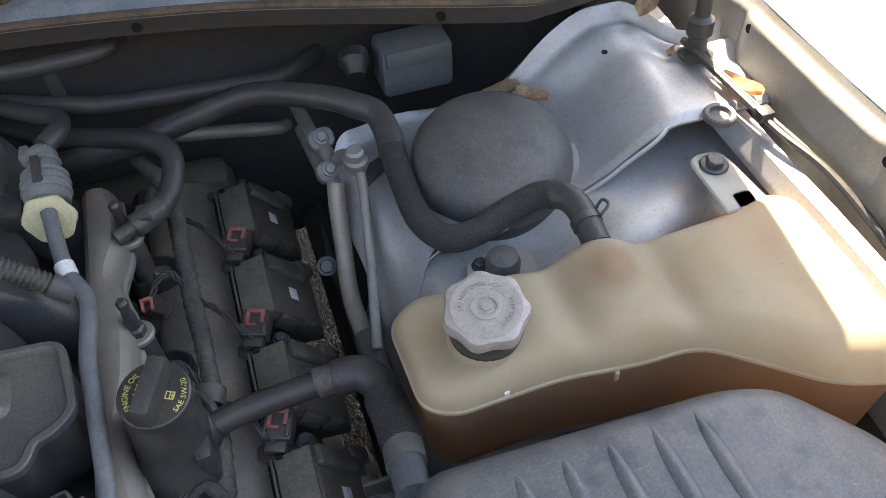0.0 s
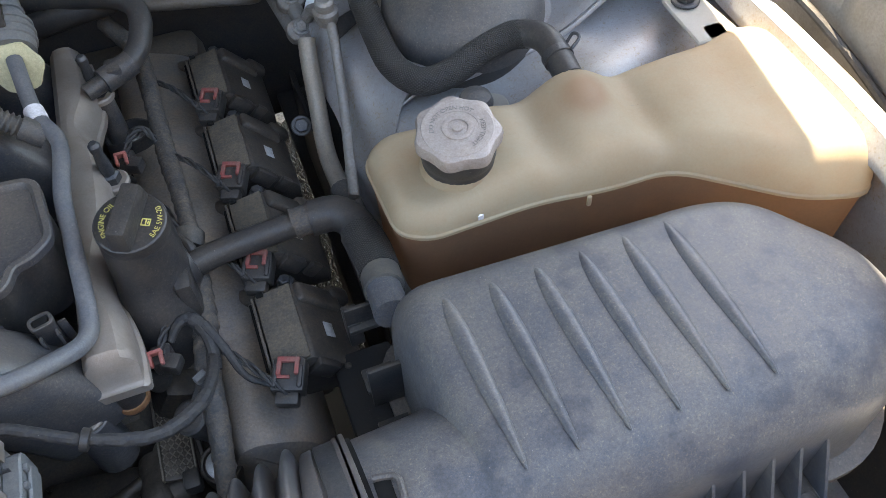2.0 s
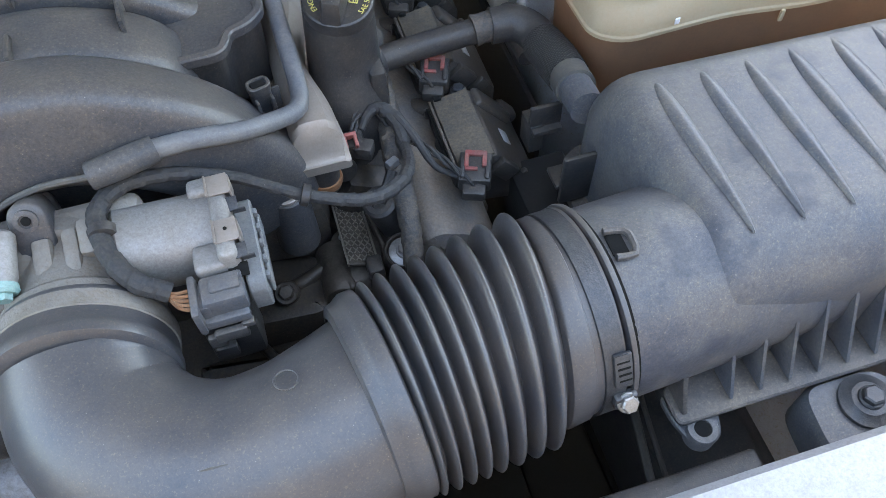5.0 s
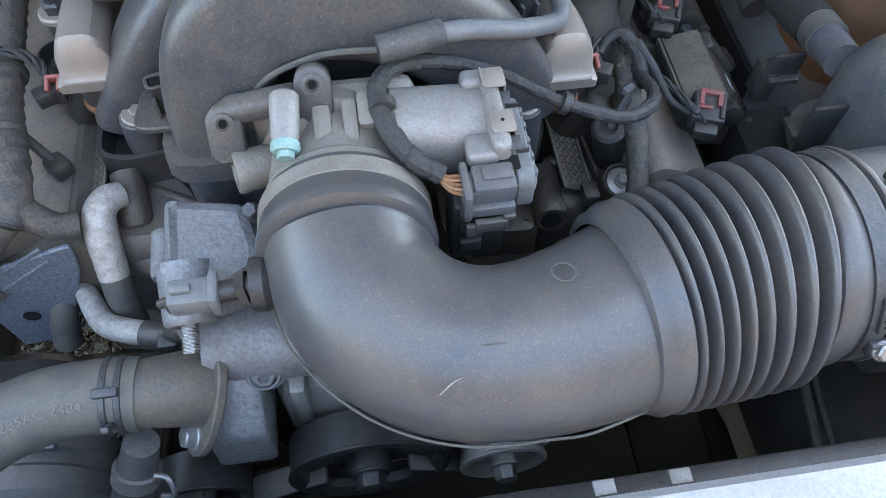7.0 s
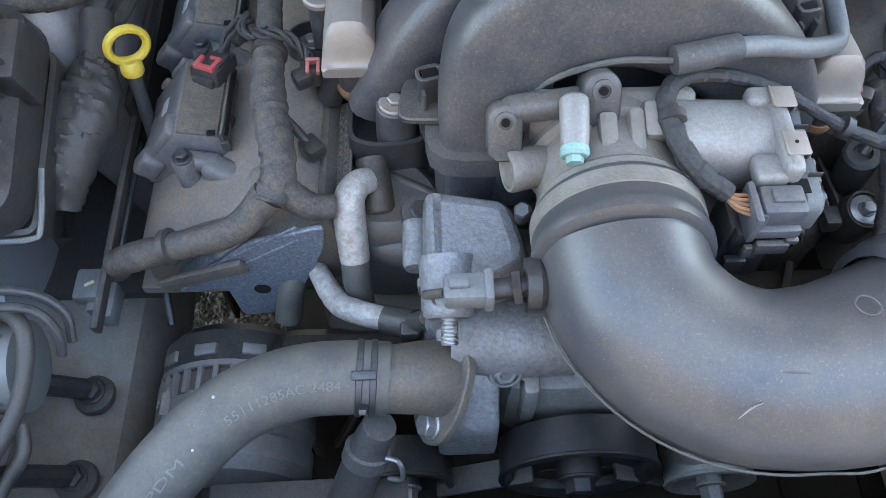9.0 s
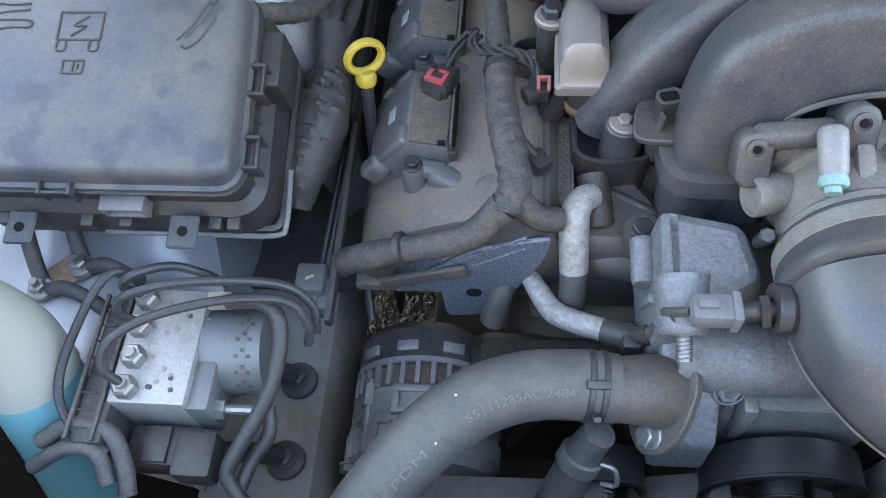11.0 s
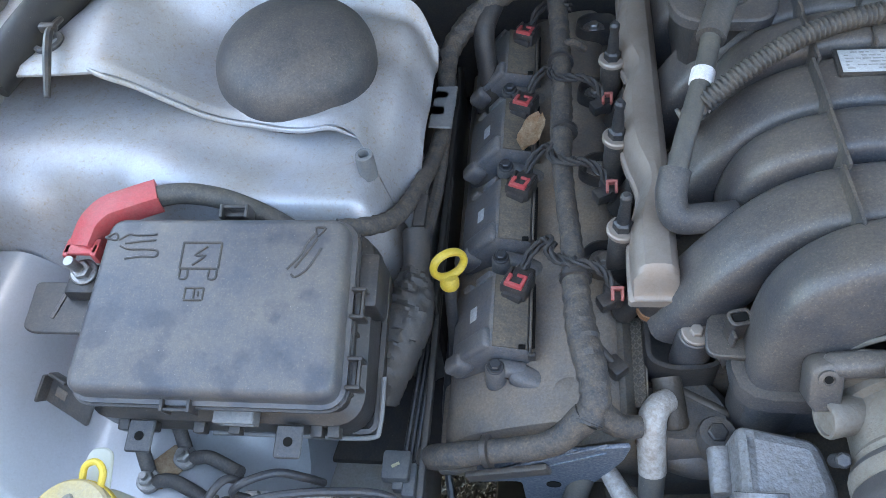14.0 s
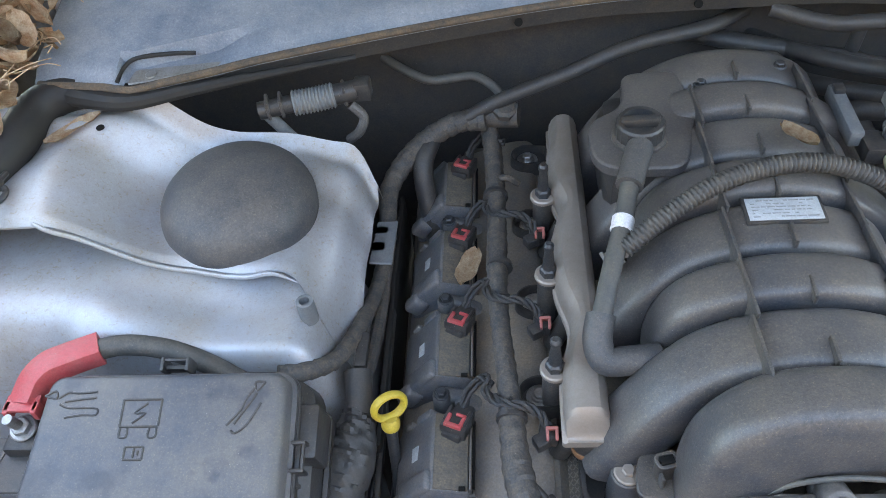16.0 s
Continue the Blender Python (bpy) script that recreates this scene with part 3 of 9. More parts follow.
for x in (0.246, 0.52, -0.21, -0.02):
    part("flange_hole", lathe([(0.0045, 0), (0.0045, 0.003)], along((x, cowl_y(x) + 0.006, 0.992), (0, -1, 0.2)), 12), hole_black, cowl)
solo("windscreen", rbox((0, 1.18, 1.36), (1.5, 0.012, 0.9), 0.003, Matrix.Rotation(radians(-58), 4, "X")), plastic_clean, "dark lower windscreen glass", "windscreen", kind="structure")

# Added wall out of view: cuts low sky light so that tops stand out.
solo("garden_fence", rbox((0, -2.7, 1.3), (12.0, 0.06, 2.6), 0.01), surface("dark_fence_timber", (0.055, 0.045, 0.036), (0.09, 0.075, 0.06), 0.85, scale=8, amount=0.6), "unseen dark wall added to block low sky in front of car", "fence", kind="structure")
solo("car_body", rbox((0, 2.55, 1.02), (1.86, 4.0, 0.80), 0.15, None, 3), silver_out, "silver car body behind the engine bay", "car body", kind="structure")
solo("firewall", rbox((0, 0.50, 0.78), (1.50, 0.02, 0.38), 0.004), shield, "dark insulated firewall behind the engine", "firewall", kind="structure")
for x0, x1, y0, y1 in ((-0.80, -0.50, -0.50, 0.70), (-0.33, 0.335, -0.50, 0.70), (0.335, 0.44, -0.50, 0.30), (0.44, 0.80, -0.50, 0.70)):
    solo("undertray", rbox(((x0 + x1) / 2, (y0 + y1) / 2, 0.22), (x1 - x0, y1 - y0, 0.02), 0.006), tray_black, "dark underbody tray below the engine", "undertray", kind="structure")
for s in (-1, 1):
    solo("wheel_arch_panel", rbox((s * 0.785, 0.08, 0.52), (0.01, 1.20, 0.60), 0.003), shield, "dark wheel arch panel inside the fender", "body panel", "wheel arch panels", "structure")
sr = random.Random(8)
stones = bmesh.new()
for i in range(11000):
    c, q = (V((-0.62 + 0.42 * sr.random(), -0.25 + 0.75 * sr.random(), 0.004)) if i < 6000 else V((0.335 + 0.11 * sr.random(), 0.33 + 0.80 * sr.random(), 0.004))), sr.uniform(0.003, 0.0075)
    tip = stones.verts.new(c + V((sr.uniform(-0.3, 0.3) * q, sr.uniform(-0.3, 0.3) * q, q * sr.uniform(0.5, 1.0))))
    ring = [stones.verts.new(c + V((q * sr.uniform(0.7, 1.2) * math.cos(a), q * sr.uniform(0.7, 1.2) * math.sin(a), -0.004))) for a in (0, 1.3, 2.5, 3.8, 5.0)]
    for j in range(5):
        stones.faces.new((ring[j], ring[(j + 1) % 5], tip))
solo("gravel_stones", stones, stone_mat, "loose pale gravel stones below the car", "gravel", kind="stuff")


# Near-black for the tower's inner wall: shade of the engine gap as colour.
gap_black = surface("black_splash_rubber", (0.012, 0.012, 0.013), (0.040, 0.036, 0.032), 0.6, scale=20, amount=0.4, dots=0.1)


# strut towers: pressed upper plate with a lip, lower step and apron
def tower(side, dx, dz, rear, cap_d, words):
    s = side
    th = thing("strut_tower", (s * 0.55, 0.2, 0.70), words, "strut tower", "strut towers", "structure")

    def yf(d):
        return 0.158 - 0.013 * bump(d, 0, 0.475, 0, 0.045, 1) - 0.055 * smooth(0.45, 0.365, d)

    def yr(d):
        return rear + 0.012 * smooth(0.53, 0.62, d) - 0.024 * (1 - smooth(0.362, 0.392, d)) ** 2 + 0.010 * bump(d, 0, 0.45, 0, 0.05, 1) - 0.07 * smooth(0.69, 0.74, d) * (s > 0)

    def upper(u, v):
        d = 0.366 + 0.436 * u
        a, b = yf(d), yr(d)
        y = a + (b - a) * v
        z = 0.900 + 0.072 * smooth(0.40, 0.60, d) + 0.012 * smooth(0.6, 0.8, v)
        z -= 0.045 * (1 - smooth(0.362, 0.405, d)) ** 2
        z += 0.011 * smooth(0.91, 0.955, v) - 0.026 * smooth(0.965, 1.0, v) - 0.005 * bump(v, 0, 0.88, 0, 0.04, 1)
        z -= max(0.0, z - 0.912) * (1 - smooth(0.070, 0.175, math.hypot(d - cap_d, (y - 0.225) * (1.45 if s < 0 and y > 0.225 else 1.0))))
        z += 0.012 * bump(d, y, 0.66, 0.23, 0.035, 0.05) - 0.008 * bump(d, y, 0.72, 0.27, 0.03, 0.03)
        z -= 0.005 * (1 - smooth(0.0, 0.05, v)) * smooth(0.40, 0.5, d)
        z -= 0.055 * (1 - smooth(0.362, 0.43, d)) * (1 - smooth(0.0, 0.55, v))
        return V((s * (d + dx + 0.016 * (1 - v) * (1 - smooth(0.37, 0.45, d))), y, z + dz))

    part("upper_plate", sheet(upper, 100, 50, 0.0025), silver, th, "silver-painted pressed steel with a rolled lip", 0.8)

    def lip(t):
        d = 0.425 + 0.250 * t
        return V((s * (d + dx), yf(d) - 0.004 + 0.014 * smooth(0.93, 1.0, t), upper((d - 0.366) / 0.436, 0.02).z - 0.002))

    part("rolled_lip", tube([lip(i / 10) for i in range(11)], [0.0006] + [0.0024] * 10, 8, 4), silver, th)

    def step(u, v):
        d = 0.365 + 0.435 * u
        y = 0.02 + 0.20 * v
        z = 0.735 + 0.155 * smooth(0.02, 0.075, y) + 0.028 * smooth(0.45, 0.62, d) * smooth(0.05, 0.12, y)
        z -= 0.16 * (1 - smooth(0.362, 0.43, d)) ** 1.5
        z += 0.010 * bump(d, y, 0.60, 0.09, 0.04, 0.02) - 0.012 * bump(d, y, 0.52, 0.12, 0.05, 0.03)
        z -= 0.03 * smooth(0.62, 0.66, d) * (1 - smooth(0.70, 0.74, d)) * (1 - smooth(0.06, 0.10, y))
        return V((s * (d + dx), y, z + dz))

    part("step_plate", sheet(step, 60, 36, 0.0025), silver, th, "silver-painted step below the lip", 0.8)
    # Inner wall, blackened to keep the gap beside the engine dark.
    wall = rbox((s * (0.358 + dx), 0.20, 0.585 + dz), (0.006, 0.34, 0.40), 0.002)
    part("splash_shield", wall, gap_black, th, "inner side wall coloured black for the shaded gap")
    return th


for s in (-1, 1):
    solo("wheel_housing", rbox((s * 0.575, 0.22, 0.62), (0.43, 0.56, 0.012), 0.004), shield, "dark wheel housing below the strut tower", "body panel", "wheel housings", "structure")
tower(-1, 0.0, 0.0, 0.318, 0.497, "silver strut tower with rolled lip, dusty and shaded")
tower(1, 0.018, -0.03, 0.318, 0.515, "silver strut tower with leaf litter beside sunlit fender")

# aprons, rails, fenders
for s, nm in ((-1, "beside the fuse box"), (1, "below the air box")):
    def apron(u, v, s=s):
        d = 0.466 + 0.019 * min(1.0, u / 0.10) + 0.315 * max(0.0, u - 0.10) / 0.90
        y0 = -0.165 - 0.52 * max(0.0, 0.745 - d)
        y = (-0.42 + 0.47 * v) if s > 0 else max(y0, -0.26) + (0.05 - max(y0, -0.26)) * v
        z = 0.742 + 0.10 * smooth(0.66, 0.76, d) - 0.12 * (1 - smooth(0.42, 0.56, d)) * (1 - smooth(-0.10, -0.02, y)) - 0.02 * bump(d, y, 0.50, -0.09, 0.05, 0.03)
        z += 0.012 * bump(d, y, 0.62, -0.05, 0.03, 0.06)
        z -= (0.27 * (1 - smooth(-0.14, -0.04, y)) if s > 0 else 0.05 * (1 - smooth(0.0, 0.06, v)))
        z -= 0.16 * (1 - min(1.0, u / 0.10))
        return V((s * d, y, z - (0.05 if s > 0 else 0)))
    solo("inner_apron", sheet(apron, 60, 40, 0.003), apron_paint if s < 0 else silver, "silver-painted inner fender apron " + nm, "body panel", "aprons", "structure")

    def rail(u, v, s=s):
        d = 0.378 + 0.112 * u
        y = -0.42 + 0.62 * v
        return V((s * d, y, 0.60 + 0.012 * smooth(0.25, 0.4, u) - 0.012 * smooth(0.85, 1, u) - 0.03 * (1 - smooth(0, 0.08, u))))
    # Right rail gets black in place of rail paint: the gap's shade as colour.
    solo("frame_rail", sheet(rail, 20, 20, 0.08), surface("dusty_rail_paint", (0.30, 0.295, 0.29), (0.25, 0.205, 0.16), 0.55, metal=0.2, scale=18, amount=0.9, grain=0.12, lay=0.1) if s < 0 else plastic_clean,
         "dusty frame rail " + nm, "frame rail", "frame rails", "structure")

    def fender(u, v, prof, s=s):
        y = -0.75 + 1.55 * v
        x = u * (len(prof) - 1)
        i = min(int(x), len(prof) - 2)
        a, b = V(prof[i]), V(prof[i + 1])
        p = a.lerp(b, x - i)
        drop = -0.07 * smooth(0.0, -0.75, y) if y < 0 else 0.0
        return V((s * (p.x - 0.05 * smooth(0.05, -0.75, y) + 0.035 * (y - 0.1) * (y > 0.1)), y, p.y + drop * 0.6 + 0.04 * max(0, y - 0.2)))
    fd = thing("fender", (s * 0.85, 0, 0.9), "silver front fender " + ("in bright sun" if s > 0 else "in shade"), "fender", "fenders", "structure")
    if s > 0:
        part("ledge", sheet(lambda u, v: fender(u, v, [(0.738, 0.912), (0.744, 0.933), (0.757, 0.935), (0.760, 0.915), (0.763, 0.80)]), 16, 24, 0.003), silver, fd, "narrow inner ledge")

    def inner(u, v):
        p = fender(u, v, [(0.782, 0.86), (0.786, 0.94), (0.789, 0.985), (0.796, 1.001)])
        k = (v * 7.3 + 0.35) % 1.0
        p.x -= s * 0.006 * smooth(0.0, 0.05, k) * (1 - smooth(0.90, 0.97, k)) * smooth(0.25, 0.4, u) * (1 - smooth(0.72, 0.86, u))
        return p

    part("inner_panel", sheet(inner, 24, 150, 0.003), fender_inner, fd, "dirty pressed inner panel, coloured darker for shade")
    for y in (0.215, 0.02, -0.16):
        part("panel_hole", lathe([(0.0045, 0), (0.0045, 0.0012)], along(fender(0.62, (y + 0.75) / 1.55, [(0.780, 0.86), (0.7815, 0.94), (0.7845, 0.985), (0.792, 1.001)]), (-s, 0, 0.1)), 16), hole_black, fd)
    part("skin", sheet(lambda u, v: fender(u, v, [(0.796, 1.002), (0.83, 1.006), (0.835, 1.000), (0.842, 1.006), (0.90, 1.0), (0.945, 0.965), (0.965, 0.88), (0.97, 0.70), (0.965, 0.45)]), 32, 24, 0.003), silver_out, fd)


def front_bar(u, v):
    x = -0.80 + 1.6 * u
    prof = [(-0.332, 0.79), (-0.333, 0.836), (-0.338, 0.841), (-0.375, 0.842), (-0.378, 0.836), (-0.385, 0.836), (-0.388, 0.842), (-0.44, 0.838), (-0.47, 0.80)]
    q = v * (len(prof) - 1)
    i = min(int(q), len(prof) - 2)
    p = V(prof[i]).lerp(V(prof[i + 1]), q - i)
    return V((x, p.x + (0.58 * max(0.0, abs(x) - 0.533) if x < 0 else 0.22 * max(0.0, x - 0.52) ** 1.3), p.y))


solo("radiator_crossmember", sheet(front_bar, 40, 24, 0.004), bar_paint, "silver-painted radiator crossmember at the nose", "crossmember", kind="structure")
solo("nose_panel", rbox((0, -0.60, 0.52), (1.5, 0.24, 0.60), 0.05), silver_out, "silver nose of the car", "bumper", kind="structure")
hood = thing("hood", (0, 0.47, 1.03), "raised silver hood shading the engine bay", "hood", kind="structure")
hm = Matrix.Translation((0, 0.47, 1.03)) @ Matrix.Rotation(radians(-53), 4, "X") @ Matrix.Translation((0, -0.60, 0))
part("outer_skin", rbox((0, 0, 0.0), (1.56, 1.20, 0.03), 0.012, None), silver_out, hood).matrix_basis = hm
part("liner", rbox((0, 0, -0.022), (1.30, 1.0, 0.012), 0.005, None), liner_grey, hood, "grey insulating liner").matrix_basis = hm
for o in hood.children:
    o.matrix_parent_inverse = Matrix.Translation(-V(hood.location))


# ---- coolant side: tank, cap, air box, intake duct ----
tank = thing("coolant_tank", (0.57, -0.01, 0.76), "yellowed translucent coolant tank with orange coolant inside", "coolant tank")
TANK = rounded([(0.388, 0.070), (0.390, -0.010), (0.412, -0.024), (0.500, -0.021), (0.560, -0.030), (0.612, -0.030), (0.690, -0.095), (0.745, -0.112),
                (0.757, -0.02), (0.762, 0.060), (0.735, 0.085), (0.66, 0.070), (0.595, 0.074), (0.570, 0.088), (0.520, 0.072), (0.445, 0.082), (0.41, 0.086)], 0.022, 5)


def tank_z(x, y, f):
    edge = min(1.0, f / 0.36)
    top = 0.030 + 0.010 * smooth(0.63, 0.72, x) - 0.010 * smooth(0.50, 0.43, x) 
    top += 0.016 * bump(x, y, 0.566, 0.045, 0.026, 0.030) - 0.012 * bump(x, y, 0.607, 0.01, 0.016, 0.07) - 0.009 * bump(x, y, 0.522, 0.02, 0.017, 0.07) + 0.005 * bump(x, y, 0.655, 0.02, 0.02, 0.06) - 0.004 * bump(x, y, 0.690, 0.0, 0.012, 0.09)
    return 0.8845 + top * max(0.0, 1 - (1 - edge) ** 2.2) ** 0.6


def tank_mid(x, y):
    return V((min(max(x, 0.425), 0.715), 0.028 - 0.035 * smooth(0.60, 0.72, x)))


part("upper_shell", filled(resample(TANK, 0.005), tank_mid, [0, 0.01, 0.03, 0.06, 0.10, 0.15, 0.21, 0.28, 0.36, 0.48, 0.62, 0.78, 0.90, 1.0], tank_z, False), tank_top, tank, "pale yellowed upper shell", 0.9)
part("lower_shell", stack(TANK, [(0.03, 0.77), (0.012, 0.78), (0.006, 0.80), (0.003, 0.86), (0.002, 0.880)], lid=False), tank_low, tank, "brown-orange stained lower shell", 0.9)
seam = stack(TANK, [(0.001, 0.8795), (-0.0013, 0.8815), (-0.0013, 0.8845), (0.001, 0.8865)], bottom=False, lid=False)
part("seam", seam, tank_top, tank)
part("filler_neck", lathe([(0.031, 0.885), (0.030, 0.906), (0.027, 0.912)], Matrix.Translation((0.452, 0.022, 0))), tank_top, tank)
part("hose_nipple", rod((0.567, 0.050, 0.918), (0.568, 0.078, 0.913), 0.0082), tank_top, tank)
part("mounting_tab", plate([(0.686, 0.062), (0.700, 0.062), (0.701, 0.078), (0.716, 0.078), (0.714, 0.062), (0.728, 0.062), (0.722, 0.135), (0.688, 0.135)], 0.004, Matrix.Translation((0, 0, 0.914)), [0.002, 0.002, 0.002, 0.002, 0.002, 0.002, 0.014, 0.014]), tab_grey, tank, "translucent bracket with a square hole")
part("sight_rib", rbox((0.541, -0.0305, 0.878), (0.004, 0.003, 0.011), 0.0013), tank_top, tank)
part("scuff", plate([(0.4495, -0.0215), (0.454, -0.0215), (0.455, -0.020), (0.4515, -0.0195)], 0.005, Matrix.Translation((0, -0.0035, 0.889)), 0.001, 0.0003), white_band, tank, "white paint scuff")
tagged(part("tank_bolt", hexbolt((0.705, 0.116, 0.919), (0, 0, 1), 0.0075, 0.007, 1.7), dark_steel), "black flanged bolt holding the tank bracket", "bolt")

CAP = along((0.452, 0.021, 0.9225), (-0.03, -0.10, 1))
cap = thing("pressure_cap", (0.452, 0.020, 0.925), "dull alloy pressure cap with stamped lettering on tank", "cap")
part("skirt", lathe([(0.0275, -0.012), (0.0280, -0.010), (0.0275, -0.008), (0.0280, -0.003), (0.0292, -0.001), (0.0292, 0.010), (0.028, 0.013)], CAP, 48), rubber_dark, cap, "black ridged skirt")
part("grip_ring", lathe([(0.0295, 0.011), (0.0310, 0.012), (0.0315, 0.019), (0.0300, 0.0225), (0.0270, 0.0235)], CAP, 96,
                        lambda a, i: 1 + (0.105 * abs(math.cos(a * 3.5 + 0.3)) ** 2.2 - 0.035 + 0.02 * max(0, math.cos(a + 0.9)) ** 6 if i > 0 else 0)), cap_alloy, cap, "scalloped alloy rim")
part("top_disc", lathe([(0.0272, 0.0230), (0.0265, 0.0240), (0.0158, 0.0238), (0.0140, 0.0205), (0.0125, 0.0205), (0.0115, 0.0245), (0.0100, 0.0250), (0.0078, 0.0246), (0.0066, 0.0205), (0.0050, 0.0205), (0.0040, 0.0252), (0.001, 0.0256)], CAP, 48), cap_alloy, cap)


def lettering(text, size, m, material, parent, name="lettering", thick=0.0002, arc=0.0, align="CENTER"):
    """Raised letters as a mesh; arc bends them round a circle of that radius."""
    cu = bpy.data.curves.new("t", "FONT")
    cu.body, cu.size, cu.extrude, cu.align_x, cu.align_y = text, size, thick, align, "CENTER"
    tmp = new("t", cu)
    me = bpy.data.meshes.new_from_object(tmp.evaluated_get(bpy.context.evaluated_depsgraph_get()))
    bpy.data.objects.remove(tmp)
    bpy.data.curves.remove(cu)
    bm = bmesh.new()
    bm.from_mesh(me)
    bpy.data.meshes.remove(me)
    if arc:
        for v in bm.verts:
            a, r = v.co.x / arc, arc + v.co.y
            v.co.x, v.co.y = r * math.sin(a), r * math.cos(a)
    bm.transform(m)
    return part(name, bm, material, parent)


CAPTOP = CAP @ Matrix.Translation((0, 0, 0.0240))
lettering("DO NOT OPEN HOT", 0.0050, CAPTOP @ Matrix.Rotation(radians(30), 4, "Z"), cast, cap, arc=0.0190)
lettering("KEEP TIGHT", 0.0050, CAPTOP @ Matrix.Rotation(radians(-110), 4, "Z"), cast, cap, arc=0.0190)

air = thing("air_filter_box", (0.52, -0.17, 0.76), "dusty black plastic air filter box with ribbed lid", "air filter box")
AIR = rounded([(0.358, -0.056), (0.600, -0.066), (0.640, -0.080), (0.697, -0.150), (0.700, -0.200), (0.655, -0.258), (0.362, -0.258)], [0.035, 0.05, 0.05, 0.05, 0.05, 0.05, 0.02], 6)


def air_bend(x, y, z):
    return -0.012 * smooth(0.88, 0.915, z) * smooth(-0.20, -0.27, y) - 0.010 * smooth(0.88, 0.915, z) * smooth(0.60, 0.70, x)


def lid_z(x, y, f):
    edge = min(1.0, f / 0.42)
    z = 0.806 + 0.045 * min(1.0, f / 0.012) + 0.0612 * math.sqrt(max(0.0, 1 - (1 - edge) ** 2.6)) * (1 if f > 0.012 else f / 0.012)
    return min(z, 0.912) + air_bend(x, y, z)


lid = part("lid", filled(resample(AIR, 0.005), lambda x, y: V((min(max(x, 0.425), 0.620), -0.158)), [0, 0.004, 0.012, 0.03, 0.06, 0.10, 0.15, 0.21, 0.28, 0.36, 0.45, 0.6, 0.8, 1.0], lid_z), plastic_air, air, "dusty moulded lid with wet stain", 0.9)
for i in range(6):
    x = 0.3965 + 0.0335 * i
    bm = bmesh.new()
    bmesh.ops.create_uvsphere(bm, u_segments=20, v_segments=10, radius=1.0)
    for v in bm.verts:
        yy = v.co.y
        w = 0.0086 * (0.75 + 0.30 * yy)
        v.co = V((x + v.co.x * w + 0.0015 * (1 - yy), -0.158 + 0.066 * yy, 0.9108 + v.co.z * 0.0050))
    part("rib", bm, plastic_air, lid)
low = part("lower_tray", stack(AIR, [(0.03, 0.70), (0.01, 0.72), (0.002, 0.795), (-0.012, 0.797), (-0.012, 0.8045), (0.0, 0.806)]), plastic, air)
for i in range(11):
    x = 0.385 + 0.0215 * i
    bm = bmesh.new()
    vs = [bm.verts.new(p) for p in ((x - 0.0012, -0.2555, 0.864 + 0.003 * math.sin(i)), (x - 0.0012, -0.282, 0.807), (x - 0.0012, -0.252, 0.807),
                                    (x + 0.0012, -0.2555, 0.864 + 0.003 * math.sin(i)), (x + 0.0012, -0.282, 0.807), (x + 0.0012, -0.252, 0.807))]
    for q in ((0, 1, 2), (5, 4, 3), (0, 3, 4, 1), (1, 4, 5, 2), (2, 5, 3, 0)):
        bm.faces.new([vs[j] for j in q])
    part("fin", bm, plastic_air, lid)
part("front_flange", plate([(0.365, -0.253), (0.60, -0.253), (0.60, -0.288), (0.345, -0.288), (0.345, -0.262)], 0.005, Matrix.Translation((0, 0, 0.8005)), 0.006), plastic, air)
part("fixing_ear", join(plate([(0.545, -0.27), (0.60, -0.27), (0.592, -0.30), (0.575, -0.312), (0.555, -0.30)], 0.007, Matrix.Translation((0, 0, 0.799)), 0.008),
                        lathe([(0.0095, 0.797), (0.0095, 0.808), (0.006, 0.8085), (0.005, 0.8075)], Matrix.Translation((0.572, -0.299, 0)), 20)), plastic, air)
mount = part("mount_bracket", stack(rounded([(0.435, -0.285), (0.495, -0.285), (0.515, -0.335), (0.43, -0.335)], 0.016, 5), [(0.0, 0.76), (0.0, 0.792), (0.003, 0.797)]), plastic_air, air, "grey mount with a bolt")
part("washer", lathe([(0.019, 0.797), (0.019, 0.800), (0.014, 0.8015), (0.012, 0.8035), (0.009, 0.804)], Matrix.Translation((0.473, -0.308, 0)), 28), dark_steel, mount)
part("bolt", hexbolt((0.473, -0.308, 0.804), (0, 0, 1), 0.0065, 0.006, 1.3), dark_steel, mount)
part("outlet_neck", tube([(0.560, -0.186, 0.815), (0.50, -0.190, 0.828), (0.44, -0.196, 0.838), (0.40, -0.200, 0.842), (0.365, -0.204, 0.844), (0.340, -0.2065, 0.846), (0.312, -0.208, 0.846)], [0.040, 0.062, 0.0655, 0.0655, 0.0650, 0.0640, 0.0640], 44, 7), plastic_air, air, "", 0.9)
lug = [(0.3145, -0.196, 0.9125), (0.3270, -0.1985, 0.9115), (0.3290, -0.2060, 0.9125), (0.3270, -0.2150, 0.9110), (0.3150, -0.2150, 0.9125)]
part("neck_lug", tube([V(p) for p in lug], 0.0023, 8, 2), plastic, air)
part("lug_slot", rbox((0.3195, -0.2055, 0.9105), (0.010, 0.015, 0.0012), 0.0004), hole_black, air)
for yy, zz in ((-0.10, 0.835), (-0.135, 0.815)):
    part("side_clip", join(rbox((0.350, yy, zz), (0.03, 0.004, 0.05), 0.001), rbox((0.345, yy + 0.012, zz - 0.01), (0.024, 0.020, 0.004), 0.001)), plastic_clean, air)
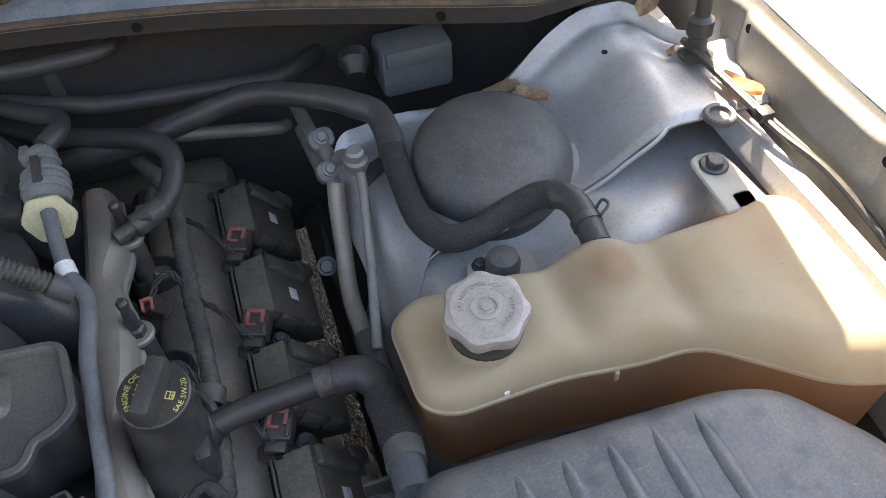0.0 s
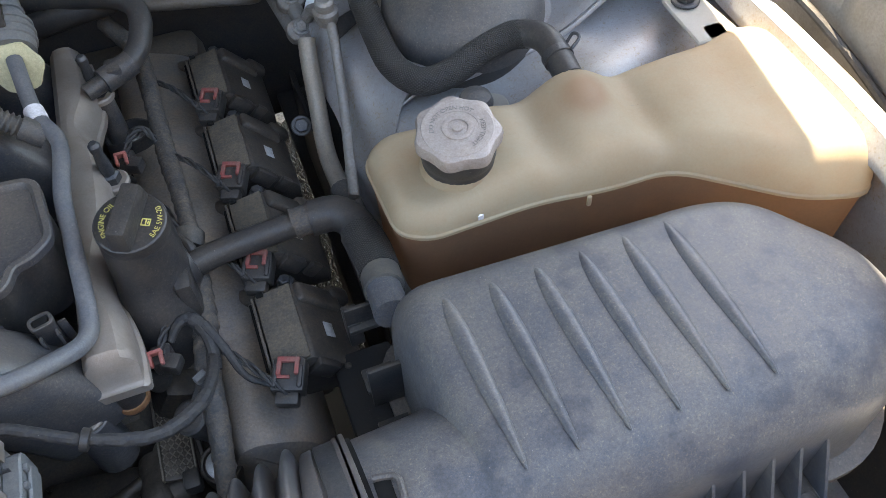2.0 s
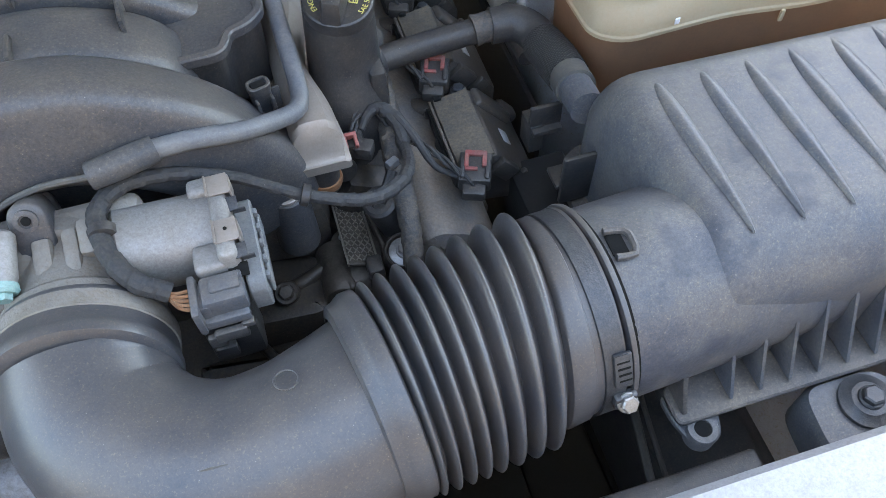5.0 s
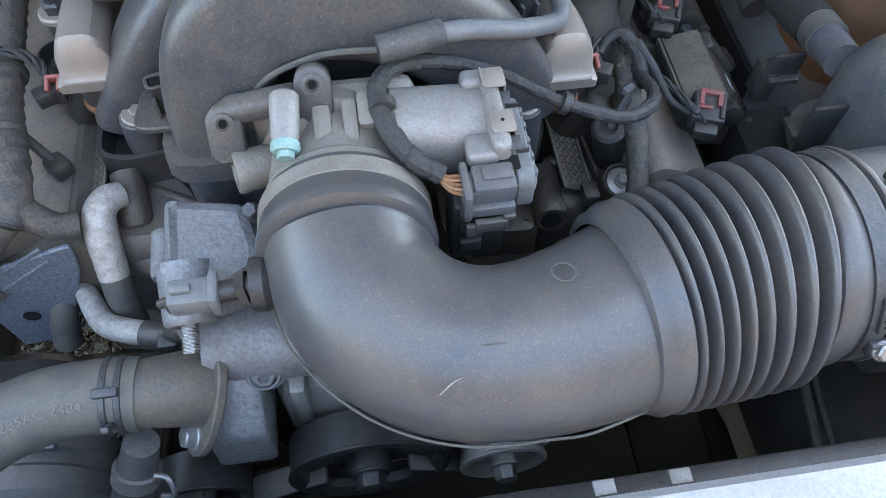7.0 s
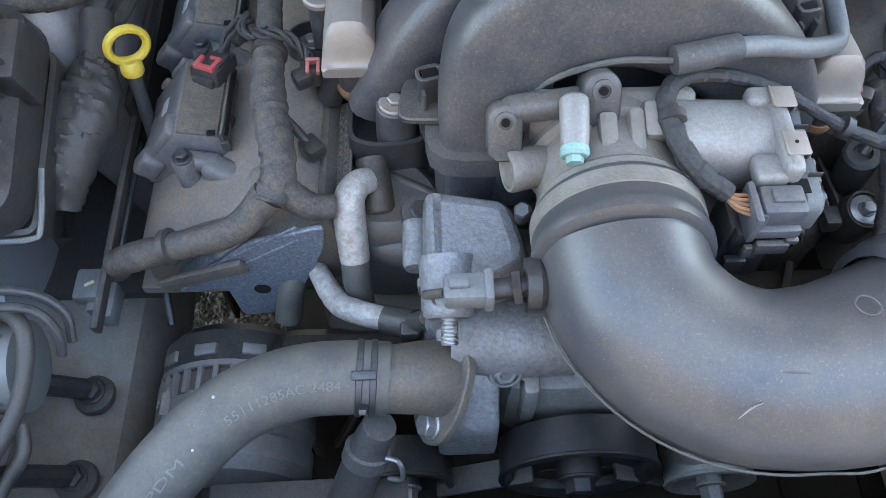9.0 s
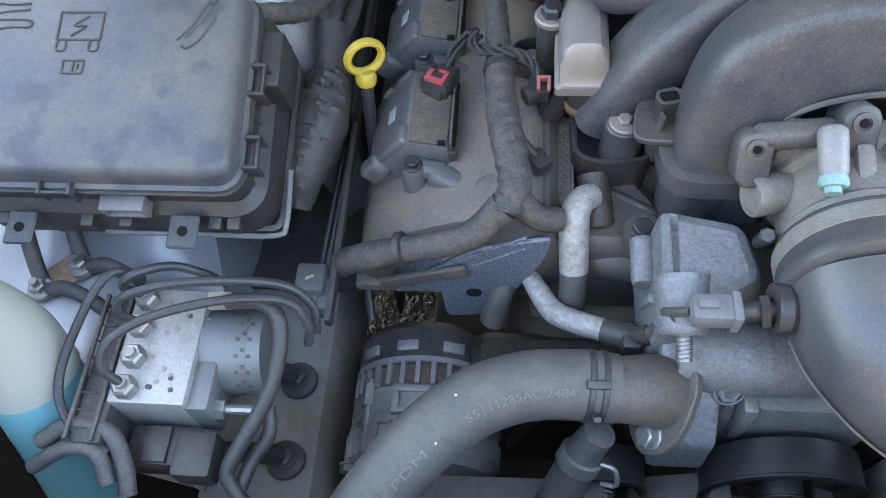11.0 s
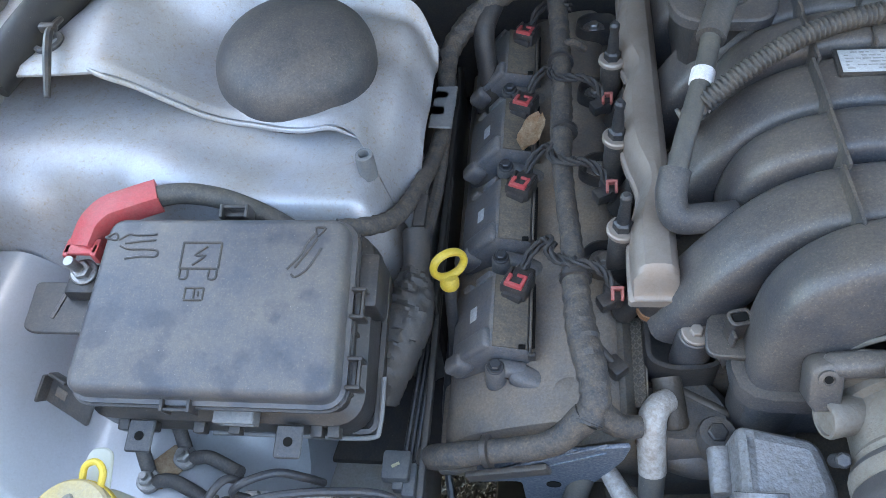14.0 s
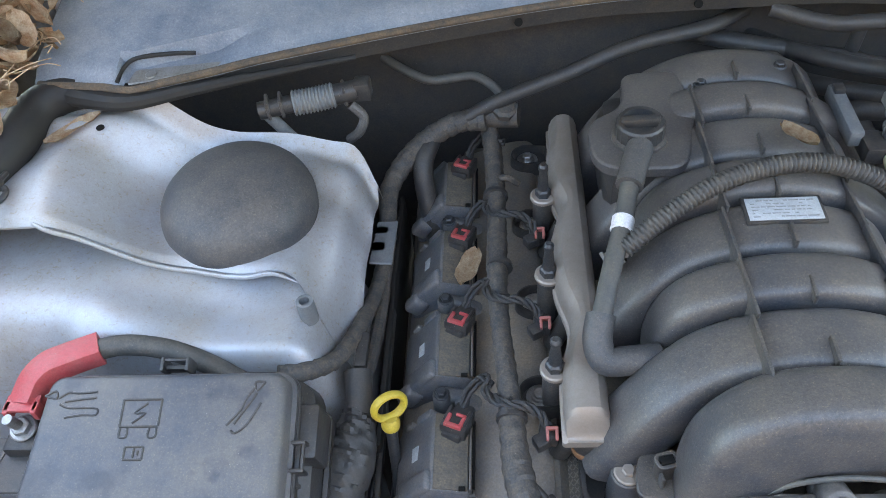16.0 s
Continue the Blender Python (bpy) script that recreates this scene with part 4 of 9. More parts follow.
part("side_latch", join(rbox((0.347, -0.037, 0.826), (0.024, 0.016, 0.005), 0.001), rbox((0.347, -0.037, 0.838), (0.026, 0.004, 0.022), 0.001), rbox((0.340, -0.030, 0.815), (0.012, 0.02, 0.03), 0.001)), plastic_clean, air)
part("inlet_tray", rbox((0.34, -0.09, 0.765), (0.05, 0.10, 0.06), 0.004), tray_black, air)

duct = thing("intake_duct", (0.10, -0.22, 0.84), "dusty black rubber intake duct between air box and throttle", "intake hose")
# corrugated run: big rings between two collars
A, B = V((0.290, -0.208, 0.846)), V((0.166, -0.228, 0.848))
axis = (B - A).normalized()


def fan(rings, n=56):
    """A tube of rings (distance along the axis, lean of the ring's plane towards the engine, radius)."""
    bm = bmesh.new()
    loops = []
    for h, slant, r in rings:
        m = along(A + axis * h, axis + V((0, slant, 0)))
        loops.append([bm.verts.new(m @ V((r * math.cos(2 * math.pi * j / n), r * math.sin(2 * math.pi * j / n), 0))) for j in range(n)])
    for a, b in zip(loops, loops[1:]):
        for j in range(n):
            bm.faces.new((a[j], a[(j + 1) % n], b[(j + 1) % n], b[j]))
    return bm


FOLDS = (0, 0.172, 0.342, 0.496, 0.63, 0.757, 0.88, 1.0)
folds = [(0.0185, 0.22, 0.0630)]
for i, f in enumerate(FOLDS):
    gap = 0.0875 * (FOLDS[min(i + 1, 7)] - FOLDS[max(i - 1, 0)]) / (2 if 0 < i < 7 else 1)
    for q, down in ((-0.5, 0.0135), (-0.42, 0.0128), (-0.30, 0.0085), (-0.20, 0.0038), (-0.13, 0.0013), (-0.06, 0.0002), (0.02, 0.0), (0.10, 0.0010), (0.18, 0.0034), (0.30, 0.0082), (0.42, 0.0125)):
        folds.append((0.026 + 0.0875 * f + q * gap, 0.22 - 0.20 * f - 0.02 * q, 0.0762 - 0.0070 * f - down))
part("bellows", fan(folds + [(0.1215, 0.0, 0.0575)]), duct_mat, duct, "eight-fold rubber bellows", 1.2)
part("end_collar", fan([(0.1175, 0.0, 0.0580), (0.1180, 0.0, 0.0655), (0.1195, 0.0, 0.0672), (0.1270, 0.0, 0.0672), (0.1300, 0.0, 0.0655), (0.1330, 0.0, 0.0638), (0.1370, 0.0, 0.0630), (0.1385, 0.0, 0.0600), (0.1390, 0.0, 0.0560)]), duct_mat, duct, "", 0.7)
part("box_collar", fan([(-0.0135, 0.12, 0.0640), (-0.0130, 0.12, 0.0672), (-0.0105, 0.12, 0.0672), (-0.0095, 0.12, 0.0658), (0.0050, 0.15, 0.0660), (0.0058, 0.15, 0.0676), (0.0150, 0.20, 0.0682), (0.0168, 0.21, 0.0672), (0.0182, 0.22, 0.0640), (0.0190, 0.22, 0.0590)]), duct_mat, duct, "", 0.7)
lean = (axis + V((0, 0.11, 0))).normalized()
part("collar_lip", lathe([(0.0640, -0.0185), (0.0690, -0.0182), (0.0694, -0.0165), (0.0690, -0.0150), (0.0655, -0.0146)], along(A, lean), 64), duct_mat, duct)
part("neck_gap", lathe([(0.0650, -0.0215), (0.0652, -0.0180)], along(A, lean), 64), hole_black, duct)
clampA = part("hose_clamp", lathe([(0.0655, -0.0112), (0.0676, -0.0108), (0.0676, 0.0020), (0.0655, 0.0024)], along(A, lean), 64), dark_steel, duct, "steel worm-drive band")
def on_clamp(a, out):
    """A place on the clamp band, a degrees below its top."""
    a = radians(a)
    return A - axis * 0.002 + V((0.16 * math.sin(a), -math.sin(a), math.cos(a))) * (0.0671 + out)


part("screw_housing", join(rbox(on_clamp(62, 0.001), (0.0115, 0.004, 0.024), 0.0015, Matrix.Rotation(radians(-28), 4, "X")), rbox(on_clamp(83, 0.002), (0.015, 0.007, 0.011), 0.002, Matrix.Rotation(radians(-7), 4, "X"))), dark_steel, clampA)
for k in range(6):
    part("slot", rbox(on_clamp(53 + 3.6 * k, 0.0029), (0.0080, 0.0012, 0.0014), 0.0003, Matrix.Rotation(radians(-37 + 3.6 * k), 4, "X")), hole_black, clampA)
part("screw_head", hexbolt(on_clamp(83, 0.0045), (0.05, -0.75, 0.65), 0.0052, 0.005, 1.3), steel, clampA, "hexagon worm screw")
ELB = [B + V((0.006, 0, 0)), V((0.140, -0.2390, 0.849)), V((0.104, -0.2460, 0.850)), V((0.066, -0.2450, 0.852)), V((0.034, -0.2310, 0.855)), V((0.0110, -0.2060, 0.860)), V((0.0040, -0.1830, 0.864)), V((0.0030, -0.170, 0.866))]
part("elbow", tube(ELB, [0.0575, 0.0560, 0.0530, 0.0510, 0.0510, 0.0510, 0.0510, 0.0510], 44, 7), duct_mat, duct, "smooth moulded elbow with a scratch", 0.9)
line = spline(ELB, 7)[3:-10]
seampts = []
for i, p in enumerate(line):
    t = (line[min(i + 1, len(line) - 1)] - line[max(i - 1, 0)]).normalized()
    out = V((t.y, -t.x, 0)).normalized()
    out = out if out.y < 0.2 and (p + out - V((0.08, -0.15, 0.85))).length > 0.9 else -out
    seampts.append(p + out * (0.0525 if p.x < 0.1 else 0.055) + V((0, 0, -0.010)))
part("mould_seam", tube(seampts[::3], 0.0009, 6, 3), rubber_grey, duct)
TB = V((0.003, -0.160, 0.867))
TBD = V((0.02, 1.0, -0.10)).normalized()
part("throttle_collar", lathe([(0.0510, -0.020), (0.0545, -0.018), (0.0550, -0.013), (0.0540, -0.009), (0.0528, -0.007), (0.0528, 0.014), (0.0518, 0.016)], along(TB, TBD), 48), duct_mat, duct)
clampB = part("hose_clamp", lathe([(0.0530, 0.000), (0.0537, 0.0005), (0.0537, 0.0115), (0.0530, 0.012)], along(TB, TBD), 48), throttle_mat, duct, "steel worm-drive band")
part("screw", join(hexbolt((-0.054, -0.139, 0.868), (-0.2, -0.4, 0.9), 0.0048, 0.005, 1.15), rod((-0.053, -0.132, 0.850), (-0.053, -0.139, 0.868), 0.0050)), dark_steel, clampB)
part("mould_ring", tube([along((0.118, -0.228, 0.9045), (0.05, 0.22, 1)) @ V((0.0066 * math.cos(a * 0.3927), 0.0066 * math.sin(a * 0.3927), 0.0)) for a in range(17)], 0.0006, 6, 2), duct_mat, duct)
for p, q in (((0.100, -0.262, 0.898), (0.107, -0.2605, 0.899)), ((0.135, -0.258, 0.8975), (0.138, -0.2565, 0.8985)), ((0.062, -0.262, 0.899), (0.080, -0.2630, 0.8995))):
    part("scuff", tube([p, V(p).lerp(V(q), 0.5) + V((0, 0, 0.0006)), q], [0.0003, 0.0008, 0.0003], 6, 4), rubber_grey, duct)
part("mounting_ear", join(plate([(0.345, -0.262), (0.382, -0.262), (0.378, -0.284), (0.373, -0.300), (0.361, -0.303), (0.351, -0.296), (0.346, -0.280)], 0.006, Matrix.Translation((0, 0, 0.789)), 0.006),
                          lathe([(0.0105, 0.784), (0.0110, 0.797), (0.0100, 0.799), (0.0060, 0.799), (0.0055, 0.796)], Matrix.Translation((0.3615, -0.2925, 0)), 24)), plastic_air, air, "grey mounting ear with a round hole")
part("ear_hole", lathe([(0.0056, 0.7978), (0.0056, 0.7982)], Matrix.Translation((0.3615, -0.2925, 0)), 16), hole_black, air)
part("gusset", join(rbox((0.352, -0.256, 0.815), (0.004, 0.040, 0.055), 0.0012, Matrix.Rotation(radians(-24), 4, "X")), rbox((0.368, -0.258, 0.803), (0.034, 0.028, 0.004), 0.001)), plastic, air)
cl = thing("cooler_line", (0.36, -0.27, 0.66), "pair of thin dark metal cooler lines beside the fan shroud", "pipe")
for x, r in ((0.0, 0.0042), (0.0105, 0.0026)):
    part("line", tube([(0.390 + x, -0.175, 0.62), (0.382 + x, -0.222, 0.62), (0.372 + x * 1.3, -0.270, 0.62), (0.370 + x * 1.4, -0.290, 0.61), (0.370 + x * 1.4, -0.30, 0.55)], r, 10, 5), rubber_grey, cl)
for x in (0.131, 0.176):
    part("edge_tab", rbox((x, -0.3250, 0.822), (0.013, 0.009, 0.003), 0.001), cast, thing("shroud_clip", (x, -0.326, 0.829), "small pale clip on the crossmember edge", "clip", "crossmember clips"))
part("scratch", tube([(0.042, -0.2825, 0.8895), (0.049, -0.2780, 0.8920), (0.055, -0.2760, 0.8930)], [0.0002, 0.0006, 0.0002], 6, 4), cast, duct, "pale scratch")

# ---- engine: manifold ----
man = thing("intake_manifold", (0, 0.14, 0.82), "dusty dark plastic intake manifold with eight curved runners", "intake manifold")


def rrect(w, h, r, k=3):
    return [tuple(p) for p in rounded([(-w / 2, -h / 2), (w / 2, -h / 2), (w / 2, h / 2), (-w / 2, h / 2)], r, k)]


def runner(y, w, left, right, top=0.0, shift=0.0):
    """One arched runner; its foot reaches out to a cylinder port on one side or both."""
    pts = []
    pts += [(-0.152, y - 0.018, 0.820), (-0.134, y - 0.016, 0.850), (-0.107, y - 0.010, 0.890)] if left else [(-0.080, y, 0.840), (-0.085, y, 0.880)]
    pts += [(-0.072, y, 0.921 + top), (-0.035, y, 0.940 + top), (0.0, y, 0.9445 + top), (0.035, y, 0.940 + top), (0.072, y, 0.921 + top)]
    pts += [(0.105, y, 0.893), (0.132, y, 0.850), (0.150, y, 0.826)] if right else [(0.085, y, 0.880), (0.080, y, 0.840)]
    sec = rrect(w, 0.046, 0.0125)
    return sweep(spline(pts, 6), lambda i, s, t: sec)


for i in range(1, 8):
    part("runner", runner(-0.036 + 0.0567 * i, 0.0555, i % 2 == 1, i % 2 == 0), plastic_grey, man, "", 0.9)
front = [(-0.066, -0.064, 0.800), (-0.068, -0.058, 0.850), (-0.068, -0.050, 0.885), (-0.060, -0.044, 0.918), (-0.035, -0.040, 0.940), (0.0, -0.040, 0.9460), (0.035, -0.040, 0.941), (0.070, -0.040, 0.922), (0.098, -0.038, 0.895), (0.122, -0.034, 0.855), (0.135, -0.030, 0.82)]
fsec = rrect(0.072, 0.054, 0.017, 5)
part("front_runner", sweep(spline(front, 7), lambda i, s, t: fsec), plastic_grey, man, "broad front runner with paint mark", 0.9)
part("foot_flange", sweep(spline([(-0.070, -0.0595, 0.838), (-0.070, -0.0580, 0.848), (-0.070, -0.0572, 0.855)], 3), lambda i, s, t: rrect(0.088, 0.070, 0.026)), plastic_grey, man)
part("foot_barrel", rod((-0.076, -0.066, 0.74), (-0.079, -0.060, 0.842), 0.030, 28), plastic, man)
for i in range(7):
    y = -0.008 + 0.0567 * i
    part("web", rbox((0.0, y, 0.934), (0.115, 0.004, 0.03), 0.0015), plastic, man)
    part("web_tooth", rbox((0.004, y + 0.012, 0.968), (0.003, 0.022, 0.010), 0.001), plastic, man)
for s in (-1, 1):
    for i in range(6):
        y = 0.02 + 0.0567 * i
        part("long_rib", rbox((-0.045 + 0.002 * (i % 2), y - 0.012, 0.950) if s < 0 else (0.067 + 0.002 * (i % 2), y + 0.028, 0.940), (0.0030, 0.0575, 0.042), 0.001, Matrix.Rotation(0.05, 4, "Z")), plastic, man)
part("plenum", rbox((0, 0.17, 0.87), (0.15, 0.42, 0.09), 0.03, None, 3), plastic, man)
part("label_frame", rbox((0.003, 0.146, 0.9675), (0.066, 0.031, 0.0035), 0.0012), plastic_clean, man)
part("label", rbox((0.003, 0.146, 0.9695), (0.060, 0.0255, 0.0012), 0.0005), white_label, man, "worn white data label")
part("breather_body", rbox((-0.095, 0.285, 0.90), (0.075, 0.13, 0.092), 0.02), plastic_clean, man)
ink = random.Random(5)
for j in range(6):
    x = -0.0235
    while x < 0.026:
        w = ink.uniform(0.002, 0.008)
        if ink.random() < 0.85:
            part("label_print", rbox((min(x + w / 2, 0.029 - w / 2), 0.1368 + 0.0037 * j, 0.9702), (w, 0.0013, 0.0003), 0.0), label_ink, man)
        x += w + 0.0012
part("paint_mark", sweep([V(p) for p in ((-0.0098, -0.0507, 0.9733), (0.0078, -0.0520, 0.9738), (0.0248, -0.0505, 0.9722))], lambda i, s, t: [(-0.0011, -0.001), (0.0011, -0.001), (0.0011, 0.0004), (-0.0011, 0.0004)]), white_label, man, "white paint stroke")
# right-hand cover with a raised rim
COV = rounded([(0.045, 0.118), (0.150, 0.110), (0.158, 0.046), (0.143, 0.032), (0.131, 0.029), (0.125, 0.010), (0.045, 0.008)], [0.014, 0.014, 0.010, 0.007, 0.008, 0.010, 0.014], 5)
part("cover_body", stack(COV, [(0.004, 0.860), (0.003, 0.905), (0.003, 0.921)]), plastic_clean, man)
part("side_cover", stack(COV, [(0.001, 0.919), (-0.0015, 0.9205), (-0.0020, 0.9270), (-0.0010, 0.9285), (0.0030, 0.9287), (0.0048, 0.9270), (0.0062, 0.9240), (0.0085, 0.9236)]), plastic_grey, man, "raised rounded cover with rim", 0.45)
# socket posts on both sides
slot = rounded([(-0.0082, -0.0062), (0.0082, -0.0062), (0.0082, 0.0062), (-0.0082, 0.0062)], 0.0055, 5)
for x, y, z, grow in ((0.1411, -0.0127, 0.914, 1.0), (-0.1099, -0.0375, 0.886, 1.15)):
    CP = Matrix.Translation((x, y, z)) @ Matrix.Rotation(0.25, 4, "Z") @ Matrix.Diagonal((grow, grow, 1, 1))
    part("clip_post", join(stack(slot, [(0.0012, -0.060), (0.0008, -0.006), (0.0, -0.004), (0.0, -0.0005), (0.0006, 0.0), (0.0022, 0.0), (0.0026, -0.0006), (0.0028, -0.012)], CP),
                           *[rbox((0, 0, 0), (0.0022, 0.0060, 0.050), 0.0006, CP @ Matrix.Translation((q, -0.0075, -0.034))) for q in (-0.0055, 0.0055)], rbox((0, 0, 0), (0.0060, 0.0022, 0.050), 0.0006, CP @ Matrix.Translation((0.0105, 0.0, -0.034)))), plastic, man, "slotted socket post")
    part("post_slot", rbox((0, 0, 0), (0.0100, 0.0058, 0.0006), 0.0002, CP @ Matrix.Translation((0, 0, -0.0008))), hole_black, man)
x, y, z = -0.1099, -0.0375, 0.886
part("post_foot", plate([(x - 0.024, y - 0.020), (x + 0.022, y - 0.022), (x + 0.026, y + 0.016), (x - 0.018, y + 0.02)], 0.006, Matrix.Translation((0, 0, z - 0.030)), 0.012), plastic, man)
for x, y, z in ((-0.135, -0.028, 0.845), (0.1394, -0.0481, 0.8364)):
    part("mount_boss", lathe([(0.0165, z - 0.06), (0.0155, z - 0.02), (0.0140, z - 0.001), (0.013, z)], Matrix.Translation((x, y, 0)), 24), plastic_grey, man)
    part("mount_bolt", hexbolt((x, y, z), (0, 0, 1), 0.0052, 0.005, 2.3), rail_mat, man)
# breather housing behind
part("breather_plate", stack(rounded([(-0.147, 0.285), (-0.147, 0.215), (-0.062, 0.213), (-0.041, 0.290), (-0.050, 0.362), (-0.106, 0.360), (-0.112, 0.305)], [0.035, 0.035, 0.02, 0.03, 0.015, 0.015, 0.015], 6), [(0.004, 0.946), (0.0, 0.948), (0.0, 0.957), (0.0015, 0.9585), (0.003, 0.959)]), plastic_grey, man, "flat breather housing")
part("breather_ring", lathe([(0.026, 0.957), (0.026, 0.962), (0.023, 0.964)], Matrix.Translation((-0.101, 0.257, 0)), 40), plastic, man)
part("breather_cap", join(lathe([(0.0225, 0.960), (0.0225, 0.978), (0.021, 0.980), (0.017, 0.980), (0.016, 0.975), (0.004, 0.975)], Matrix.Translation((-0.101, 0.257, 0)), 60, lambda a, i: 1 + (0.03 * (math.cos(a * 20) > 0) if i < 2 else 0)), rbox((-0.101, 0.257, 0.978), (0.036, 0.009, 0.011), 0.002)), plastic_clean, man, "round twist cap")
part("rear_cap", rbox((0.014, 0.386, 0.915), (0.125, 0.054, 0.075), 0.024, None, 4), plastic_grey, man)
for x, y in ((-0.030, 0.335), (0.053, 0.359)):
    part("rear_bolt", hexbolt((x, y, 0.958), (0, 0, 1), 0.0045, 0.005, 1.6), dark_steel, man)


def XZ(y):
    """Maps a flat outline (x, z) to the world and its thickness to y."""
    return Matrix(((1, 0, 0, 0), (0, 0, 1, y), (0, 1, 0, 0), (0, 0, 0, 1)))


def YZ(x):
    """Maps a flat outline (y, z) to the world and its thickness to x."""
    return Matrix(((0, 0, 1, x), (1, 0, 0, 0), (0, 1, 0, 0), (0, 0, 0, 1)))


# ---- engine: block, heads, covers ----
block = thing("engine_block", (0, 0.14, 0.40), "dirty cast engine block below the manifold", "engine")
part("crankcase", rbox((0, 0.14, 0.52), (0.42, 0.52, 0.34), 0.03), pore, block)
part("valley", rbox((0, 0.18, 0.73), (0.34, 0.44, 0.13), 0.02), pore, block)
part("front_case", stack(rounded([(-0.25, -0.115), (0.25, -0.115), (0.25, -0.16), (-0.25, -0.16)], 0.02, 4), [(0, 0.42), (0, 0.655), (0.01, 0.665)]), oily, block, "oily timing cover")
for s in (-1, 1):
    part("head", rbox((s * 0.205, 0.15 if s < 0 else 0.185, 0.755), (0.085, 0.51 if s < 0 else 0.44, 0.08), 0.012, Matrix.Rotation(s * 0.5, 4, "Y")), cast_dark if s < 0 else oily, block, "dirty cylinder head")
    if s < 0:
        part("head_end", join(lathe([(0.016, 0), (0.016, 0.030), (0.012, 0.033), (0.006, 0.031)], along((s * 0.172, -0.065, 0.777), (0, -1, 0.1)), 24),
                              rbox((s * 0.165, -0.06, 0.775), (0.05, 0.05, 0.03), 0.012)), cast_dark, block, "")
    part("rear_case", rbox((s * 0.19, 0.43, 0.72), (0.20, 0.06, 0.14), 0.02), pore, block)
part("gearbox", rbox((0, 0.75, 0.40), (0.40, 0.7, 0.35), 0.06), pore, block)


def valve_cover(s, y0, y1):
    sec = [(s * x, z) for x, z in (((0.346, 0.69), (0.342, 0.748), (0.318, 0.772), (0.275, 0.793)) if s < 0 else ((0.302, 0.69), (0.298, 0.745), (0.287, 0.780), (0.264, 0.797))) + ((0.222, 0.812), (0.196, 0.812), (0.186, 0.79), (0.180, 0.70))]
    th = thing("valve_cover", (s * 0.26, y0, 0.69), "dusty dark plastic valve cover carrying four ignition coils", "valve cover", "valve covers")
    loop = rounded(sec, 0.014, 4)
    if s > 0:
        nose = rounded([(0.302, 0.69), (0.298, 0.745), (0.287, 0.780), (0.264, 0.797), (0.244, 0.806), (0.230, 0.802), (0.222, 0.785), (0.216, 0.69)], [0.014, 0.014, 0.014, 0.014, 0.008, 0.008, 0.010, 0.010], 4)
        part("nose", stack(nose, [(0.012, 0), (0.003, 0.004), (0, 0.014), (0, 0.10)], XZ(y0)), cover_mat, th, "", 0.7)
        y0 += 0.090
    part("shell", stack(loop, [(0.012, 0), (0.003, 0.004), (0, 0.014), (0, y1 - y0 - 0.014), (0.003, y1 - y0 - 0.004), (0.012, y1 - y0)], XZ(y0)), cover_mat, th, "", 0.7)
    part("flange", rbox((s * 0.262 if s < 0 else 0.244, (y0 + y1) / 2, 0.70), (0.180 if s < 0 else 0.135, y1 - y0 + 0.012, 0.012), 0.004), cover_mat, th)
    return th


VCL = valve_cover(-1, -0.092, 0.44)
VCR = valve_cover(1, -0.100, 0.40)
part("front_swell", lathe([(0.030, -0.03), (0.028, -0.006), (0.022, 0.002), (0.012, 0.006), (0.002, 0.007)], along((-0.225, -0.070, 0.798), (0.1, -0.45, 1)), 28), cover_mat, VCL, "", 1.0)
for s, vc, y0, pitch in ((-1, VCL, 0.063, 0.110), (1, VCR, -0.098, 0.118)):
    for k in range(4):
        if s > 0 and k == 0:
            continue
        y = y0 + pitch * k
        x = s * 0.203
        boat = rounded([(x - s * 0.026, y - 0.015), (x + s * 0.006, y - 0.019), (x + s * 0.020, y - 0.008), (x + s * 0.020, y + 0.008), (x + s * 0.006, y + 0.019), (x - s * 0.026, y + 0.015)], 0.010, 4)
        part("bolt_pocket", stack(boat, [(-0.002, 0.785), (0.0, 0.823), (0.0008, 0.8245), (0.0024, 0.8245), (0.0034, 0.822), (0.0045, 0.8145)]), plastic_clean, vc, "", 0.5)
        part("washer", lathe([(0.0125, 0.0), (0.0125, 0.0014), (0.0112, 0.002)], along((x, y, 0.8145), (0, 0, 1)), 24), steel, vc, "wide zinc washer")
        part("cover_bolt", hexbolt((x, y, 0.8165), (0, 0, 1), 0.0055, 0.006, 1.5), steel, vc)

red_dirty = surface("dirty_red_clip", (0.26, 0.060, 0.055), (0.20, 0.12, 0.10), 0.6, scale=120, amount=0.7)
# ignition coil: built once for the fuse-box side, turned round for the other bank
coil = thing("ignition_coil", (-0.30, 0.0, 0.77), "black plastic ignition coil bolted on the valve cover", "ignition coil", "ignition coils")
CS = rounded([(-0.263, 0.770), (-0.2675, 0.8150), (-0.301, 0.8215), (-0.338, 0.778), (-0.337, 0.758)], 0.0035, 3)
part("body", stack(CS, [(0.004, 0), (0.001, 0.0015), (0, 0.005), (0, 0.072), (0.001, 0.0755), (0.004, 0.077)], XZ(-0.032)), plastic_coil, coil)
FACET = Matrix.Rotation(radians(-49.6), 4, "Y")
part("step", join(rbox((-0.3165, -0.021, 0.8035), (0.046, 0.020, 0.010), 0.004, FACET, 3), rbox((-0.330, -0.029, 0.783), (0.024, 0.016, 0.020), 0.005, FACET, 3)), plastic_coil, coil)
part("rear_key", join(rbox((-0.306, 0.0465, 0.805), (0.022, 0.008, 0.016), 0.002, FACET), rbox((-0.322, 0.0460, 0.788), (0.012, 0.006, 0.016), 0.002, FACET)), plastic_coil, coil)
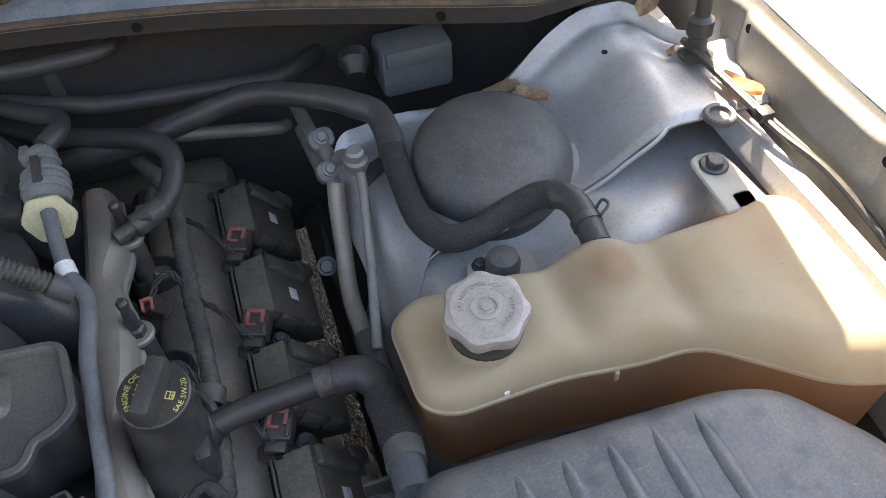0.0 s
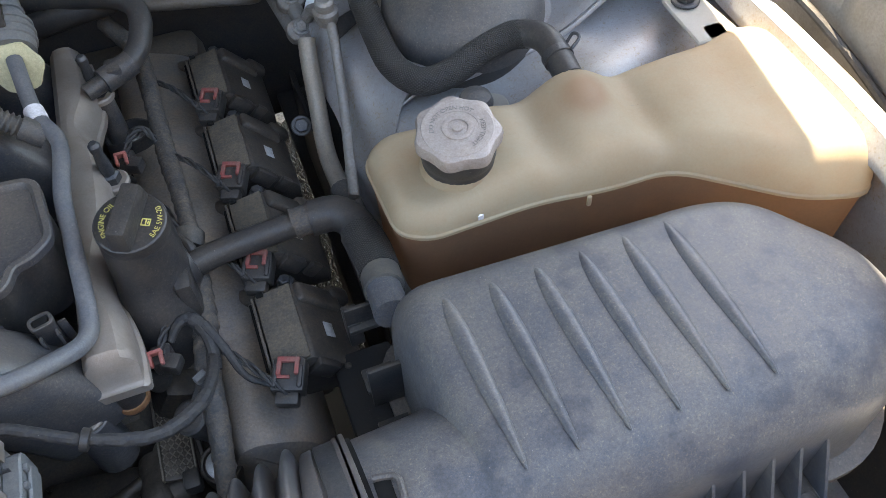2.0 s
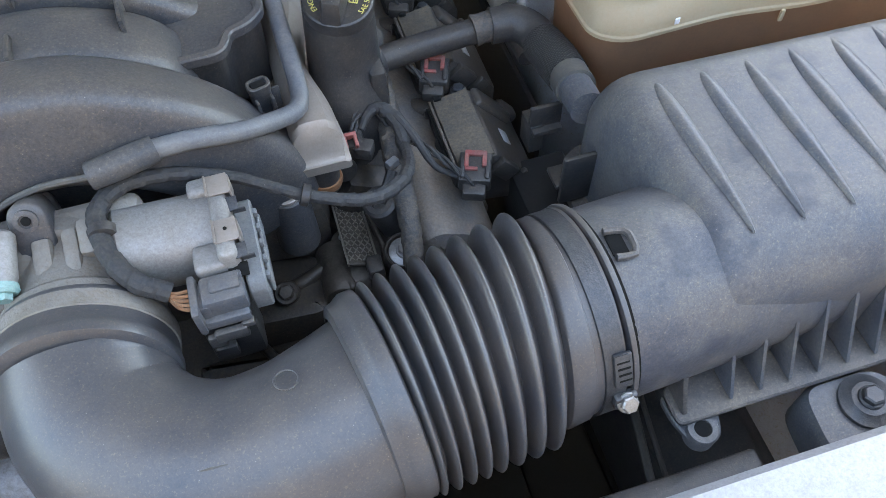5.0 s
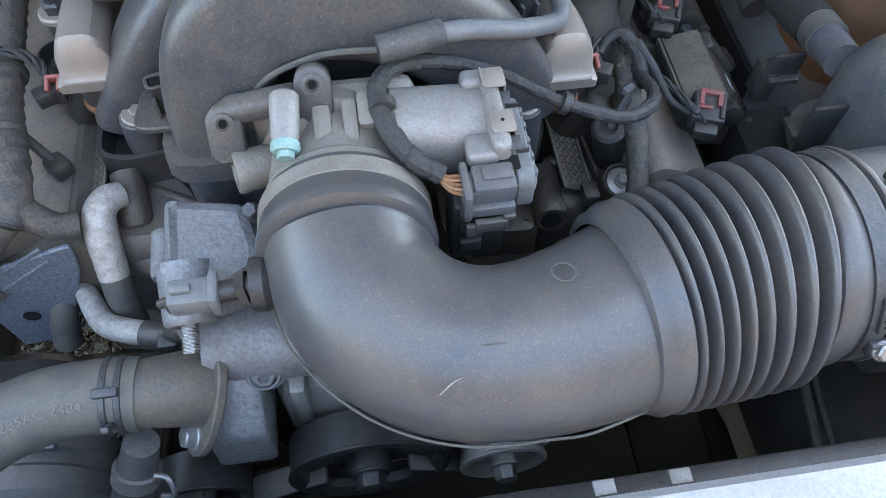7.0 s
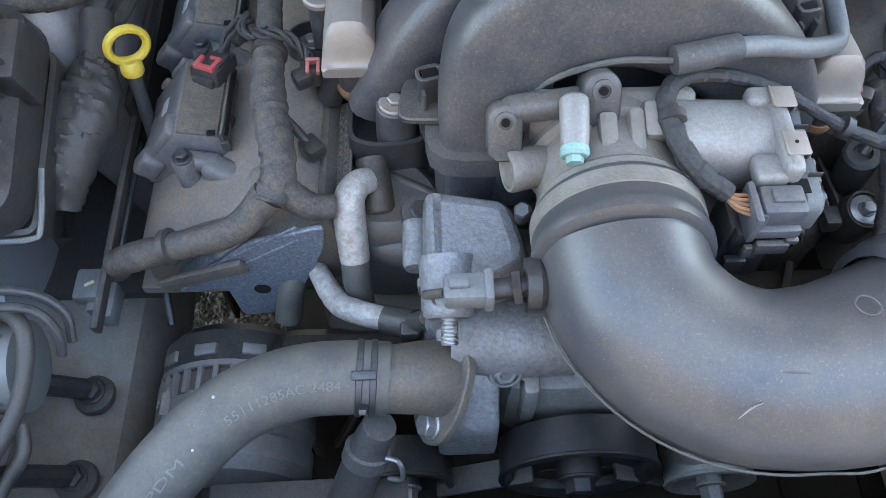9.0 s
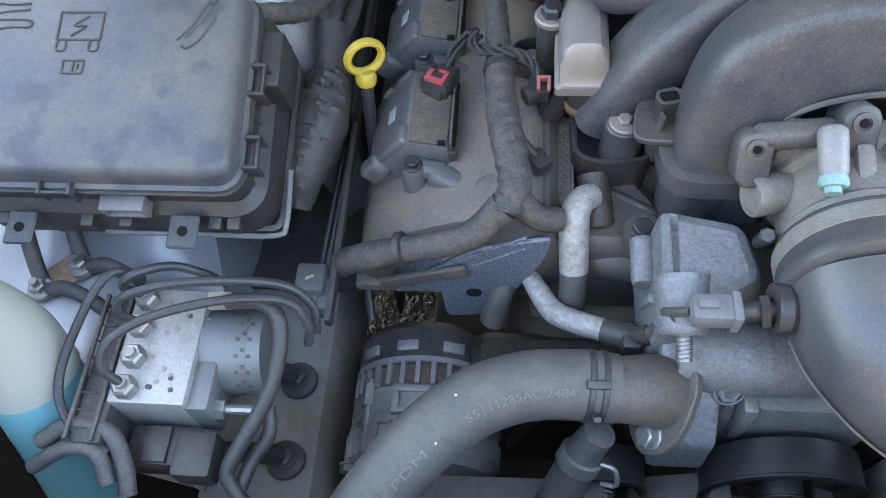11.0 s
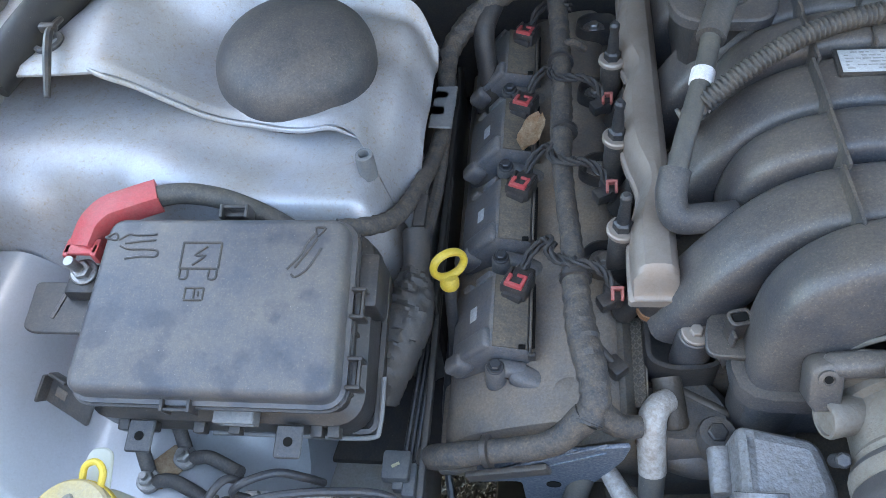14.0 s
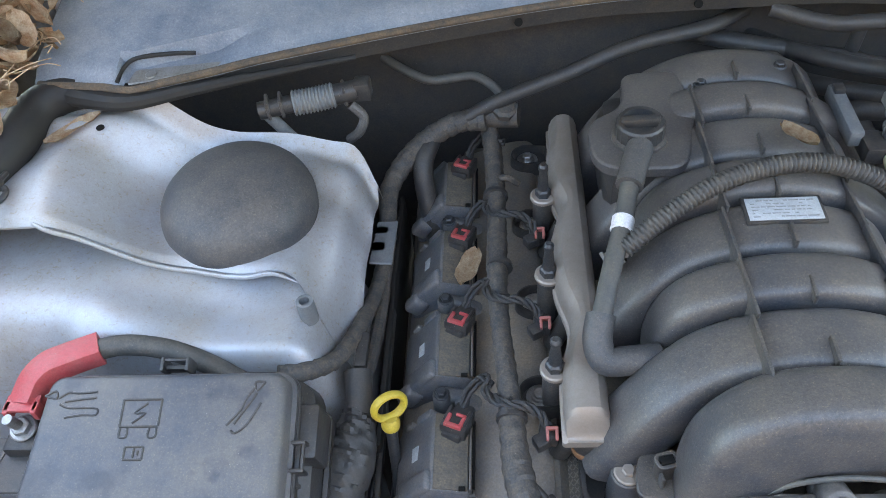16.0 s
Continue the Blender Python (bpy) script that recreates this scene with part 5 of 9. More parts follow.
part("top_fill", rbox((-0.2840, 0.006, 0.8190), (0.030, 0.073, 0.0022), 0.0006, Matrix.Rotation(radians(11), 4, "Y")), coil_top, coil, "dusty brown fill")
part("edge_fin", join(rbox((-0.2665, 0.008, 0.812), (0.0024, 0.076, 0.012), 0.0008), rbox((-0.2655, -0.030, 0.804), (0.007, 0.004, 0.010), 0.001)), plastic, coil)
part("slot", rbox((-0.2640, 0.006, 0.8125), (0.0026, 0.066, 0.0022), 0.0005), hole_black, coil, "dark slot")
part("notch", rbox((-0.2735, -0.0295, 0.8190), (0.006, 0.004, 0.0024), 0.0005), hole_black, coil)
part("bolt_boss", join(lathe([(0.0100, -0.03), (0.0090, -0.002), (0.0080, 0)], along((-0.296, -0.043, 0.807), (0, 0, 1)), 18), rbox((-0.284, -0.040, 0.798), (0.030, 0.014, 0.014), 0.005, Matrix.Rotation(radians(14), 4, "Y"), 3),
                       rbox((-0.268, -0.046, 0.792), (0.034, 0.020, 0.018), 0.007, Matrix.Rotation(radians(10), 4, "Y") @ Matrix.Rotation(-0.35, 4, "Z"), 3)), plastic_coil, coil)
part("bolt", hexbolt((-0.296, -0.043, 0.807), (0, 0, 1), 0.0048, 0.006, 1.6), dark_steel, coil)
part("boot", rod((-0.278, 0.0, 0.80), (-0.262, 0.0, 0.77), 0.012, 14), plastic_clean, coil)
CN = Matrix.Translation((-0.279, 0.0325, 0.8205)) @ Matrix.Rotation(radians(-22), 4, "Z") @ Matrix.Rotation(radians(-10), 4, "X")
conn = part("connector", join(*[rbox((0, 0, 0), sz, 0.0022, CN @ Matrix.Translation(c)) for c, sz in (((0, 0, 0), (0.025, 0.026, 0.017)), ((0, 0.016, -0.002), (0.018, 0.012, 0.012)), ((0, -0.012, -0.004), (0.019, 0.010, 0.012)), ((-0.0095, 0.002, 0.009), (0.004, 0.018, 0.004)), ((0.0095, 0.002, 0.009), (0.004, 0.018, 0.004)))]), plastic_clean, coil, "two-way plug")
part("red_clip", join(*[rbox((0, 0, 0), sz, 0.0007, CN @ Matrix.Translation(c)) for c, sz in (((0, -0.0105, 0.0095), (0.017, 0.0042, 0.0040)), ((-0.0068, -0.004, 0.0098), (0.0036, 0.010, 0.0036)), ((0.0068, -0.0035, 0.0098), (0.0036, 0.011, 0.0036)), ((0.003, 0.0028, 0.0092), (0.010, 0.0028, 0.003)))]), red, conn, "red locking clip")
part("label", rbox((-0.3185, 0.012, 0.8016), (0.0095, 0.014, 0.0008), 0.0002, FACET), white_label, coil, "small white label")
for k in range(4):
    base_l, base_r = V((-0.30, 0.115 * k, 0.77)), V((0.303, -0.006 + 0.109 * k, 0.77))
    if k:
        copy_thing(coil, Matrix.Translation(base_l))
    else:
        coil.location = base_l
    far = copy_thing(coil, Matrix.Translation(base_r) @ Matrix.Rotation(math.pi, 4, "Z"))
    for o in far.children_recursive:
        if o.name.startswith("connector"):
            o.location.y += 0.0215
        for kind, skin in (("red_clip", red_dirty), ("body", coil_dark), ("step", coil_dark), ("rear_key", coil_dark), ("bolt_boss", coil_dark)):
            if o.name.startswith(kind):
                o.material_slots[0].link = "OBJECT"
                o.material_slots[0].material = skin

# fuel rails with studs, injectors
for s, sh, words in ((-1, V((0, 0.007, 0)), "aluminium fuel rail"), (1, V((0.004, -0.036, 0.0)), "aluminium fuel rail beside oil filler")):
    th = thing("fuel_rail", (s * 0.165, 0.1, 0.85), "dull brownish " + words + " on black studs", "fuel rail", "fuel rails")
    def edge(y):
        return 0.1845 - 0.0115 * bump(y, 0, 0.095 if s < 0 else 0.078, 0, 0.032 if s < 0 else 0.040, 1) - 0.010 * bump(y, 0, 0.242, 0, 0.026, 1) - 0.006 * smooth(0.30, 0.36, y)

    def cut(i, dist, total):
        y = -0.016 + dist
        w, c = edge(y) - 0.148, (edge(y) + 0.148) / 2 - 0.165
        half = w / 2
        ring = [(-half - 0.0028, -0.019), (-half - 0.0028, -0.0125), (-half - 0.0004, -0.0108), (-half, 0.004), (-half + 0.003, 0.012), (-half + 0.008, 0.018), (-half + 0.013, 0.0195),
                (half - 0.013, 0.0195), (half - 0.008, 0.018), (half - 0.003, 0.012), (half, 0.004), (half + 0.0004, -0.0108), (half + 0.0028, -0.0125), (half + 0.0028, -0.019)]
        rise = smooth(0.0022, 0.0150, dist) if dist < 0.05 else smooth(0.0, 0.008, total - dist)
        narrow = 1 - 0.10 * max(0.0, 1 - dist / 0.0022) ** 2
        return [(s * c + (a if b < -0.0115 else a * (0.93 + 0.07 * rise)) * narrow, -0.0108 + (b + 0.0108) * rise if b > -0.0108 else b) for a, b in ring]

    ys = [-0.016 + q for q in (0, 0.0006, 0.002, 0.004, 0.006)] + [-0.008 + 0.004 * q for q in range(8)] + [0.024 + 0.008 * q for q in range(45 if s < 0 else 42)] + [(0.379 if s < 0 else 0.355) + q for q in (0, 0.003, 0.005, 0.006)]
    part("rail_body", sweep([V((s * 0.165 + sh.x, y + sh.y, 0.871)) for y in ys], cut), rail_mat, th, "", 0.5)
    for y in ((0.058, 0.166, 0.275) if s < 0 else (0.146, 0.262)):
        x = s * 0.190
        part("stud", join(lathe([(0.0058, 0.878), (0.0052, 0.893), (0.0040, 0.903), (0.0048, 0.906), (0.0050, 0.911), (0.0030, 0.914)], Matrix.Translation((x, y, 0)), 16),
                          lathe([(0.0085, 0.870), (0.0085, 0.878), (0.006, 0.880)], Matrix.Translation((x, y, 0)), 6)), dark_steel, th)
        part("bracket", join(lathe([(0.0135, 0.866), (0.0135, 0.8695), (0.012, 0.871)], Matrix.Translation((x, y, 0)), 22), rbox((s * 0.181, y, 0.866), (0.02, 0.018, 0.005), 0.0015)), rail_mat, th)
        part("stand_off", rod((x, y, 0.80), (x, y, 0.866), 0.011, 16), plastic, th)
    for k in range(3):
        y = 0.011 + 0.117 * k if s < 0 else -0.020 + 0.109 * k
        x = s * 0.192
        inj = thing("fuel_injector", (x, y, 0.80), "black fuel injector with faded red clip beside rail", "fuel injector", "fuel injectors")
        part("body", join(rod((x - s * 0.022, y, 0.855), (x - s * 0.004, y, 0.81), 0.010, 16), rbox((x + s * 0.006, y, 0.838), (0.016, 0.018, 0.016), 0.003)), plastic_clean, inj)
        part("clip", join(rbox((x + s * 0.003, y - 0.001, 0.850), (0.011, 0.003, 0.008), 0.001, Matrix.Rotation(0.3, 4, "X")), *[rbox((x + s * 0.003 + e, y - 0.006, 0.849), (0.0028, 0.011, 0.006), 0.001, Matrix.Rotation(0.3, 4, "X")) for e in (-0.004, 0.004)]), red_faded, inj, "faded red clip")
        part("plug", rbox((x + s * 0.012, y - 0.008, 0.840), (0.014, 0.013, 0.012), 0.002, Matrix.Rotation(s * -0.5, 4, "Z")), plastic_clean, inj)
    part("end_cup", rod((s * 0.166 + sh.x, -0.004 + sh.y, 0.825), (s * 0.166 + sh.x, -0.004 + sh.y, 0.851), 0.0115, 18), plastic_clean, th)
    part("seal", lathe([(0.0128, 0.829), (0.0135, 0.832), (0.0128, 0.835)], Matrix.Translation((s * 0.166 + sh.x, -0.004 + sh.y, 0)), 20), orange_ring, th, "orange seal")
solo("port_tray", stack(rounded([(-0.172, -0.042), (-0.15, -0.050), (-0.112, -0.045), (-0.112, 0.01), (-0.172, 0.01)], 0.012, 4), [(0, 0.77), (0, 0.822), (0.004, 0.822), (0.006, 0.80)]), plastic_clean, "black plastic port base beside the fuel rail", "engine part")


def hose(name, pts, r, material, label, category="hose", n=14, k=8, uvs=False, lumps=0.0, parent=None):
    th = parent or thing(name, pts[0], label, category)
    wound = 0.014 if material in (tape, tape_dark) else 0.0
    part("run", tube(pts, r, n, k * 3 if wound else k, uvs, lumps * 0.5, len(pts), wound), material, th)
    return th


def band(parent, p, d, r, w, material, name="band", label=""):
    return part(name, lathe([(r, -w / 2), (r + 0.0012, -w / 2 + 0.0006), (r + 0.0012, w / 2 - 0.0006), (r, w / 2)], along(p, d), 24), material, parent, label)


gaiter_cloth = surface("black_gaiter_cloth", (0.040, 0.041, 0.044), (0.11, 0.10, 0.088), 0.45, scale=40, amount=0.3, grain=0.1)
tape_dark = surface("black_cloth_tape", (0.026, 0.028, 0.033), (0.085, 0.078, 0.070), 0.62, scale=70, amount=0.4, grain=0.16, bump=0.6, fine=500)
# wiring on the fuse-box bank
hl = hose("wiring_harness", [(-0.250, 0.43, 0.868), (-0.243, 0.36, 0.852), (-0.240, 0.27, 0.845), (-0.240, 0.162, 0.843), (-0.232, 0.06, 0.846), (-0.226, -0.02, 0.847), (-0.215, -0.080, 0.842), (-0.222, -0.104, 0.832)],
          [0.0102, 0.0110, 0.0104, 0.0110, 0.0093, 0.0102, 0.0132, 0.0122], tape, "dusty tape-wrapped wiring harness along the valve cover", "wiring harness", 14, 7, lumps=0.05)
part("branch", tube([(-0.222, -0.098, 0.834), (-0.250, -0.112, 0.812), (-0.300, -0.112, 0.792), (-0.340, -0.110, 0.772), (-0.356, -0.100, 0.745)], [0.012, 0.0105, 0.010, 0.011, 0.011], 14, 7, lumps=0.05), tape, hl)
part("branch", tube([(-0.216, -0.092, 0.836), (-0.196, -0.098, 0.820), (-0.180, -0.096, 0.815)], [0.012, 0.010, 0.009], 12, 6, lumps=0.05), tape, hl)
for p, q in (((-0.238, 0.20, 0.843), (0, 1, 0)), ((-0.229, 0.022, 0.847), (0, 1, 0)), ((-0.300, -0.112, 0.793), (1, 0, 0.3)), ((-0.241, 0.30, 0.846), (0, 1, 0))):
    band(hl, p, q, 0.0125, 0.006, plastic_clean, "tie", "black cable tie")
for k in range(4):
    y = 0.115 * k
    part("coil_lead", strands([(-0.274, y + 0.047, 0.819), (-0.268, y + 0.062, 0.828), (-0.257, y + 0.070, 0.837), (-0.249, y + 0.062, 0.845), (-0.251, y + 0.050, 0.848), (-0.243, y + 0.036, 0.853), (-0.230, y + 0.031, 0.860)], 0.0026, 3, 1.6, seed=k), tape_dark, hl)
    if k < 3:
        part("injector_lead", strands([(-0.244, y + 0.040, 0.852), (-0.232, y + 0.028, 0.861), (-0.218, y + 0.026, 0.862), (-0.205, y + 0.021, 0.856), (-0.198, y + 0.012, 0.849)], 0.0024, 3, 1.7, seed=k + 9), tape_dark, hl)
    else:
        part("injector_lead", tube([(-0.240, y - 0.02, 0.848), (-0.228, y - 0.03, 0.860), (-0.215, y - 0.03, 0.85)], 0.004, 9, 6, lumps=0.08), tape, hl)
part("loose_plug", join(rod((-0.218, -0.028, 0.835), (-0.198, -0.046, 0.822), 0.0038, 12), rbox((-0.197, -0.047, 0.820), (0.015, 0.018, 0.013), 0.003, Matrix.Rotation(0.7, 4, "Z"))), plastic_clean, hl, "black round plug")

hr = hose("wiring_harness", [(0.205, 0.375, 0.868), (0.228, 0.33, 0.853), (0.231, 0.25, 0.838), (0.232, 0.196, 0.834), (0.236, 0.132, 0.838), (0.236, 0.075, 0.832), (0.232, 0.01, 0.828), (0.226, -0.03, 0.826), (0.222, -0.085, 0.812), (0.215, -0.12, 0.79)],
          [0.0085, 0.0095, 0.0085, 0.009, 0.0075, 0.0085, 0.010, 0.009, 0.0075], tape, "dusty tape-wrapped wiring harness beside oil filler", "wiring harness", 12, 7, lumps=0.06)
for k in range(4):
    y = -0.006 + 0.109 * k
    part("coil_lead", strands([(0.283, y - 0.068, 0.815), (0.272, y - 0.062, 0.826), (0.252, y - 0.035, 0.836), (0.234, y - 0.015, 0.836)], 0.0016, 3, 2.2, seed=k), tape_dark, hr)
    if k < 3:
        part("injector_lead", strands([(0.230, y - 0.004, 0.834), (0.218, y + 0.012, 0.850), (0.205, y + 0.004, 0.848), (0.198, y - 0.016, 0.846)], 0.0018, 3, 2.0, seed=k + 5), tape_dark, hr)
part("wrapped_bend", tube([(0.206, -0.010, 0.842), (0.214, -0.002, 0.848), (0.223, 0.000, 0.850), (0.231, -0.008, 0.847), (0.235, -0.022, 0.842), (0.234, -0.042, 0.834)], [0.0028, 0.0040, 0.0054, 0.0056, 0.0046, 0.0036], 10, 7, lumps=0.10), tape_dark, hr)
part("wrapped_bend", tube([(0.234, -0.010, 0.850), (0.243, -0.030, 0.842), (0.252, -0.052, 0.830), (0.268, -0.062, 0.822)], [0.0036, 0.0034, 0.0028, 0.0022], 9, 6, lumps=0.08), tape_dark, hr)
part("clamp_boot", rod((0.232, 0.075, 0.84), (0.236, 0.09, 0.842), 0.0135, 14), conduit_mat, hr)
wl = hose("wire_lead", [(0.063, -0.150, 0.898), (0.046, -0.142, 0.907), (0.034, -0.122, 0.914), (0.031, -0.095, 0.918), (0.045, -0.077, 0.917), (0.075, -0.072, 0.912), (0.110, -0.078, 0.903), (0.153, -0.094, 0.886), (0.192, -0.100, 0.873), (0.218, -0.086, 0.864), (0.229, -0.066, 0.855), (0.233, -0.040, 0.842), (0.232, -0.015, 0.830)],
     [0.0062, 0.0066, 0.0062, 0.0056, 0.0048, 0.0042, 0.0040, 0.0041, 0.0047, 0.0052, 0.0050, 0.0045, 0.0045], tape_dark, "twisted black tape-wrapped lead from the throttle motor", "wire", 10, 8, lumps=0.07)

band(wl, (0.153, -0.094, 0.886), (0.9, -0.3, -0.3), 0.0064, 0.006, plastic_clean, "tie", "black cable tie")
band(wl, (0.033, -0.108, 0.9165), (0, 1, 0.1), 0.0070, 0.007, plastic_clean, "tie", "black cable tie")

# oil filler
fill = thing("oil_filler", (0.207, 0.025, 0.80), "black plastic oil filler neck with yellow-printed cap", "oil filler")
FM = along((0.2085, 0.0570, 0.824), (0.02, -0.155, 0.985))
part("neck", tube([(0.204, 0.018, 0.79), (0.205, 0.024, 0.83), (0.208, 0.040, 0.87), (0.210, 0.044, 0.915)], [0.029, 0.0305, 0.0280, 0.0262], 32, 6), plastic_clean, fill)
part("rim", tube([(0.226, 0.078, 0.862), (0.236, 0.066, 0.856), (0.2375, 0.052, 0.846), (0.230, 0.036, 0.836), (0.214, 0.014, 0.828), (0.200, -0.004, 0.820), (0.186, -0.004, 0.816)], [0.003, 0.0042, 0.0042, 0.0040, 0.0040, 0.0040, 0.003], 10, 6), plastic_clean, fill)
part("foot_lug", plate([(0.206, -0.004), (0.226, -0.002), (0.230, 0.016), (0.212, 0.022)], 0.006, Matrix.Translation((0, 0, 0.826)), 0.007), plastic, fill)
part("foot_bolt", hexbolt((0.2185, 0.0065, 0.833), (0.1, -0.2, 1), 0.0048, 0.006, 1.7), blue_steel, fill)
part("side_socket", join(lathe([(0.020, 0.0), (0.0205, 0.014), (0.018, 0.020), (0.0145, 0.024)], along((0.214, 0.043, 0.853), (0.95, 0.25, 0.1)), 24), rbox((0.228, 0.026, 0.845), (0.014, 0.034, 0.060), 0.005)), plastic_clean, fill)
ocap = part("cap", lathe([(0.0240, 0.090), (0.0258, 0.0905), (0.0264, 0.098), (0.0258, 0.1015), (0.0245, 0.1025), (0.010, 0.1030)], FM, 40), plastic_clean, fill, "black twist cap")
part("grip", rbox((0, 0, 0), (0.0165, 0.0515, 0.024), 0.003, FM @ Matrix.Translation((0, 0, 0.108)) @ Matrix.Rotation(radians(-32), 4, "Z"), 2, 0.85), plastic_clean, ocap)
OT = FM @ Matrix.Translation((0, 0, 0.1031)) @ Matrix.Rotation(radians(-32), 4, "Z")
part("print", join(rbox((0, 0, 0), (0.0062, 0.0008, 0.0004), 0, OT @ Matrix.Translation((0.0118, 0.0026, 0))), rbox((0, 0, 0), (0.0062, 0.0008, 0.0004), 0, OT @ Matrix.Translation((0.0118, -0.0026, 0))),
                   *[rbox((0, 0, 0), (0.0008, 0.0052, 0.0004), 0, OT @ Matrix.Translation((0.0118 + d, 0, 0))) for d in (-0.0029, 0, 0.0029)], rbox((0, 0, 0), (0.0008, 0.0026, 0.0004), 0, OT @ Matrix.Translation((0.0134, 0, 0)))), yellow_print, ocap)
part("print", join(rbox((0, 0, 0), (0.0008, 0.0040, 0.0004), 0, OT @ Matrix.Translation((-0.0125, 0, 0)) @ Matrix.Rotation(0.5, 4, "Z")), rbox((0, 0, 0), (0.0022, 0.0008, 0.0004), 0, OT @ Matrix.Translation((-0.0128, -0.0025, 0))),
                   rbox((0, 0, 0), (0.0008, 0.0022, 0.0004), 0, OT @ Matrix.Translation((-0.0130, 0.0045, 0)))), yellow_print, ocap)
SPIN = FM @ Matrix.Translation((0, 0, 0.1032))
lettering("ENGINE OIL", 0.0057, SPIN @ Matrix.Rotation(radians(62), 4, "Z"), yellow_print, ocap, "print", 0.0001, 0.0192)
lettering("SAE 5W-20", 0.0056, SPIN @ Matrix.Rotation(radians(62), 4, "Z"), yellow_print, ocap, "print", 0.0001, -0.0215)

# breather pipe from filler to air box
br = hose("breather_hose", [(0.228, 0.048, 0.850), (0.262, 0.058, 0.846), (0.310, 0.062, 0.846), (0.345, 0.062, 0.848)], 0.0108, rubber_dark, "black breather pipe running from oil filler to air box", "hose", 18)
part("elbow", tube([(0.335, 0.062, 0.848), (0.356, 0.059, 0.848), (0.368, 0.045, 0.846), (0.370, 0.025, 0.846)], 0.0152, 18, 6), rubber_dark, br)
part("sleeve", tube([(0.369, 0.032, 0.846), (0.371, 0.008, 0.850), (0.370, -0.022, 0.858)], [0.0170, 0.0175, 0.0165], 20, 8, True), braid, br, "braided sleeve")
part("collar", rod((0.3705, -0.018, 0.857), (0.368, -0.040, 0.863), 0.0158, 18), rubber_grey, br)
part("spout", rod((0.368, -0.036, 0.862), (0.366, -0.066, 0.868), 0.0135, 18), plastic_air, br)
part("taped_joint", tube([(0.320, 0.062, 0.847), (0.330, 0.062, 0.848), (0.340, 0.062, 0.848)], 0.0128, 16, 4, lumps=0.07), tape, br)

# braided coolant hose to the tank
ch = hose("coolant_hose", [(0.10, 0.40, 0.86), (0.16, 0.375, 0.883), (0.215, 0.365, 0.895), (0.262, 0.372, 0.902), (0.335, 0.368, 0.918), (0.400, 0.328, 0.925), (0.430, 0.305, 0.922)], 0.0125, rubber_dark, "black coolant hose running from firewall to coolant tank", "hose", 16)
part("bend", tube([(0.420, 0.312, 0.924), (0.441, 0.295, 0.920), (0.446, 0.270, 0.913), (0.444, 0.245, 0.906)], 0.0130, 16, 6), rubber_dark, ch)
part("sleeve", tube([(0.4445, 0.250, 0.908), (0.4435, 0.205, 0.899), (0.446, 0.166, 0.893), (0.462, 0.140, 0.890), (0.490, 0.136, 0.894), (0.522, 0.144, 0.902), (0.548, 0.143, 0.910), (0.560, 0.135, 0.914)], 0.0126, 18, 8, True), braid, ch, "woven braided sleeve")
part("end", tube([(0.556, 0.139, 0.913), (0.566, 0.127, 0.917), (0.571, 0.108, 0.918), (0.570, 0.070, 0.912)], 0.0122, 16, 6), rubber_dark, ch)
cl = part("spring_clamp", lathe([(0.0124, -0.004), (0.0134, -0.0036), (0.0134, 0.0036), (0.0124, 0.004)], along((0.5705, 0.094, 0.916), (0, -1, -0.1)), 24), dark_steel, ch, "spring clamp")
part("clamp_ear", tube([(0.579, 0.098, 0.924), (0.587, 0.102, 0.930), (0.589, 0.094, 0.931), (0.580, 0.089, 0.926)], 0.0015, 6, 4), dark_steel, cl)

rp = thing("rubber_plug", (0.50, 0.105, 0.86), "dark rubber plug on a pale bracket behind the tank", "plug")
part("bracket", plate([(0.462, 0.088), (0.530, 0.088), (0.534, 0.118), (0.510, 0.130), (0.474, 0.126)], 0.004, Matrix.Translation((0, 0, 0.866)), 0.010), tab_grey, rp, "pale plastic bracket")
part("plug", lathe([(0.015, 0.866), (0.0155, 0.884), (0.013, 0.890), (0.008, 0.893), (0.001, 0.894)], Matrix.Translation((0.500, 0.104, 0)), 24), rubber, rp)
part("bolt", hexbolt((0.484, 0.116, 0.870), (0, 0, 1), 0.0055, 0.006, 1.5), dark_steel, rp)

# air-conditioning lines
ac = thing("refrigerant_lines", (0.38, 0.25, 0.80), "dusty aluminium refrigerant pipes clamped beside strut tower", "pipe")
part("suction_pipe", tube([(0.388, 0.262, 0.872), (0.384, 0.246, 0.855), (0.380, 0.222, 0.825), (0.374, 0.182, 0.800), (0.374, 0.138, 0.797), (0.376, 0.105, 0.80)], 0.0088, 14, 7), surface("tan_pipe", (0.26, 0.235, 0.205), (0.36, 0.31, 0.25), 0.5, metal=0.4, scale=60, amount=0.6, grain=0.1), ac, "thick tan-dusted pipe")
part("liquid_pipe", tube([(0.411, 0.245, 0.893), (0.408, 0.225, 0.880), (0.399, 0.181, 0.850), (0.388, 0.135, 0.828), (0.380, 0.100, 0.815)], 0.0050, 12, 7), cast, ac, "thin pitted pipe")
part("pipe_sleeve", tube([(0.375, 0.130, 0.797), (0.377, 0.095, 0.798), (0.378, 0.07, 0.795)], 0.012, 14, 5), rubber, ac)
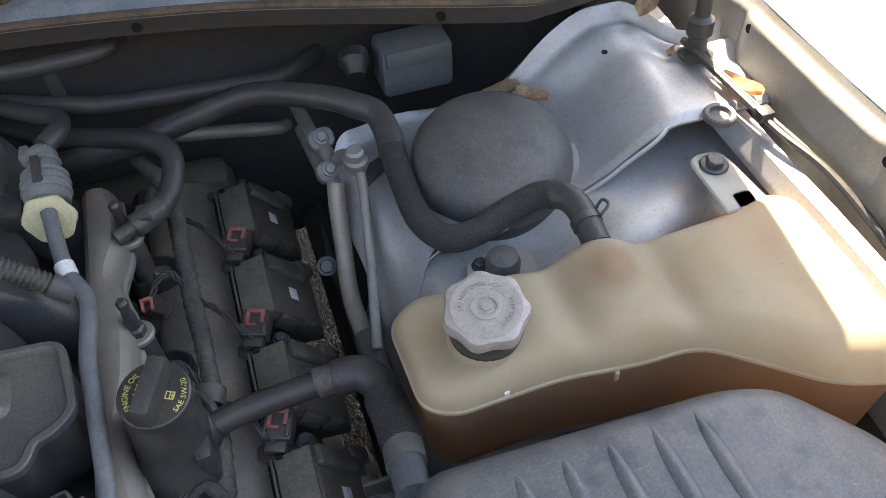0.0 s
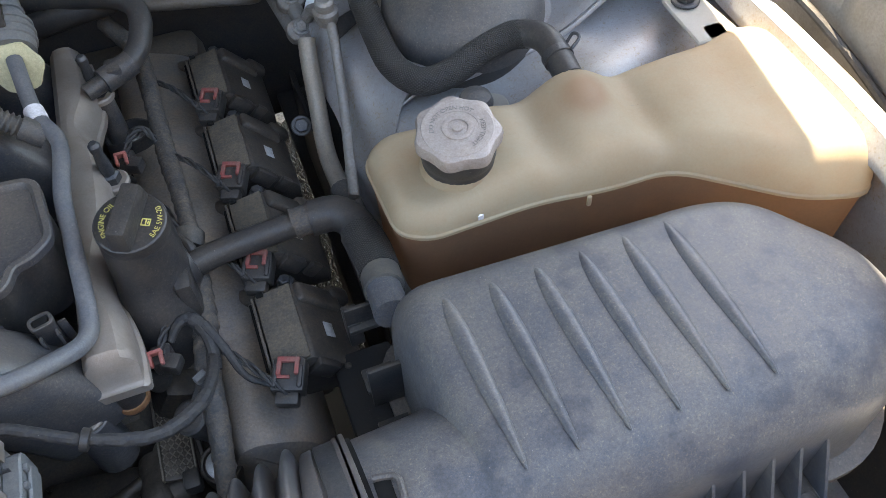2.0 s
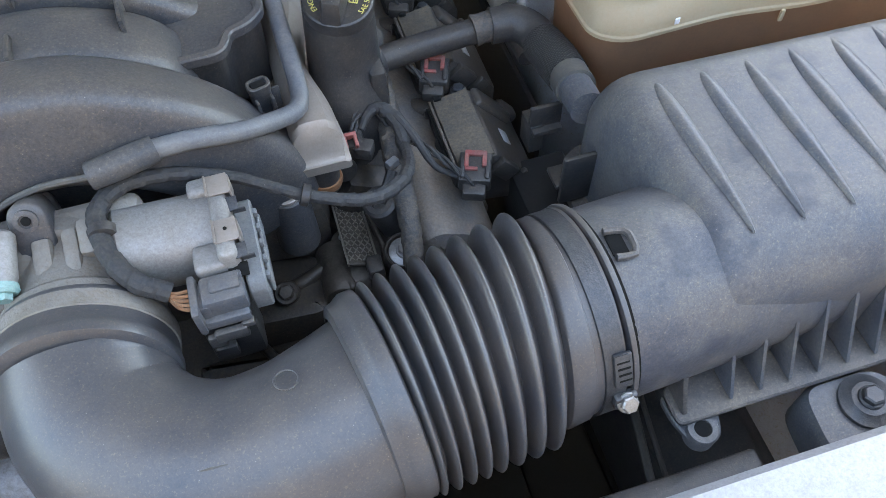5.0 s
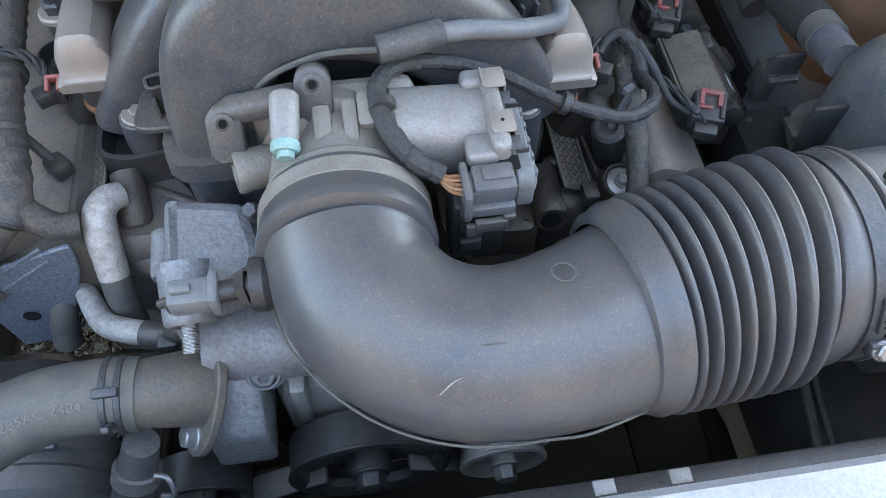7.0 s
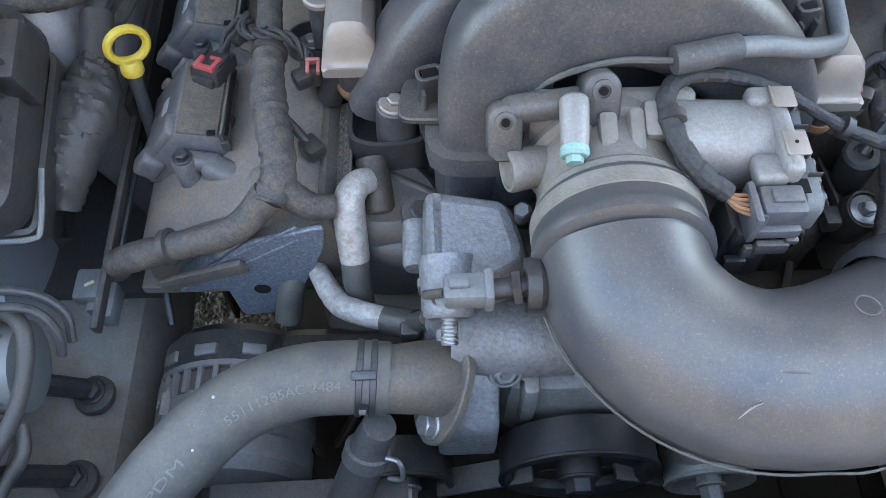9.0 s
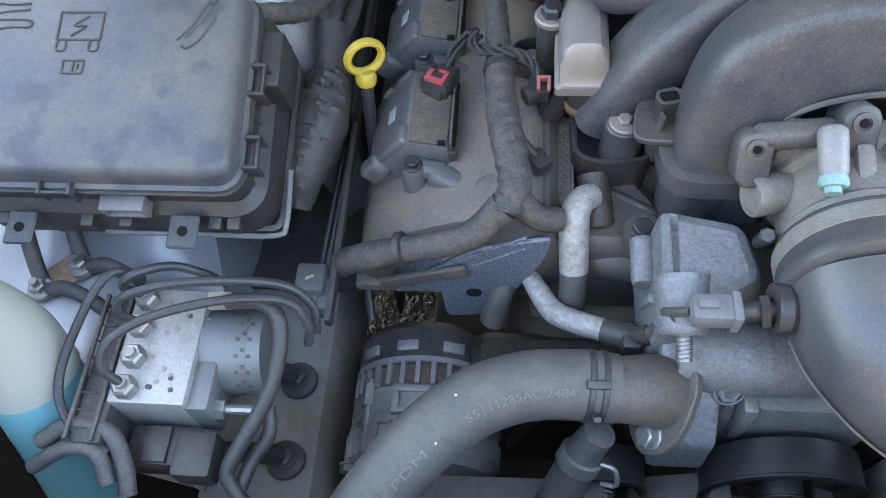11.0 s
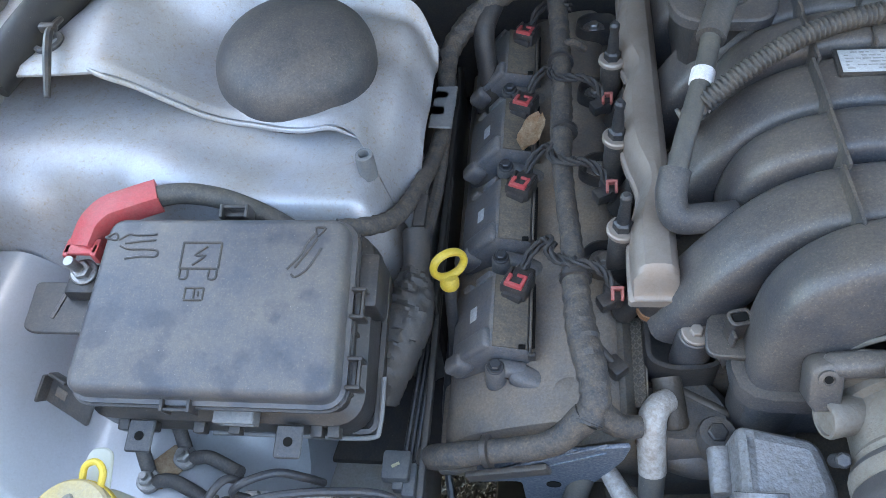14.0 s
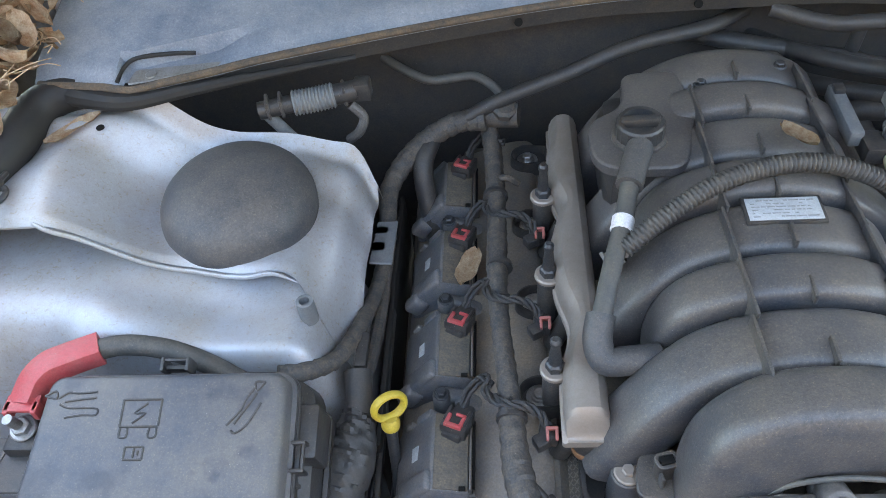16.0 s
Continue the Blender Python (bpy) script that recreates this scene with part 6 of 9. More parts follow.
for p in ((0.390, 0.338, 0.868), (0.389, 0.298, 0.858)):
    part("port_block", join(plate([(-0.014, -0.011), (0.014, -0.011), (0.014, 0.011), (-0.014, 0.011)], 0.014, along(p, (0.1, -0.6, 0.8)) @ Matrix.Translation((0, 0, -0.012)), 0.010), rod((p[0], p[1] + 0.004, p[2] - 0.006), (p[0] + 0.004, p[1] - 0.032, p[2] - 0.018), 0.0085), rod((p[0] - 0.006, p[1] + 0.012, p[2] - 0.01), (p[0] - 0.012, p[1] + 0.10, p[2] - 0.02), 0.008)), cast, ac)
    part("block_bolt", hexbolt((p[0], p[1] - 0.001, p[2] + 0.002), (0.1, -0.6, 0.8), 0.0055, 0.006, 1.5), steel, ac)
part("service_port", join(lathe([(0.010, 0), (0.012, 0.006), (0.012, 0.014), (0.009, 0.016), (0.009, 0.024), (0.0065, 0.027)], along((0.410, 0.258, 0.888), (0, -0.1, 1)), 20),
                          tube([(0.398, 0.300, 0.868), (0.402, 0.285, 0.885), (0.409, 0.270, 0.892)], 0.0065, 10, 5)), cast, ac)
part("p_clip", join(plate([(-0.016, -0.006), (0.03, -0.004), (0.036, 0.010), (0.0, 0.014)], 0.003, along((0.415, 0.245, 0.880), (0.2, -0.3, 1)), 0.006)), dark_steel, ac)
part("line_bolt", hexbolt((0.360, 0.225, 0.800), (0, -0.7, 0.7), 0.007, 0.006, 1.5), dark_steel, ac)

# tube, valve and conduit over the manifold
vac = hose("purge_tube", [(0.147, 0.236, 0.943), (0.154, 0.182, 0.927), (0.168, 0.147, 0.922), (0.165, 0.093, 0.918), (0.166, 0.057, 0.912), (0.167, 0.023, 0.905), (0.167, -0.013, 0.897), (0.162, -0.029, 0.898), (0.149, -0.042, 0.906), (0.124, -0.059, 0.921), (0.094, -0.066, 0.931), (0.070, -0.072, 0.936)],
           0.0065, surface("grey_nylon_tube", (0.11, 0.117, 0.13), (0.24, 0.22, 0.195), 0.45, scale=60, amount=0.4, grain=0.08), "grey nylon tube bent round the fuel rail", "tube", 12, 8)
part("sleeve_end", tube([(0.074, -0.071, 0.936), (0.052, -0.077, 0.936), (0.034, -0.080, 0.935)], [0.0085, 0.0092, 0.0088], 14, 4), rubber, vac)
part("thin_end", tube([(0.034, -0.080, 0.935), (0.0, -0.075, 0.930), (-0.035, -0.072, 0.912), (-0.060, -0.076, 0.885)], 0.0022, 8, 8), rubber_grey, vac)
band(vac, (0.1545, 0.180, 0.9268), (0.25, -1, -0.25), 0.0067, 0.013, white_band, "white_band", "white tape band")
valve = thing("check_valve", (0.148, 0.27, 0.94), "grey check valve with a cream disc on purge tube", "valve")
part("disc", lathe([(0.010, -0.003), (0.0205, -0.0025), (0.0215, 0.0), (0.0205, 0.003), (0.010, 0.004)], along((0.145, 0.237, 0.935), (0.03, 0.90, -0.30)), 32, lambda a, i: 1 + 0.05 * math.cos(6 * a)), cream, valve, "cream plastic disc")
part("body", join(lathe([(0.018, 0.0), (0.019, 0.02), (0.016, 0.030), (0.013, 0.032), (0.012, 0.05), (0.009, 0.055)], along((0.147, 0.246, 0.943), (0.02, 0.85, 0.28)), 24),
                  rbox((0.147, 0.288, 0.957), (0.020, 0.010, 0.026), 0.003), rbox((0.136, 0.290, 0.963), (0.008, 0.016, 0.012), 0.002)), connector_mat, valve)
VA = V((0.02, 0.85, 0.28)).normalized()
for q, r in ((0.010, 0.0190), (0.018, 0.0190), (0.026, 0.0178), (0.040, 0.0130)):
    band(valve, V((0.147, 0.246, 0.943)) + VA * q, VA, r, 0.004, connector_mat, "rib")
part("latch", rbox((0.147, 0.262, 0.968), (0.008, 0.026, 0.006), 0.0015, Matrix.Rotation(0.32, 4, "X")), plastic_clean, valve)
part("inlet_hose", tube([(0.150, 0.298, 0.962), (0.163, 0.318, 0.962), (0.160, 0.345, 0.956), (0.138, 0.372, 0.945), (0.098, 0.42, 0.93), (0.06, 0.49, 0.91)], 0.009, 14, 7), rubber_dark, valve)
hose("heater_hose", [(0.060, 0.49, 0.870), (0.120, 0.42, 0.888), (0.165, 0.385, 0.898), (0.215, 0.348, 0.912), (0.240, 0.325, 0.914), (0.246, 0.305, 0.908), (0.238, 0.280, 0.897), (0.222, 0.262, 0.890)], 0.0105, rubber_dark, "black rubber hose bent down to the fuel rail", "hose", 16)
qc = thing("quick_connector", (0.20, 0.255, 0.885), "grey quick connector on rubber hose end", "connector")
part("body", join(rod((0.228, 0.266, 0.892), (0.200, 0.252, 0.889), 0.0115, 16), rod((0.204, 0.254, 0.889), (0.184, 0.246, 0.886), 0.008, 14), rbox((0.212, 0.258, 0.895), (0.014, 0.020, 0.012), 0.003)), plastic, qc)
conduit = thing("wire_conduit", (0, 0.18, 0.96), "ribbed black split conduit arching over the manifold", "conduit")
part("tube", ridged([(-0.128, 0.128, 0.945), (-0.095, 0.145, 0.965), (-0.05, 0.166, 0.981), (0.0, 0.182, 0.985), (0.045, 0.187, 0.981), (0.090, 0.182, 0.966), (0.125, 0.172, 0.945), (0.152, 0.165, 0.922)], 0.0088, 0.0042, 0.0018, 14), conduit_mat, conduit, "", 1.2)
pcv = hose("breather_tube", [(-0.103, 0.236, 0.966), (-0.110, 0.215, 0.964), (-0.118, 0.190, 0.960)], 0.0125, rubber, "grey-black breather tube from twist cap to manifold", "tube", 16)
part("mid", tube([(-0.117, 0.195, 0.960), (-0.125, 0.160, 0.952), (-0.142, 0.105, 0.938), (-0.152, 0.070, 0.925)], 0.0085, 14, 6), rubber_grey, pcv)
part("elbow", tube([(-0.152, 0.074, 0.924), (-0.156, 0.055, 0.914), (-0.150, 0.042, 0.904), (-0.128, 0.044, 0.901), (-0.105, 0.048, 0.899)], 0.0125, 16, 6), rubber, pcv)
part("stub", rod((-0.110, 0.047, 0.8995), (-0.088, 0.050, 0.897), 0.0085, 14), plastic, pcv)
band(pcv, (-0.1275, 0.152, 0.950), (-0.25, -1, -0.2), 0.0087, 0.014, white_band, "tag", "white tape tag")
part("tag_tail", rbox((-0.119, 0.138, 0.936), (0.0012, 0.005, 0.026), 0.0003, Matrix.Rotation(0.25, 4, "X")), white_band, pcv)
part("side_port", join(lathe([(0.0085, 0), (0.0085, 0.012), (0.011, 0.013), (0.011, 0.016)], along((-0.128, 0.140, 0.925), (-1, -0.35, -0.5)), 18), rod((-0.128, 0.140, 0.925), (-0.118, 0.150, 0.945), 0.007)), cast, pcv)

# throttle body
tb = thing("throttle_body", (0.01, -0.11, 0.82), "dirty cast aluminium throttle body with motor and plug", "throttle body")
part("barrel", lathe([(0.049, -0.006), (0.050, 0.02), (0.047, 0.024), (0.047, 0.055), (0.052, 0.058), (0.052, 0.075)], along((0.003, -0.158, 0.867), TBD), 40), throttle_mat, tb)
part("flange", rbox((0.003, -0.083, 0.866), (0.104, 0.016, 0.092), 0.010), throttle_mat, tb)
for p, q, w in (((-0.007, -0.092, 0.924), (-0.007, -0.076, 0.922), 0.0112), ((-0.064, -0.096, 0.902), (-0.052, -0.084, 0.908), 0.0110), ((0.040, -0.098, 0.905), (0.040, -0.08, 0.900), 0.0095)):
    LM = along(p, (0, -0.82, 0.57))
    arch = [V((w * math.cos(math.pi * j / 12), w * math.sin(math.pi * j / 12))) for j in range(13)] + [V((-w, -0.020)), V((-w * 0.55, -0.026)), V((w * 0.55, -0.026)), V((w, -0.020))]
    part("bolt_lug", join(stack(arch, [(0.0015, -0.022), (0.0, -0.0205), (0.0, -0.0015), (0.0015, 0.0)], LM), rbox((q[0], q[1] + 0.006, q[2] - 0.018), (w * 1.9, 0.020, 0.024), 0.007, None, 3),
                          lathe([(w * 0.62, 0.0), (w * 0.62, 0.0022), (0.0042, 0.0026), (0.0038, 0.0010)], LM, 24)), plastic_grey if w > 0.0105 else throttle_mat, tb, "", 0.8)
    part("lug_hole", lathe([(0.0028, 0.0012), (0.0028, 0.0020)], LM, 16), hole_black, tb)
part("left_arm", rbox((-0.040, -0.086, 0.905), (0.052, 0.018, 0.017), 0.007, Matrix.Rotation(-0.15, 4, "Y"), 4), plastic_grey, tb)
part("post", lathe([(0.0070, 0.004), (0.0088, 0.006), (0.0090, 0.010), (0.0086, 0.032), (0.0076, 0.036)], along((-0.024, -0.090, 0.922), (-0.06, -0.95, -0.28)), 22), motor_mat, tb, "pale post")
part("post_tip", join(lathe([(0.0085, 0), (0.009, 0.004), (0.0075, 0.006)], along((-0.0262, -0.1245, 0.9118), (-0.06, -0.95, -0.28)), 18), rod((-0.0264, -0.129, 0.9105), (-0.0267, -0.134, 0.909), 0.0052, 6)), surface("verdigris", (0.20, 0.36, 0.33), (0.36, 0.42, 0.40), 0.6, scale=90, amount=0.5), tb, "green corroded tip")
part("side_plug", join(lathe([(0.0130, 0.0), (0.0140, 0.026), (0.0145, 0.032), (0.0135, 0.034), (0.0115, 0.0342), (0.0110, 0.032)], along((-0.030, -0.104, 0.870), (-1, -0.25, 0.12)), 24)), throttle_mat, tb, "pale machined plug")
part("web", rbox((0.013, -0.118, 0.9065), (0.010, 0.044, 0.010), 0.0035, Matrix.Rotation(0.30, 4, "X")), throttle_mat, tb)
part("web", rbox((-0.004, -0.118, 0.9060), (0.012, 0.040, 0.009), 0.0035, Matrix.Rotation(0.30, 4, "X")), throttle_mat, tb)
part("web", rbox((0.026, -0.104, 0.909), (0.018, 0.024, 0.014), 0.004, Matrix.Rotation(0.30, 4, "X")), throttle_mat, tb)
part("lower_web", rbox((-0.018, -0.110, 0.900), (0.012, 0.036, 0.010), 0.003, Matrix.Rotation(0.35, 4, "X")), throttle_mat, tb)
motor = part("motor", lathe([(0.0235, 0.0), (0.0255, 0.002), (0.0262, 0.05), (0.0268, 0.058), (0.0268, 0.064)], along((0.034, -0.108, 0.892), (1, 0.06, -0.14)), 36, lambda a, i: 1 + 0.13 * max(0, abs(math.sin(2 * a)) - 0.45)), motor_mat, tb, "pale cast motor housing")
part("motor_flange", join(rbox((0.1005, -0.1140, 0.8840), (0.0120, 0.064, 0.060), 0.009, None, 3), rbox((0.092, -0.088, 0.908), (0.018, 0.014, 0.012), 0.004, None, 3), rbox((0.090, -0.136, 0.900), (0.022, 0.020, 0.012), 0.004, None, 3)), motor_mat, tb)
cover = part("motor_cover", plate([(-0.161, 0.872), (-0.094, 0.872), (-0.092, 0.894), (-0.096, 0.8985), (-0.156, 0.8985), (-0.161, 0.893)], 0.0115, YZ(0.1068), 0.003), connector_mat, tb, "grey plastic motor cover")
part("cover_step", plate([(-0.154, 0.876), (-0.102, 0.876), (-0.100, 0.888), (-0.104, 0.892), (-0.149, 0.892), (-0.154, 0.888)], 0.003, YZ(0.1185), 0.003), connector_mat, cover)
for j in range(5):
    part("cover_tooth", rbox((0.1195, -0.152 + 0.0120 * j, 0.8935), (0.003, 0.0045, 0.006), 0.001), connector_mat, cover)
part("cover_notch", rbox((0.1040, -0.1480, 0.9005), (0.012, 0.010, 0.0012), 0.0004), hole_black, cover)
for y, z, w in ((-0.0930, 0.9158, 0.0150), (-0.1275, 0.9145, 0.0160)):
    part("spring_clip", join(rbox((0.1025, y, z), (0.0135, w, 0.0013), 0.0005, Matrix.Rotation(0.10, 4, "X")), rbox((0.1095, y, z - 0.008), (0.0012, w * 0.9, 0.016), 0.0004), rbox((0.0955, y, z + 0.0008), (0.0016, w * 1.08, 0.0022), 0.0006)), rail_mat, cover, "bright steel spring clip")
    part("clip_leg", join(rbox((0.1075, y - 0.0125, z - 0.006), (0.0090, 0.0095, 0.0012), 0.0004, Matrix.Rotation(0.3, 4, "X")), rbox((0.1120, y - 0.0170, z - 0.008), (0.0080, 0.0012, 0.004), 0.0004)), dark_steel, cover)
part("clip_dot", lathe([(0.0012, 0.0), (0.0012, 0.0004)], along((0.1025, -0.1268, 0.9152), (0, 0, 1)), 10), hole_black, cover)
part("lower_case", join(rbox((0.086, -0.145, 0.845), (0.034, 0.030, 0.060), 0.004), rbox((0.084, -0.162, 0.866), (0.024, 0.008, 0.020), 0.002), rbox((0.080, -0.164, 0.840), (0.014, 0.006, 0.012), 0.0015)), plastic_clean, tb)
plug = part("plug", join(rbox((0.0925, -0.1575, 0.894), (0.0260, 0.0200, 0.0170), 0.0025), rbox((0.0905, -0.1690, 0.885), (0.0280, 0.0060, 0.0080), 0.0015), rbox((0.0755, -0.1590, 0.891), (0.0050, 0.0290, 0.0240), 0.0020), rbox((0.0800, -0.1590, 0.892), (0.0070, 0.0180, 0.0150), 0.0015)), plastic_coil, tb, "grey six-way plug")
part("plug_tab", rbox((0.0945, -0.1560, 0.9032), (0.0180, 0.0100, 0.0026), 0.001), plastic_coil, plug)
part("plug_latch", join(rbox((0.0900, -0.1730, 0.874), (0.0200, 0.0050, 0.0100), 0.0012), rbox((0.0800, -0.1720, 0.868), (0.0100, 0.0040, 0.0120), 0.0010), rbox((0.1010, -0.1710, 0.879), (0.0080, 0.0060, 0.0050), 0.0012)), plastic, plug)
for j in range(5):
    part("wire_end", tube([(0.060, -0.1500, 0.9005 - 0.0010 * j), (0.066, -0.1525 - 0.0020 * j, 0.8995 - 0.0008 * j), (0.074, -0.1520 - 0.0032 * j, 0.8985 - 0.0006 * j)], 0.0012, 6, 3), copper if j % 2 else orange_ring, tb)

# thermostat housing, radiator hose, front accessories
th = thing("thermostat_housing", (-0.08, -0.18, 0.72), "pale oxidised cast thermostat housing with bolted flange", "thermostat housing")
top = rounded([(-0.1165, -0.104), (-0.058, -0.114), (-0.046, -0.158), (-0.078, -0.176), (-0.117, -0.184)], [0.009, 0.012, 0.014, 0.018, 0.012], 6)
part("casting", stack(top, [(-0.004, 0.755), (-0.001, 0.815), (0.0, 0.832), (0.0022, 0.8395), (0.0060, 0.8445), (0.0120, 0.8470)], None, True, lambda x, y, z: (y + 0.14) * 0.18 if z > 0.80 else 0.0), cast_white, th, "", 0.35)
part("stud_boss", lathe([(0.0185, -0.030), (0.0170, 0.004), (0.0165, 0.008), (0.0140, 0.010), (0.0120, 0.0085)], along((-0.1015, -0.180, 0.826), (0.02, -0.92, -0.38)), 28), cast_white, th, "", 0.9)
part("side_boss", lathe([(0.0100, 0.0), (0.0095, 0.030), (0.0080, 0.034), (0.003, 0.0345)], along((-0.1215, -0.112, 0.814), (-0.02, -1, -0.10)), 24), cast_white, th)
part("web", rbox((-0.116, -0.150, 0.792), (0.012, 0.008, 0.050), 0.003, Matrix.Rotation(0.35, 4, "X")), cast_white, th)
part("lower_plate", stack(rounded([(-0.150, 0.806), (-0.185, 0.797), (-0.214, 0.777), (-0.240, 0.748), (-0.242, 0.700), (-0.150, 0.700)], [0.010, 0.02, 0.02, 0.006, 0.002, 0.002], 5), [(0.004, 0), (0.001, 0.0015), (0, 0.005), (0, 0.038), (0.001, 0.041), (0.004, 0.0425)], YZ(-0.1105)), cast_white, th, "", 0.9)
part("side_casting", join(tube([(-0.100, -0.182, 0.782), (-0.06, -0.184, 0.781), (-0.02, -0.184, 0.779), (0.020, -0.180, 0.776)], [0.028, 0.0285, 0.027, 0.024], 28, 6), lathe([(0.0185, -0.012), (0.0175, 0.004), (0.0160, 0.0065)], along((-0.0646, -0.2005, 0.774), (0.03, -0.80, 0.50)), 28)), cast_white, th, "", 0.9)
part("drain_plug", join(lathe([(0.0125, 0), (0.0125, 0.007), (0.0105, 0.009), (0.0092, 0.009), (0.0088, 0.005)], along((-0.0646, -0.2045, 0.7765), (0.03, -0.80, 0.50)), 28), lathe([(0.0080, 0.004), (0.0080, 0.0095), (0.0068, 0.0105), (0.0045, 0.0105), (0.0040, 0.007)], along((-0.0646, -0.2045, 0.7765), (0.03, -0.80, 0.50)), 6)), cast_white, th)
part("stud", join(rod((-0.0468, -0.2000, 0.763), (-0.0463, -0.2165, 0.742), 0.0042, 12), hexbolt((-0.0468, -0.2000, 0.763), (0.02, -0.62, -0.78), 0.008, 0.006, 0)), steel, th)
part("long_bolt", ridged([(-0.1012, -0.182, 0.829), (-0.1015, -0.196, 0.8235), (-0.1016, -0.2065, 0.8190)], 0.0058, 0.0016, 0.0006, 12), steel, th, "threaded stud")
FL = Matrix.Translation((-0.109, -0.209, 0.772)) @ Matrix.Rotation(radians(10), 4, "Z") @ Matrix.Rotation(radians(34), 4, "Y") @ Matrix.Translation((0.124, 0.212, -0.782))
part("flange", plate([(-0.254, 0.764), (-0.247, 0.748), (-0.228, 0.742), (-0.194, 0.752), (-0.176, 0.778), (-0.170, 0.802), (-0.184, 0.816), (-0.222, 0.816), (-0.247, 0.790)], 0.007, FL @ YZ(-0.124), 0.012), cast_dark, th, "rusty outlet flange")
part("flange_bolt", hexbolt(FL @ V((-0.124, -0.2385, 0.764)), FL.to_3x3() @ V((-1, 0, 0)), 0.0075, 0.008, 1.4), steel, th)
part("outlet", tube([(-0.108, -0.209, 0.771), (-0.120, -0.212, 0.780), (-0.135, -0.214, 0.7845), (-0.155, -0.214, 0.786)], [0.027, 0.0245, 0.0228, 0.0225], 30, 5), cast_dark, th, "", 0.9)
rh = hose("radiator_hose", [(-0.142, -0.214, 0.785), (-0.165, -0.213, 0.787), (-0.205, -0.216, 0.787), (-0.245, -0.232, 0.783), (-0.283, -0.265, 0.772), (-0.315, -0.305, 0.755), (-0.345, -0.345, 0.73)], [0.0243, 0.0243, 0.0243, 0.0246, 0.0248, 0.0248], rubber_grey, "grey-brown dusty upper radiator hose with white dots", "hose", 32, 8)
part("clamp", join(lathe([(0.0246, -0.006), (0.0256, -0.0055), (0.0256, -0.002), (0.0246, -0.0015)], along((-0.156, -0.2135, 0.786), (-1, 0.03, 0.1)), 32), lathe([(0.0246, 0.003), (0.0256, 0.0035), (0.0256, 0.007), (0.0246, 0.0075)], along((-0.156, -0.2135, 0.786), (-1, 0.03, 0.1)), 32),
                   rbox((-0.156, -0.222, 0.8115), (0.016, 0.006, 0.006), 0.0012, Matrix.Rotation(0.3, 4, "X")), rbox((-0.157, -0.2365, 0.794), (0.005, 0.004, 0.026), 0.001, Matrix.Rotation(0.6, 4, "X"))), dark_steel, rh, "spring band clamp")
for x, y, z in ((-0.250, -0.232, 0.8079), (-0.262, -0.262, 0.7975)):
    part("paint_dot", lathe([(0.0012, 0), (0.0007, 0.0005)], along((x, y, z), (0.1, -0.3, 1)), 8), white_label, rh)


def hose_print(text, size, x0, x1, tilt):
    """Raised lettering laid along the hose."""
    cu = bpy.data.curves.new("t", "FONT")
    cu.body, cu.size, cu.extrude, cu.align_x, cu.align_y = text, size, 0.0002, "CENTER", "CENTER"
    tmp = new("t", cu)
    me = bpy.data.meshes.new_from_object(tmp.evaluated_get(bpy.context.evaluated_depsgraph_get()))
    bpy.data.objects.remove(tmp)
    bm = bmesh.new()
    bm.from_mesh(me)
    half = max(abs(v.co.x) for v in bm.verts)
    pts = spline([(-0.142, -0.214, 0.785), (-0.165, -0.213, 0.787), (-0.205, -0.216, 0.787), (-0.245, -0.232, 0.783), (-0.283, -0.265, 0.772), (-0.315, -0.305, 0.755), (-0.345, -0.345, 0.73)], 8)
    for v in bm.verts:
        q = x0 + (x1 - x0) * (v.co.x / half * 0.5 + 0.5)
        i = max(0, min(len(pts) - 2, int(q)))
        p = pts[i].lerp(pts[i + 1], q - i)
        t = (pts[i + 1] - pts[i]).normalized()
        side = V((0, 0, 1)).cross(t).normalized()
        up = t.cross(side) if t.cross(side).z > 0 else side.cross(t)
        fr = side if side.y < 0 else -side
        a = tilt - v.co.y / 0.0245
        v.co = p + (up * math.cos(a) + fr * math.sin(a)) * (0.02475 + v.co.z)
    return part("lettering", bm, hose_ink, rh, "pressed hose marking")


hose_print("55111285AC 2484", 0.0085, 24.5, 9.5, 0.62)
hose_print("P-43 EPDM", 0.0085, 41.0, 30.0, 0.55)
br2 = hose("bypass_hose", [(-0.150, -0.236, 0.756), (-0.158, -0.242, 0.735), (-0.172, -0.262, 0.70), (-0.195, -0.295, 0.66), (-0.215, -0.32, 0.63)], [0.012, 0.0155, 0.0155, 0.0155], rubber, "grey branch hose with bright spring clamp below thermostat", "hose", 18, 7)
part("clamp", join(lathe([(0.0157, -0.006), (0.0167, -0.0055), (0.0167, 0.0055), (0.0157, 0.006)], along((-0.1615, -0.2465, 0.726), (-0.3, -0.45, -0.8)), 26), tube([(-0.147, -0.252, 0.733), (-0.138, -0.256, 0.735), (-0.136, -0.264, 0.724), (-0.146, -0.262, 0.718)], 0.002, 8, 4)), steel, br2, "bright spring clamp")
sens = thing("temperature_sensor", (-0.09, -0.19, 0.85), "grey sensor plug pushed into intake elbow", "sensor")
part("plug", join(rbox((-0.091, -0.190, 0.861), (0.028, 0.018, 0.016), 0.003), rbox((-0.078, -0.190, 0.861), (0.006, 0.021, 0.019), 0.002), rbox((-0.096, -0.190, 0.871), (0.012, 0.006, 0.004), 0.001)), connector_mat, sens)
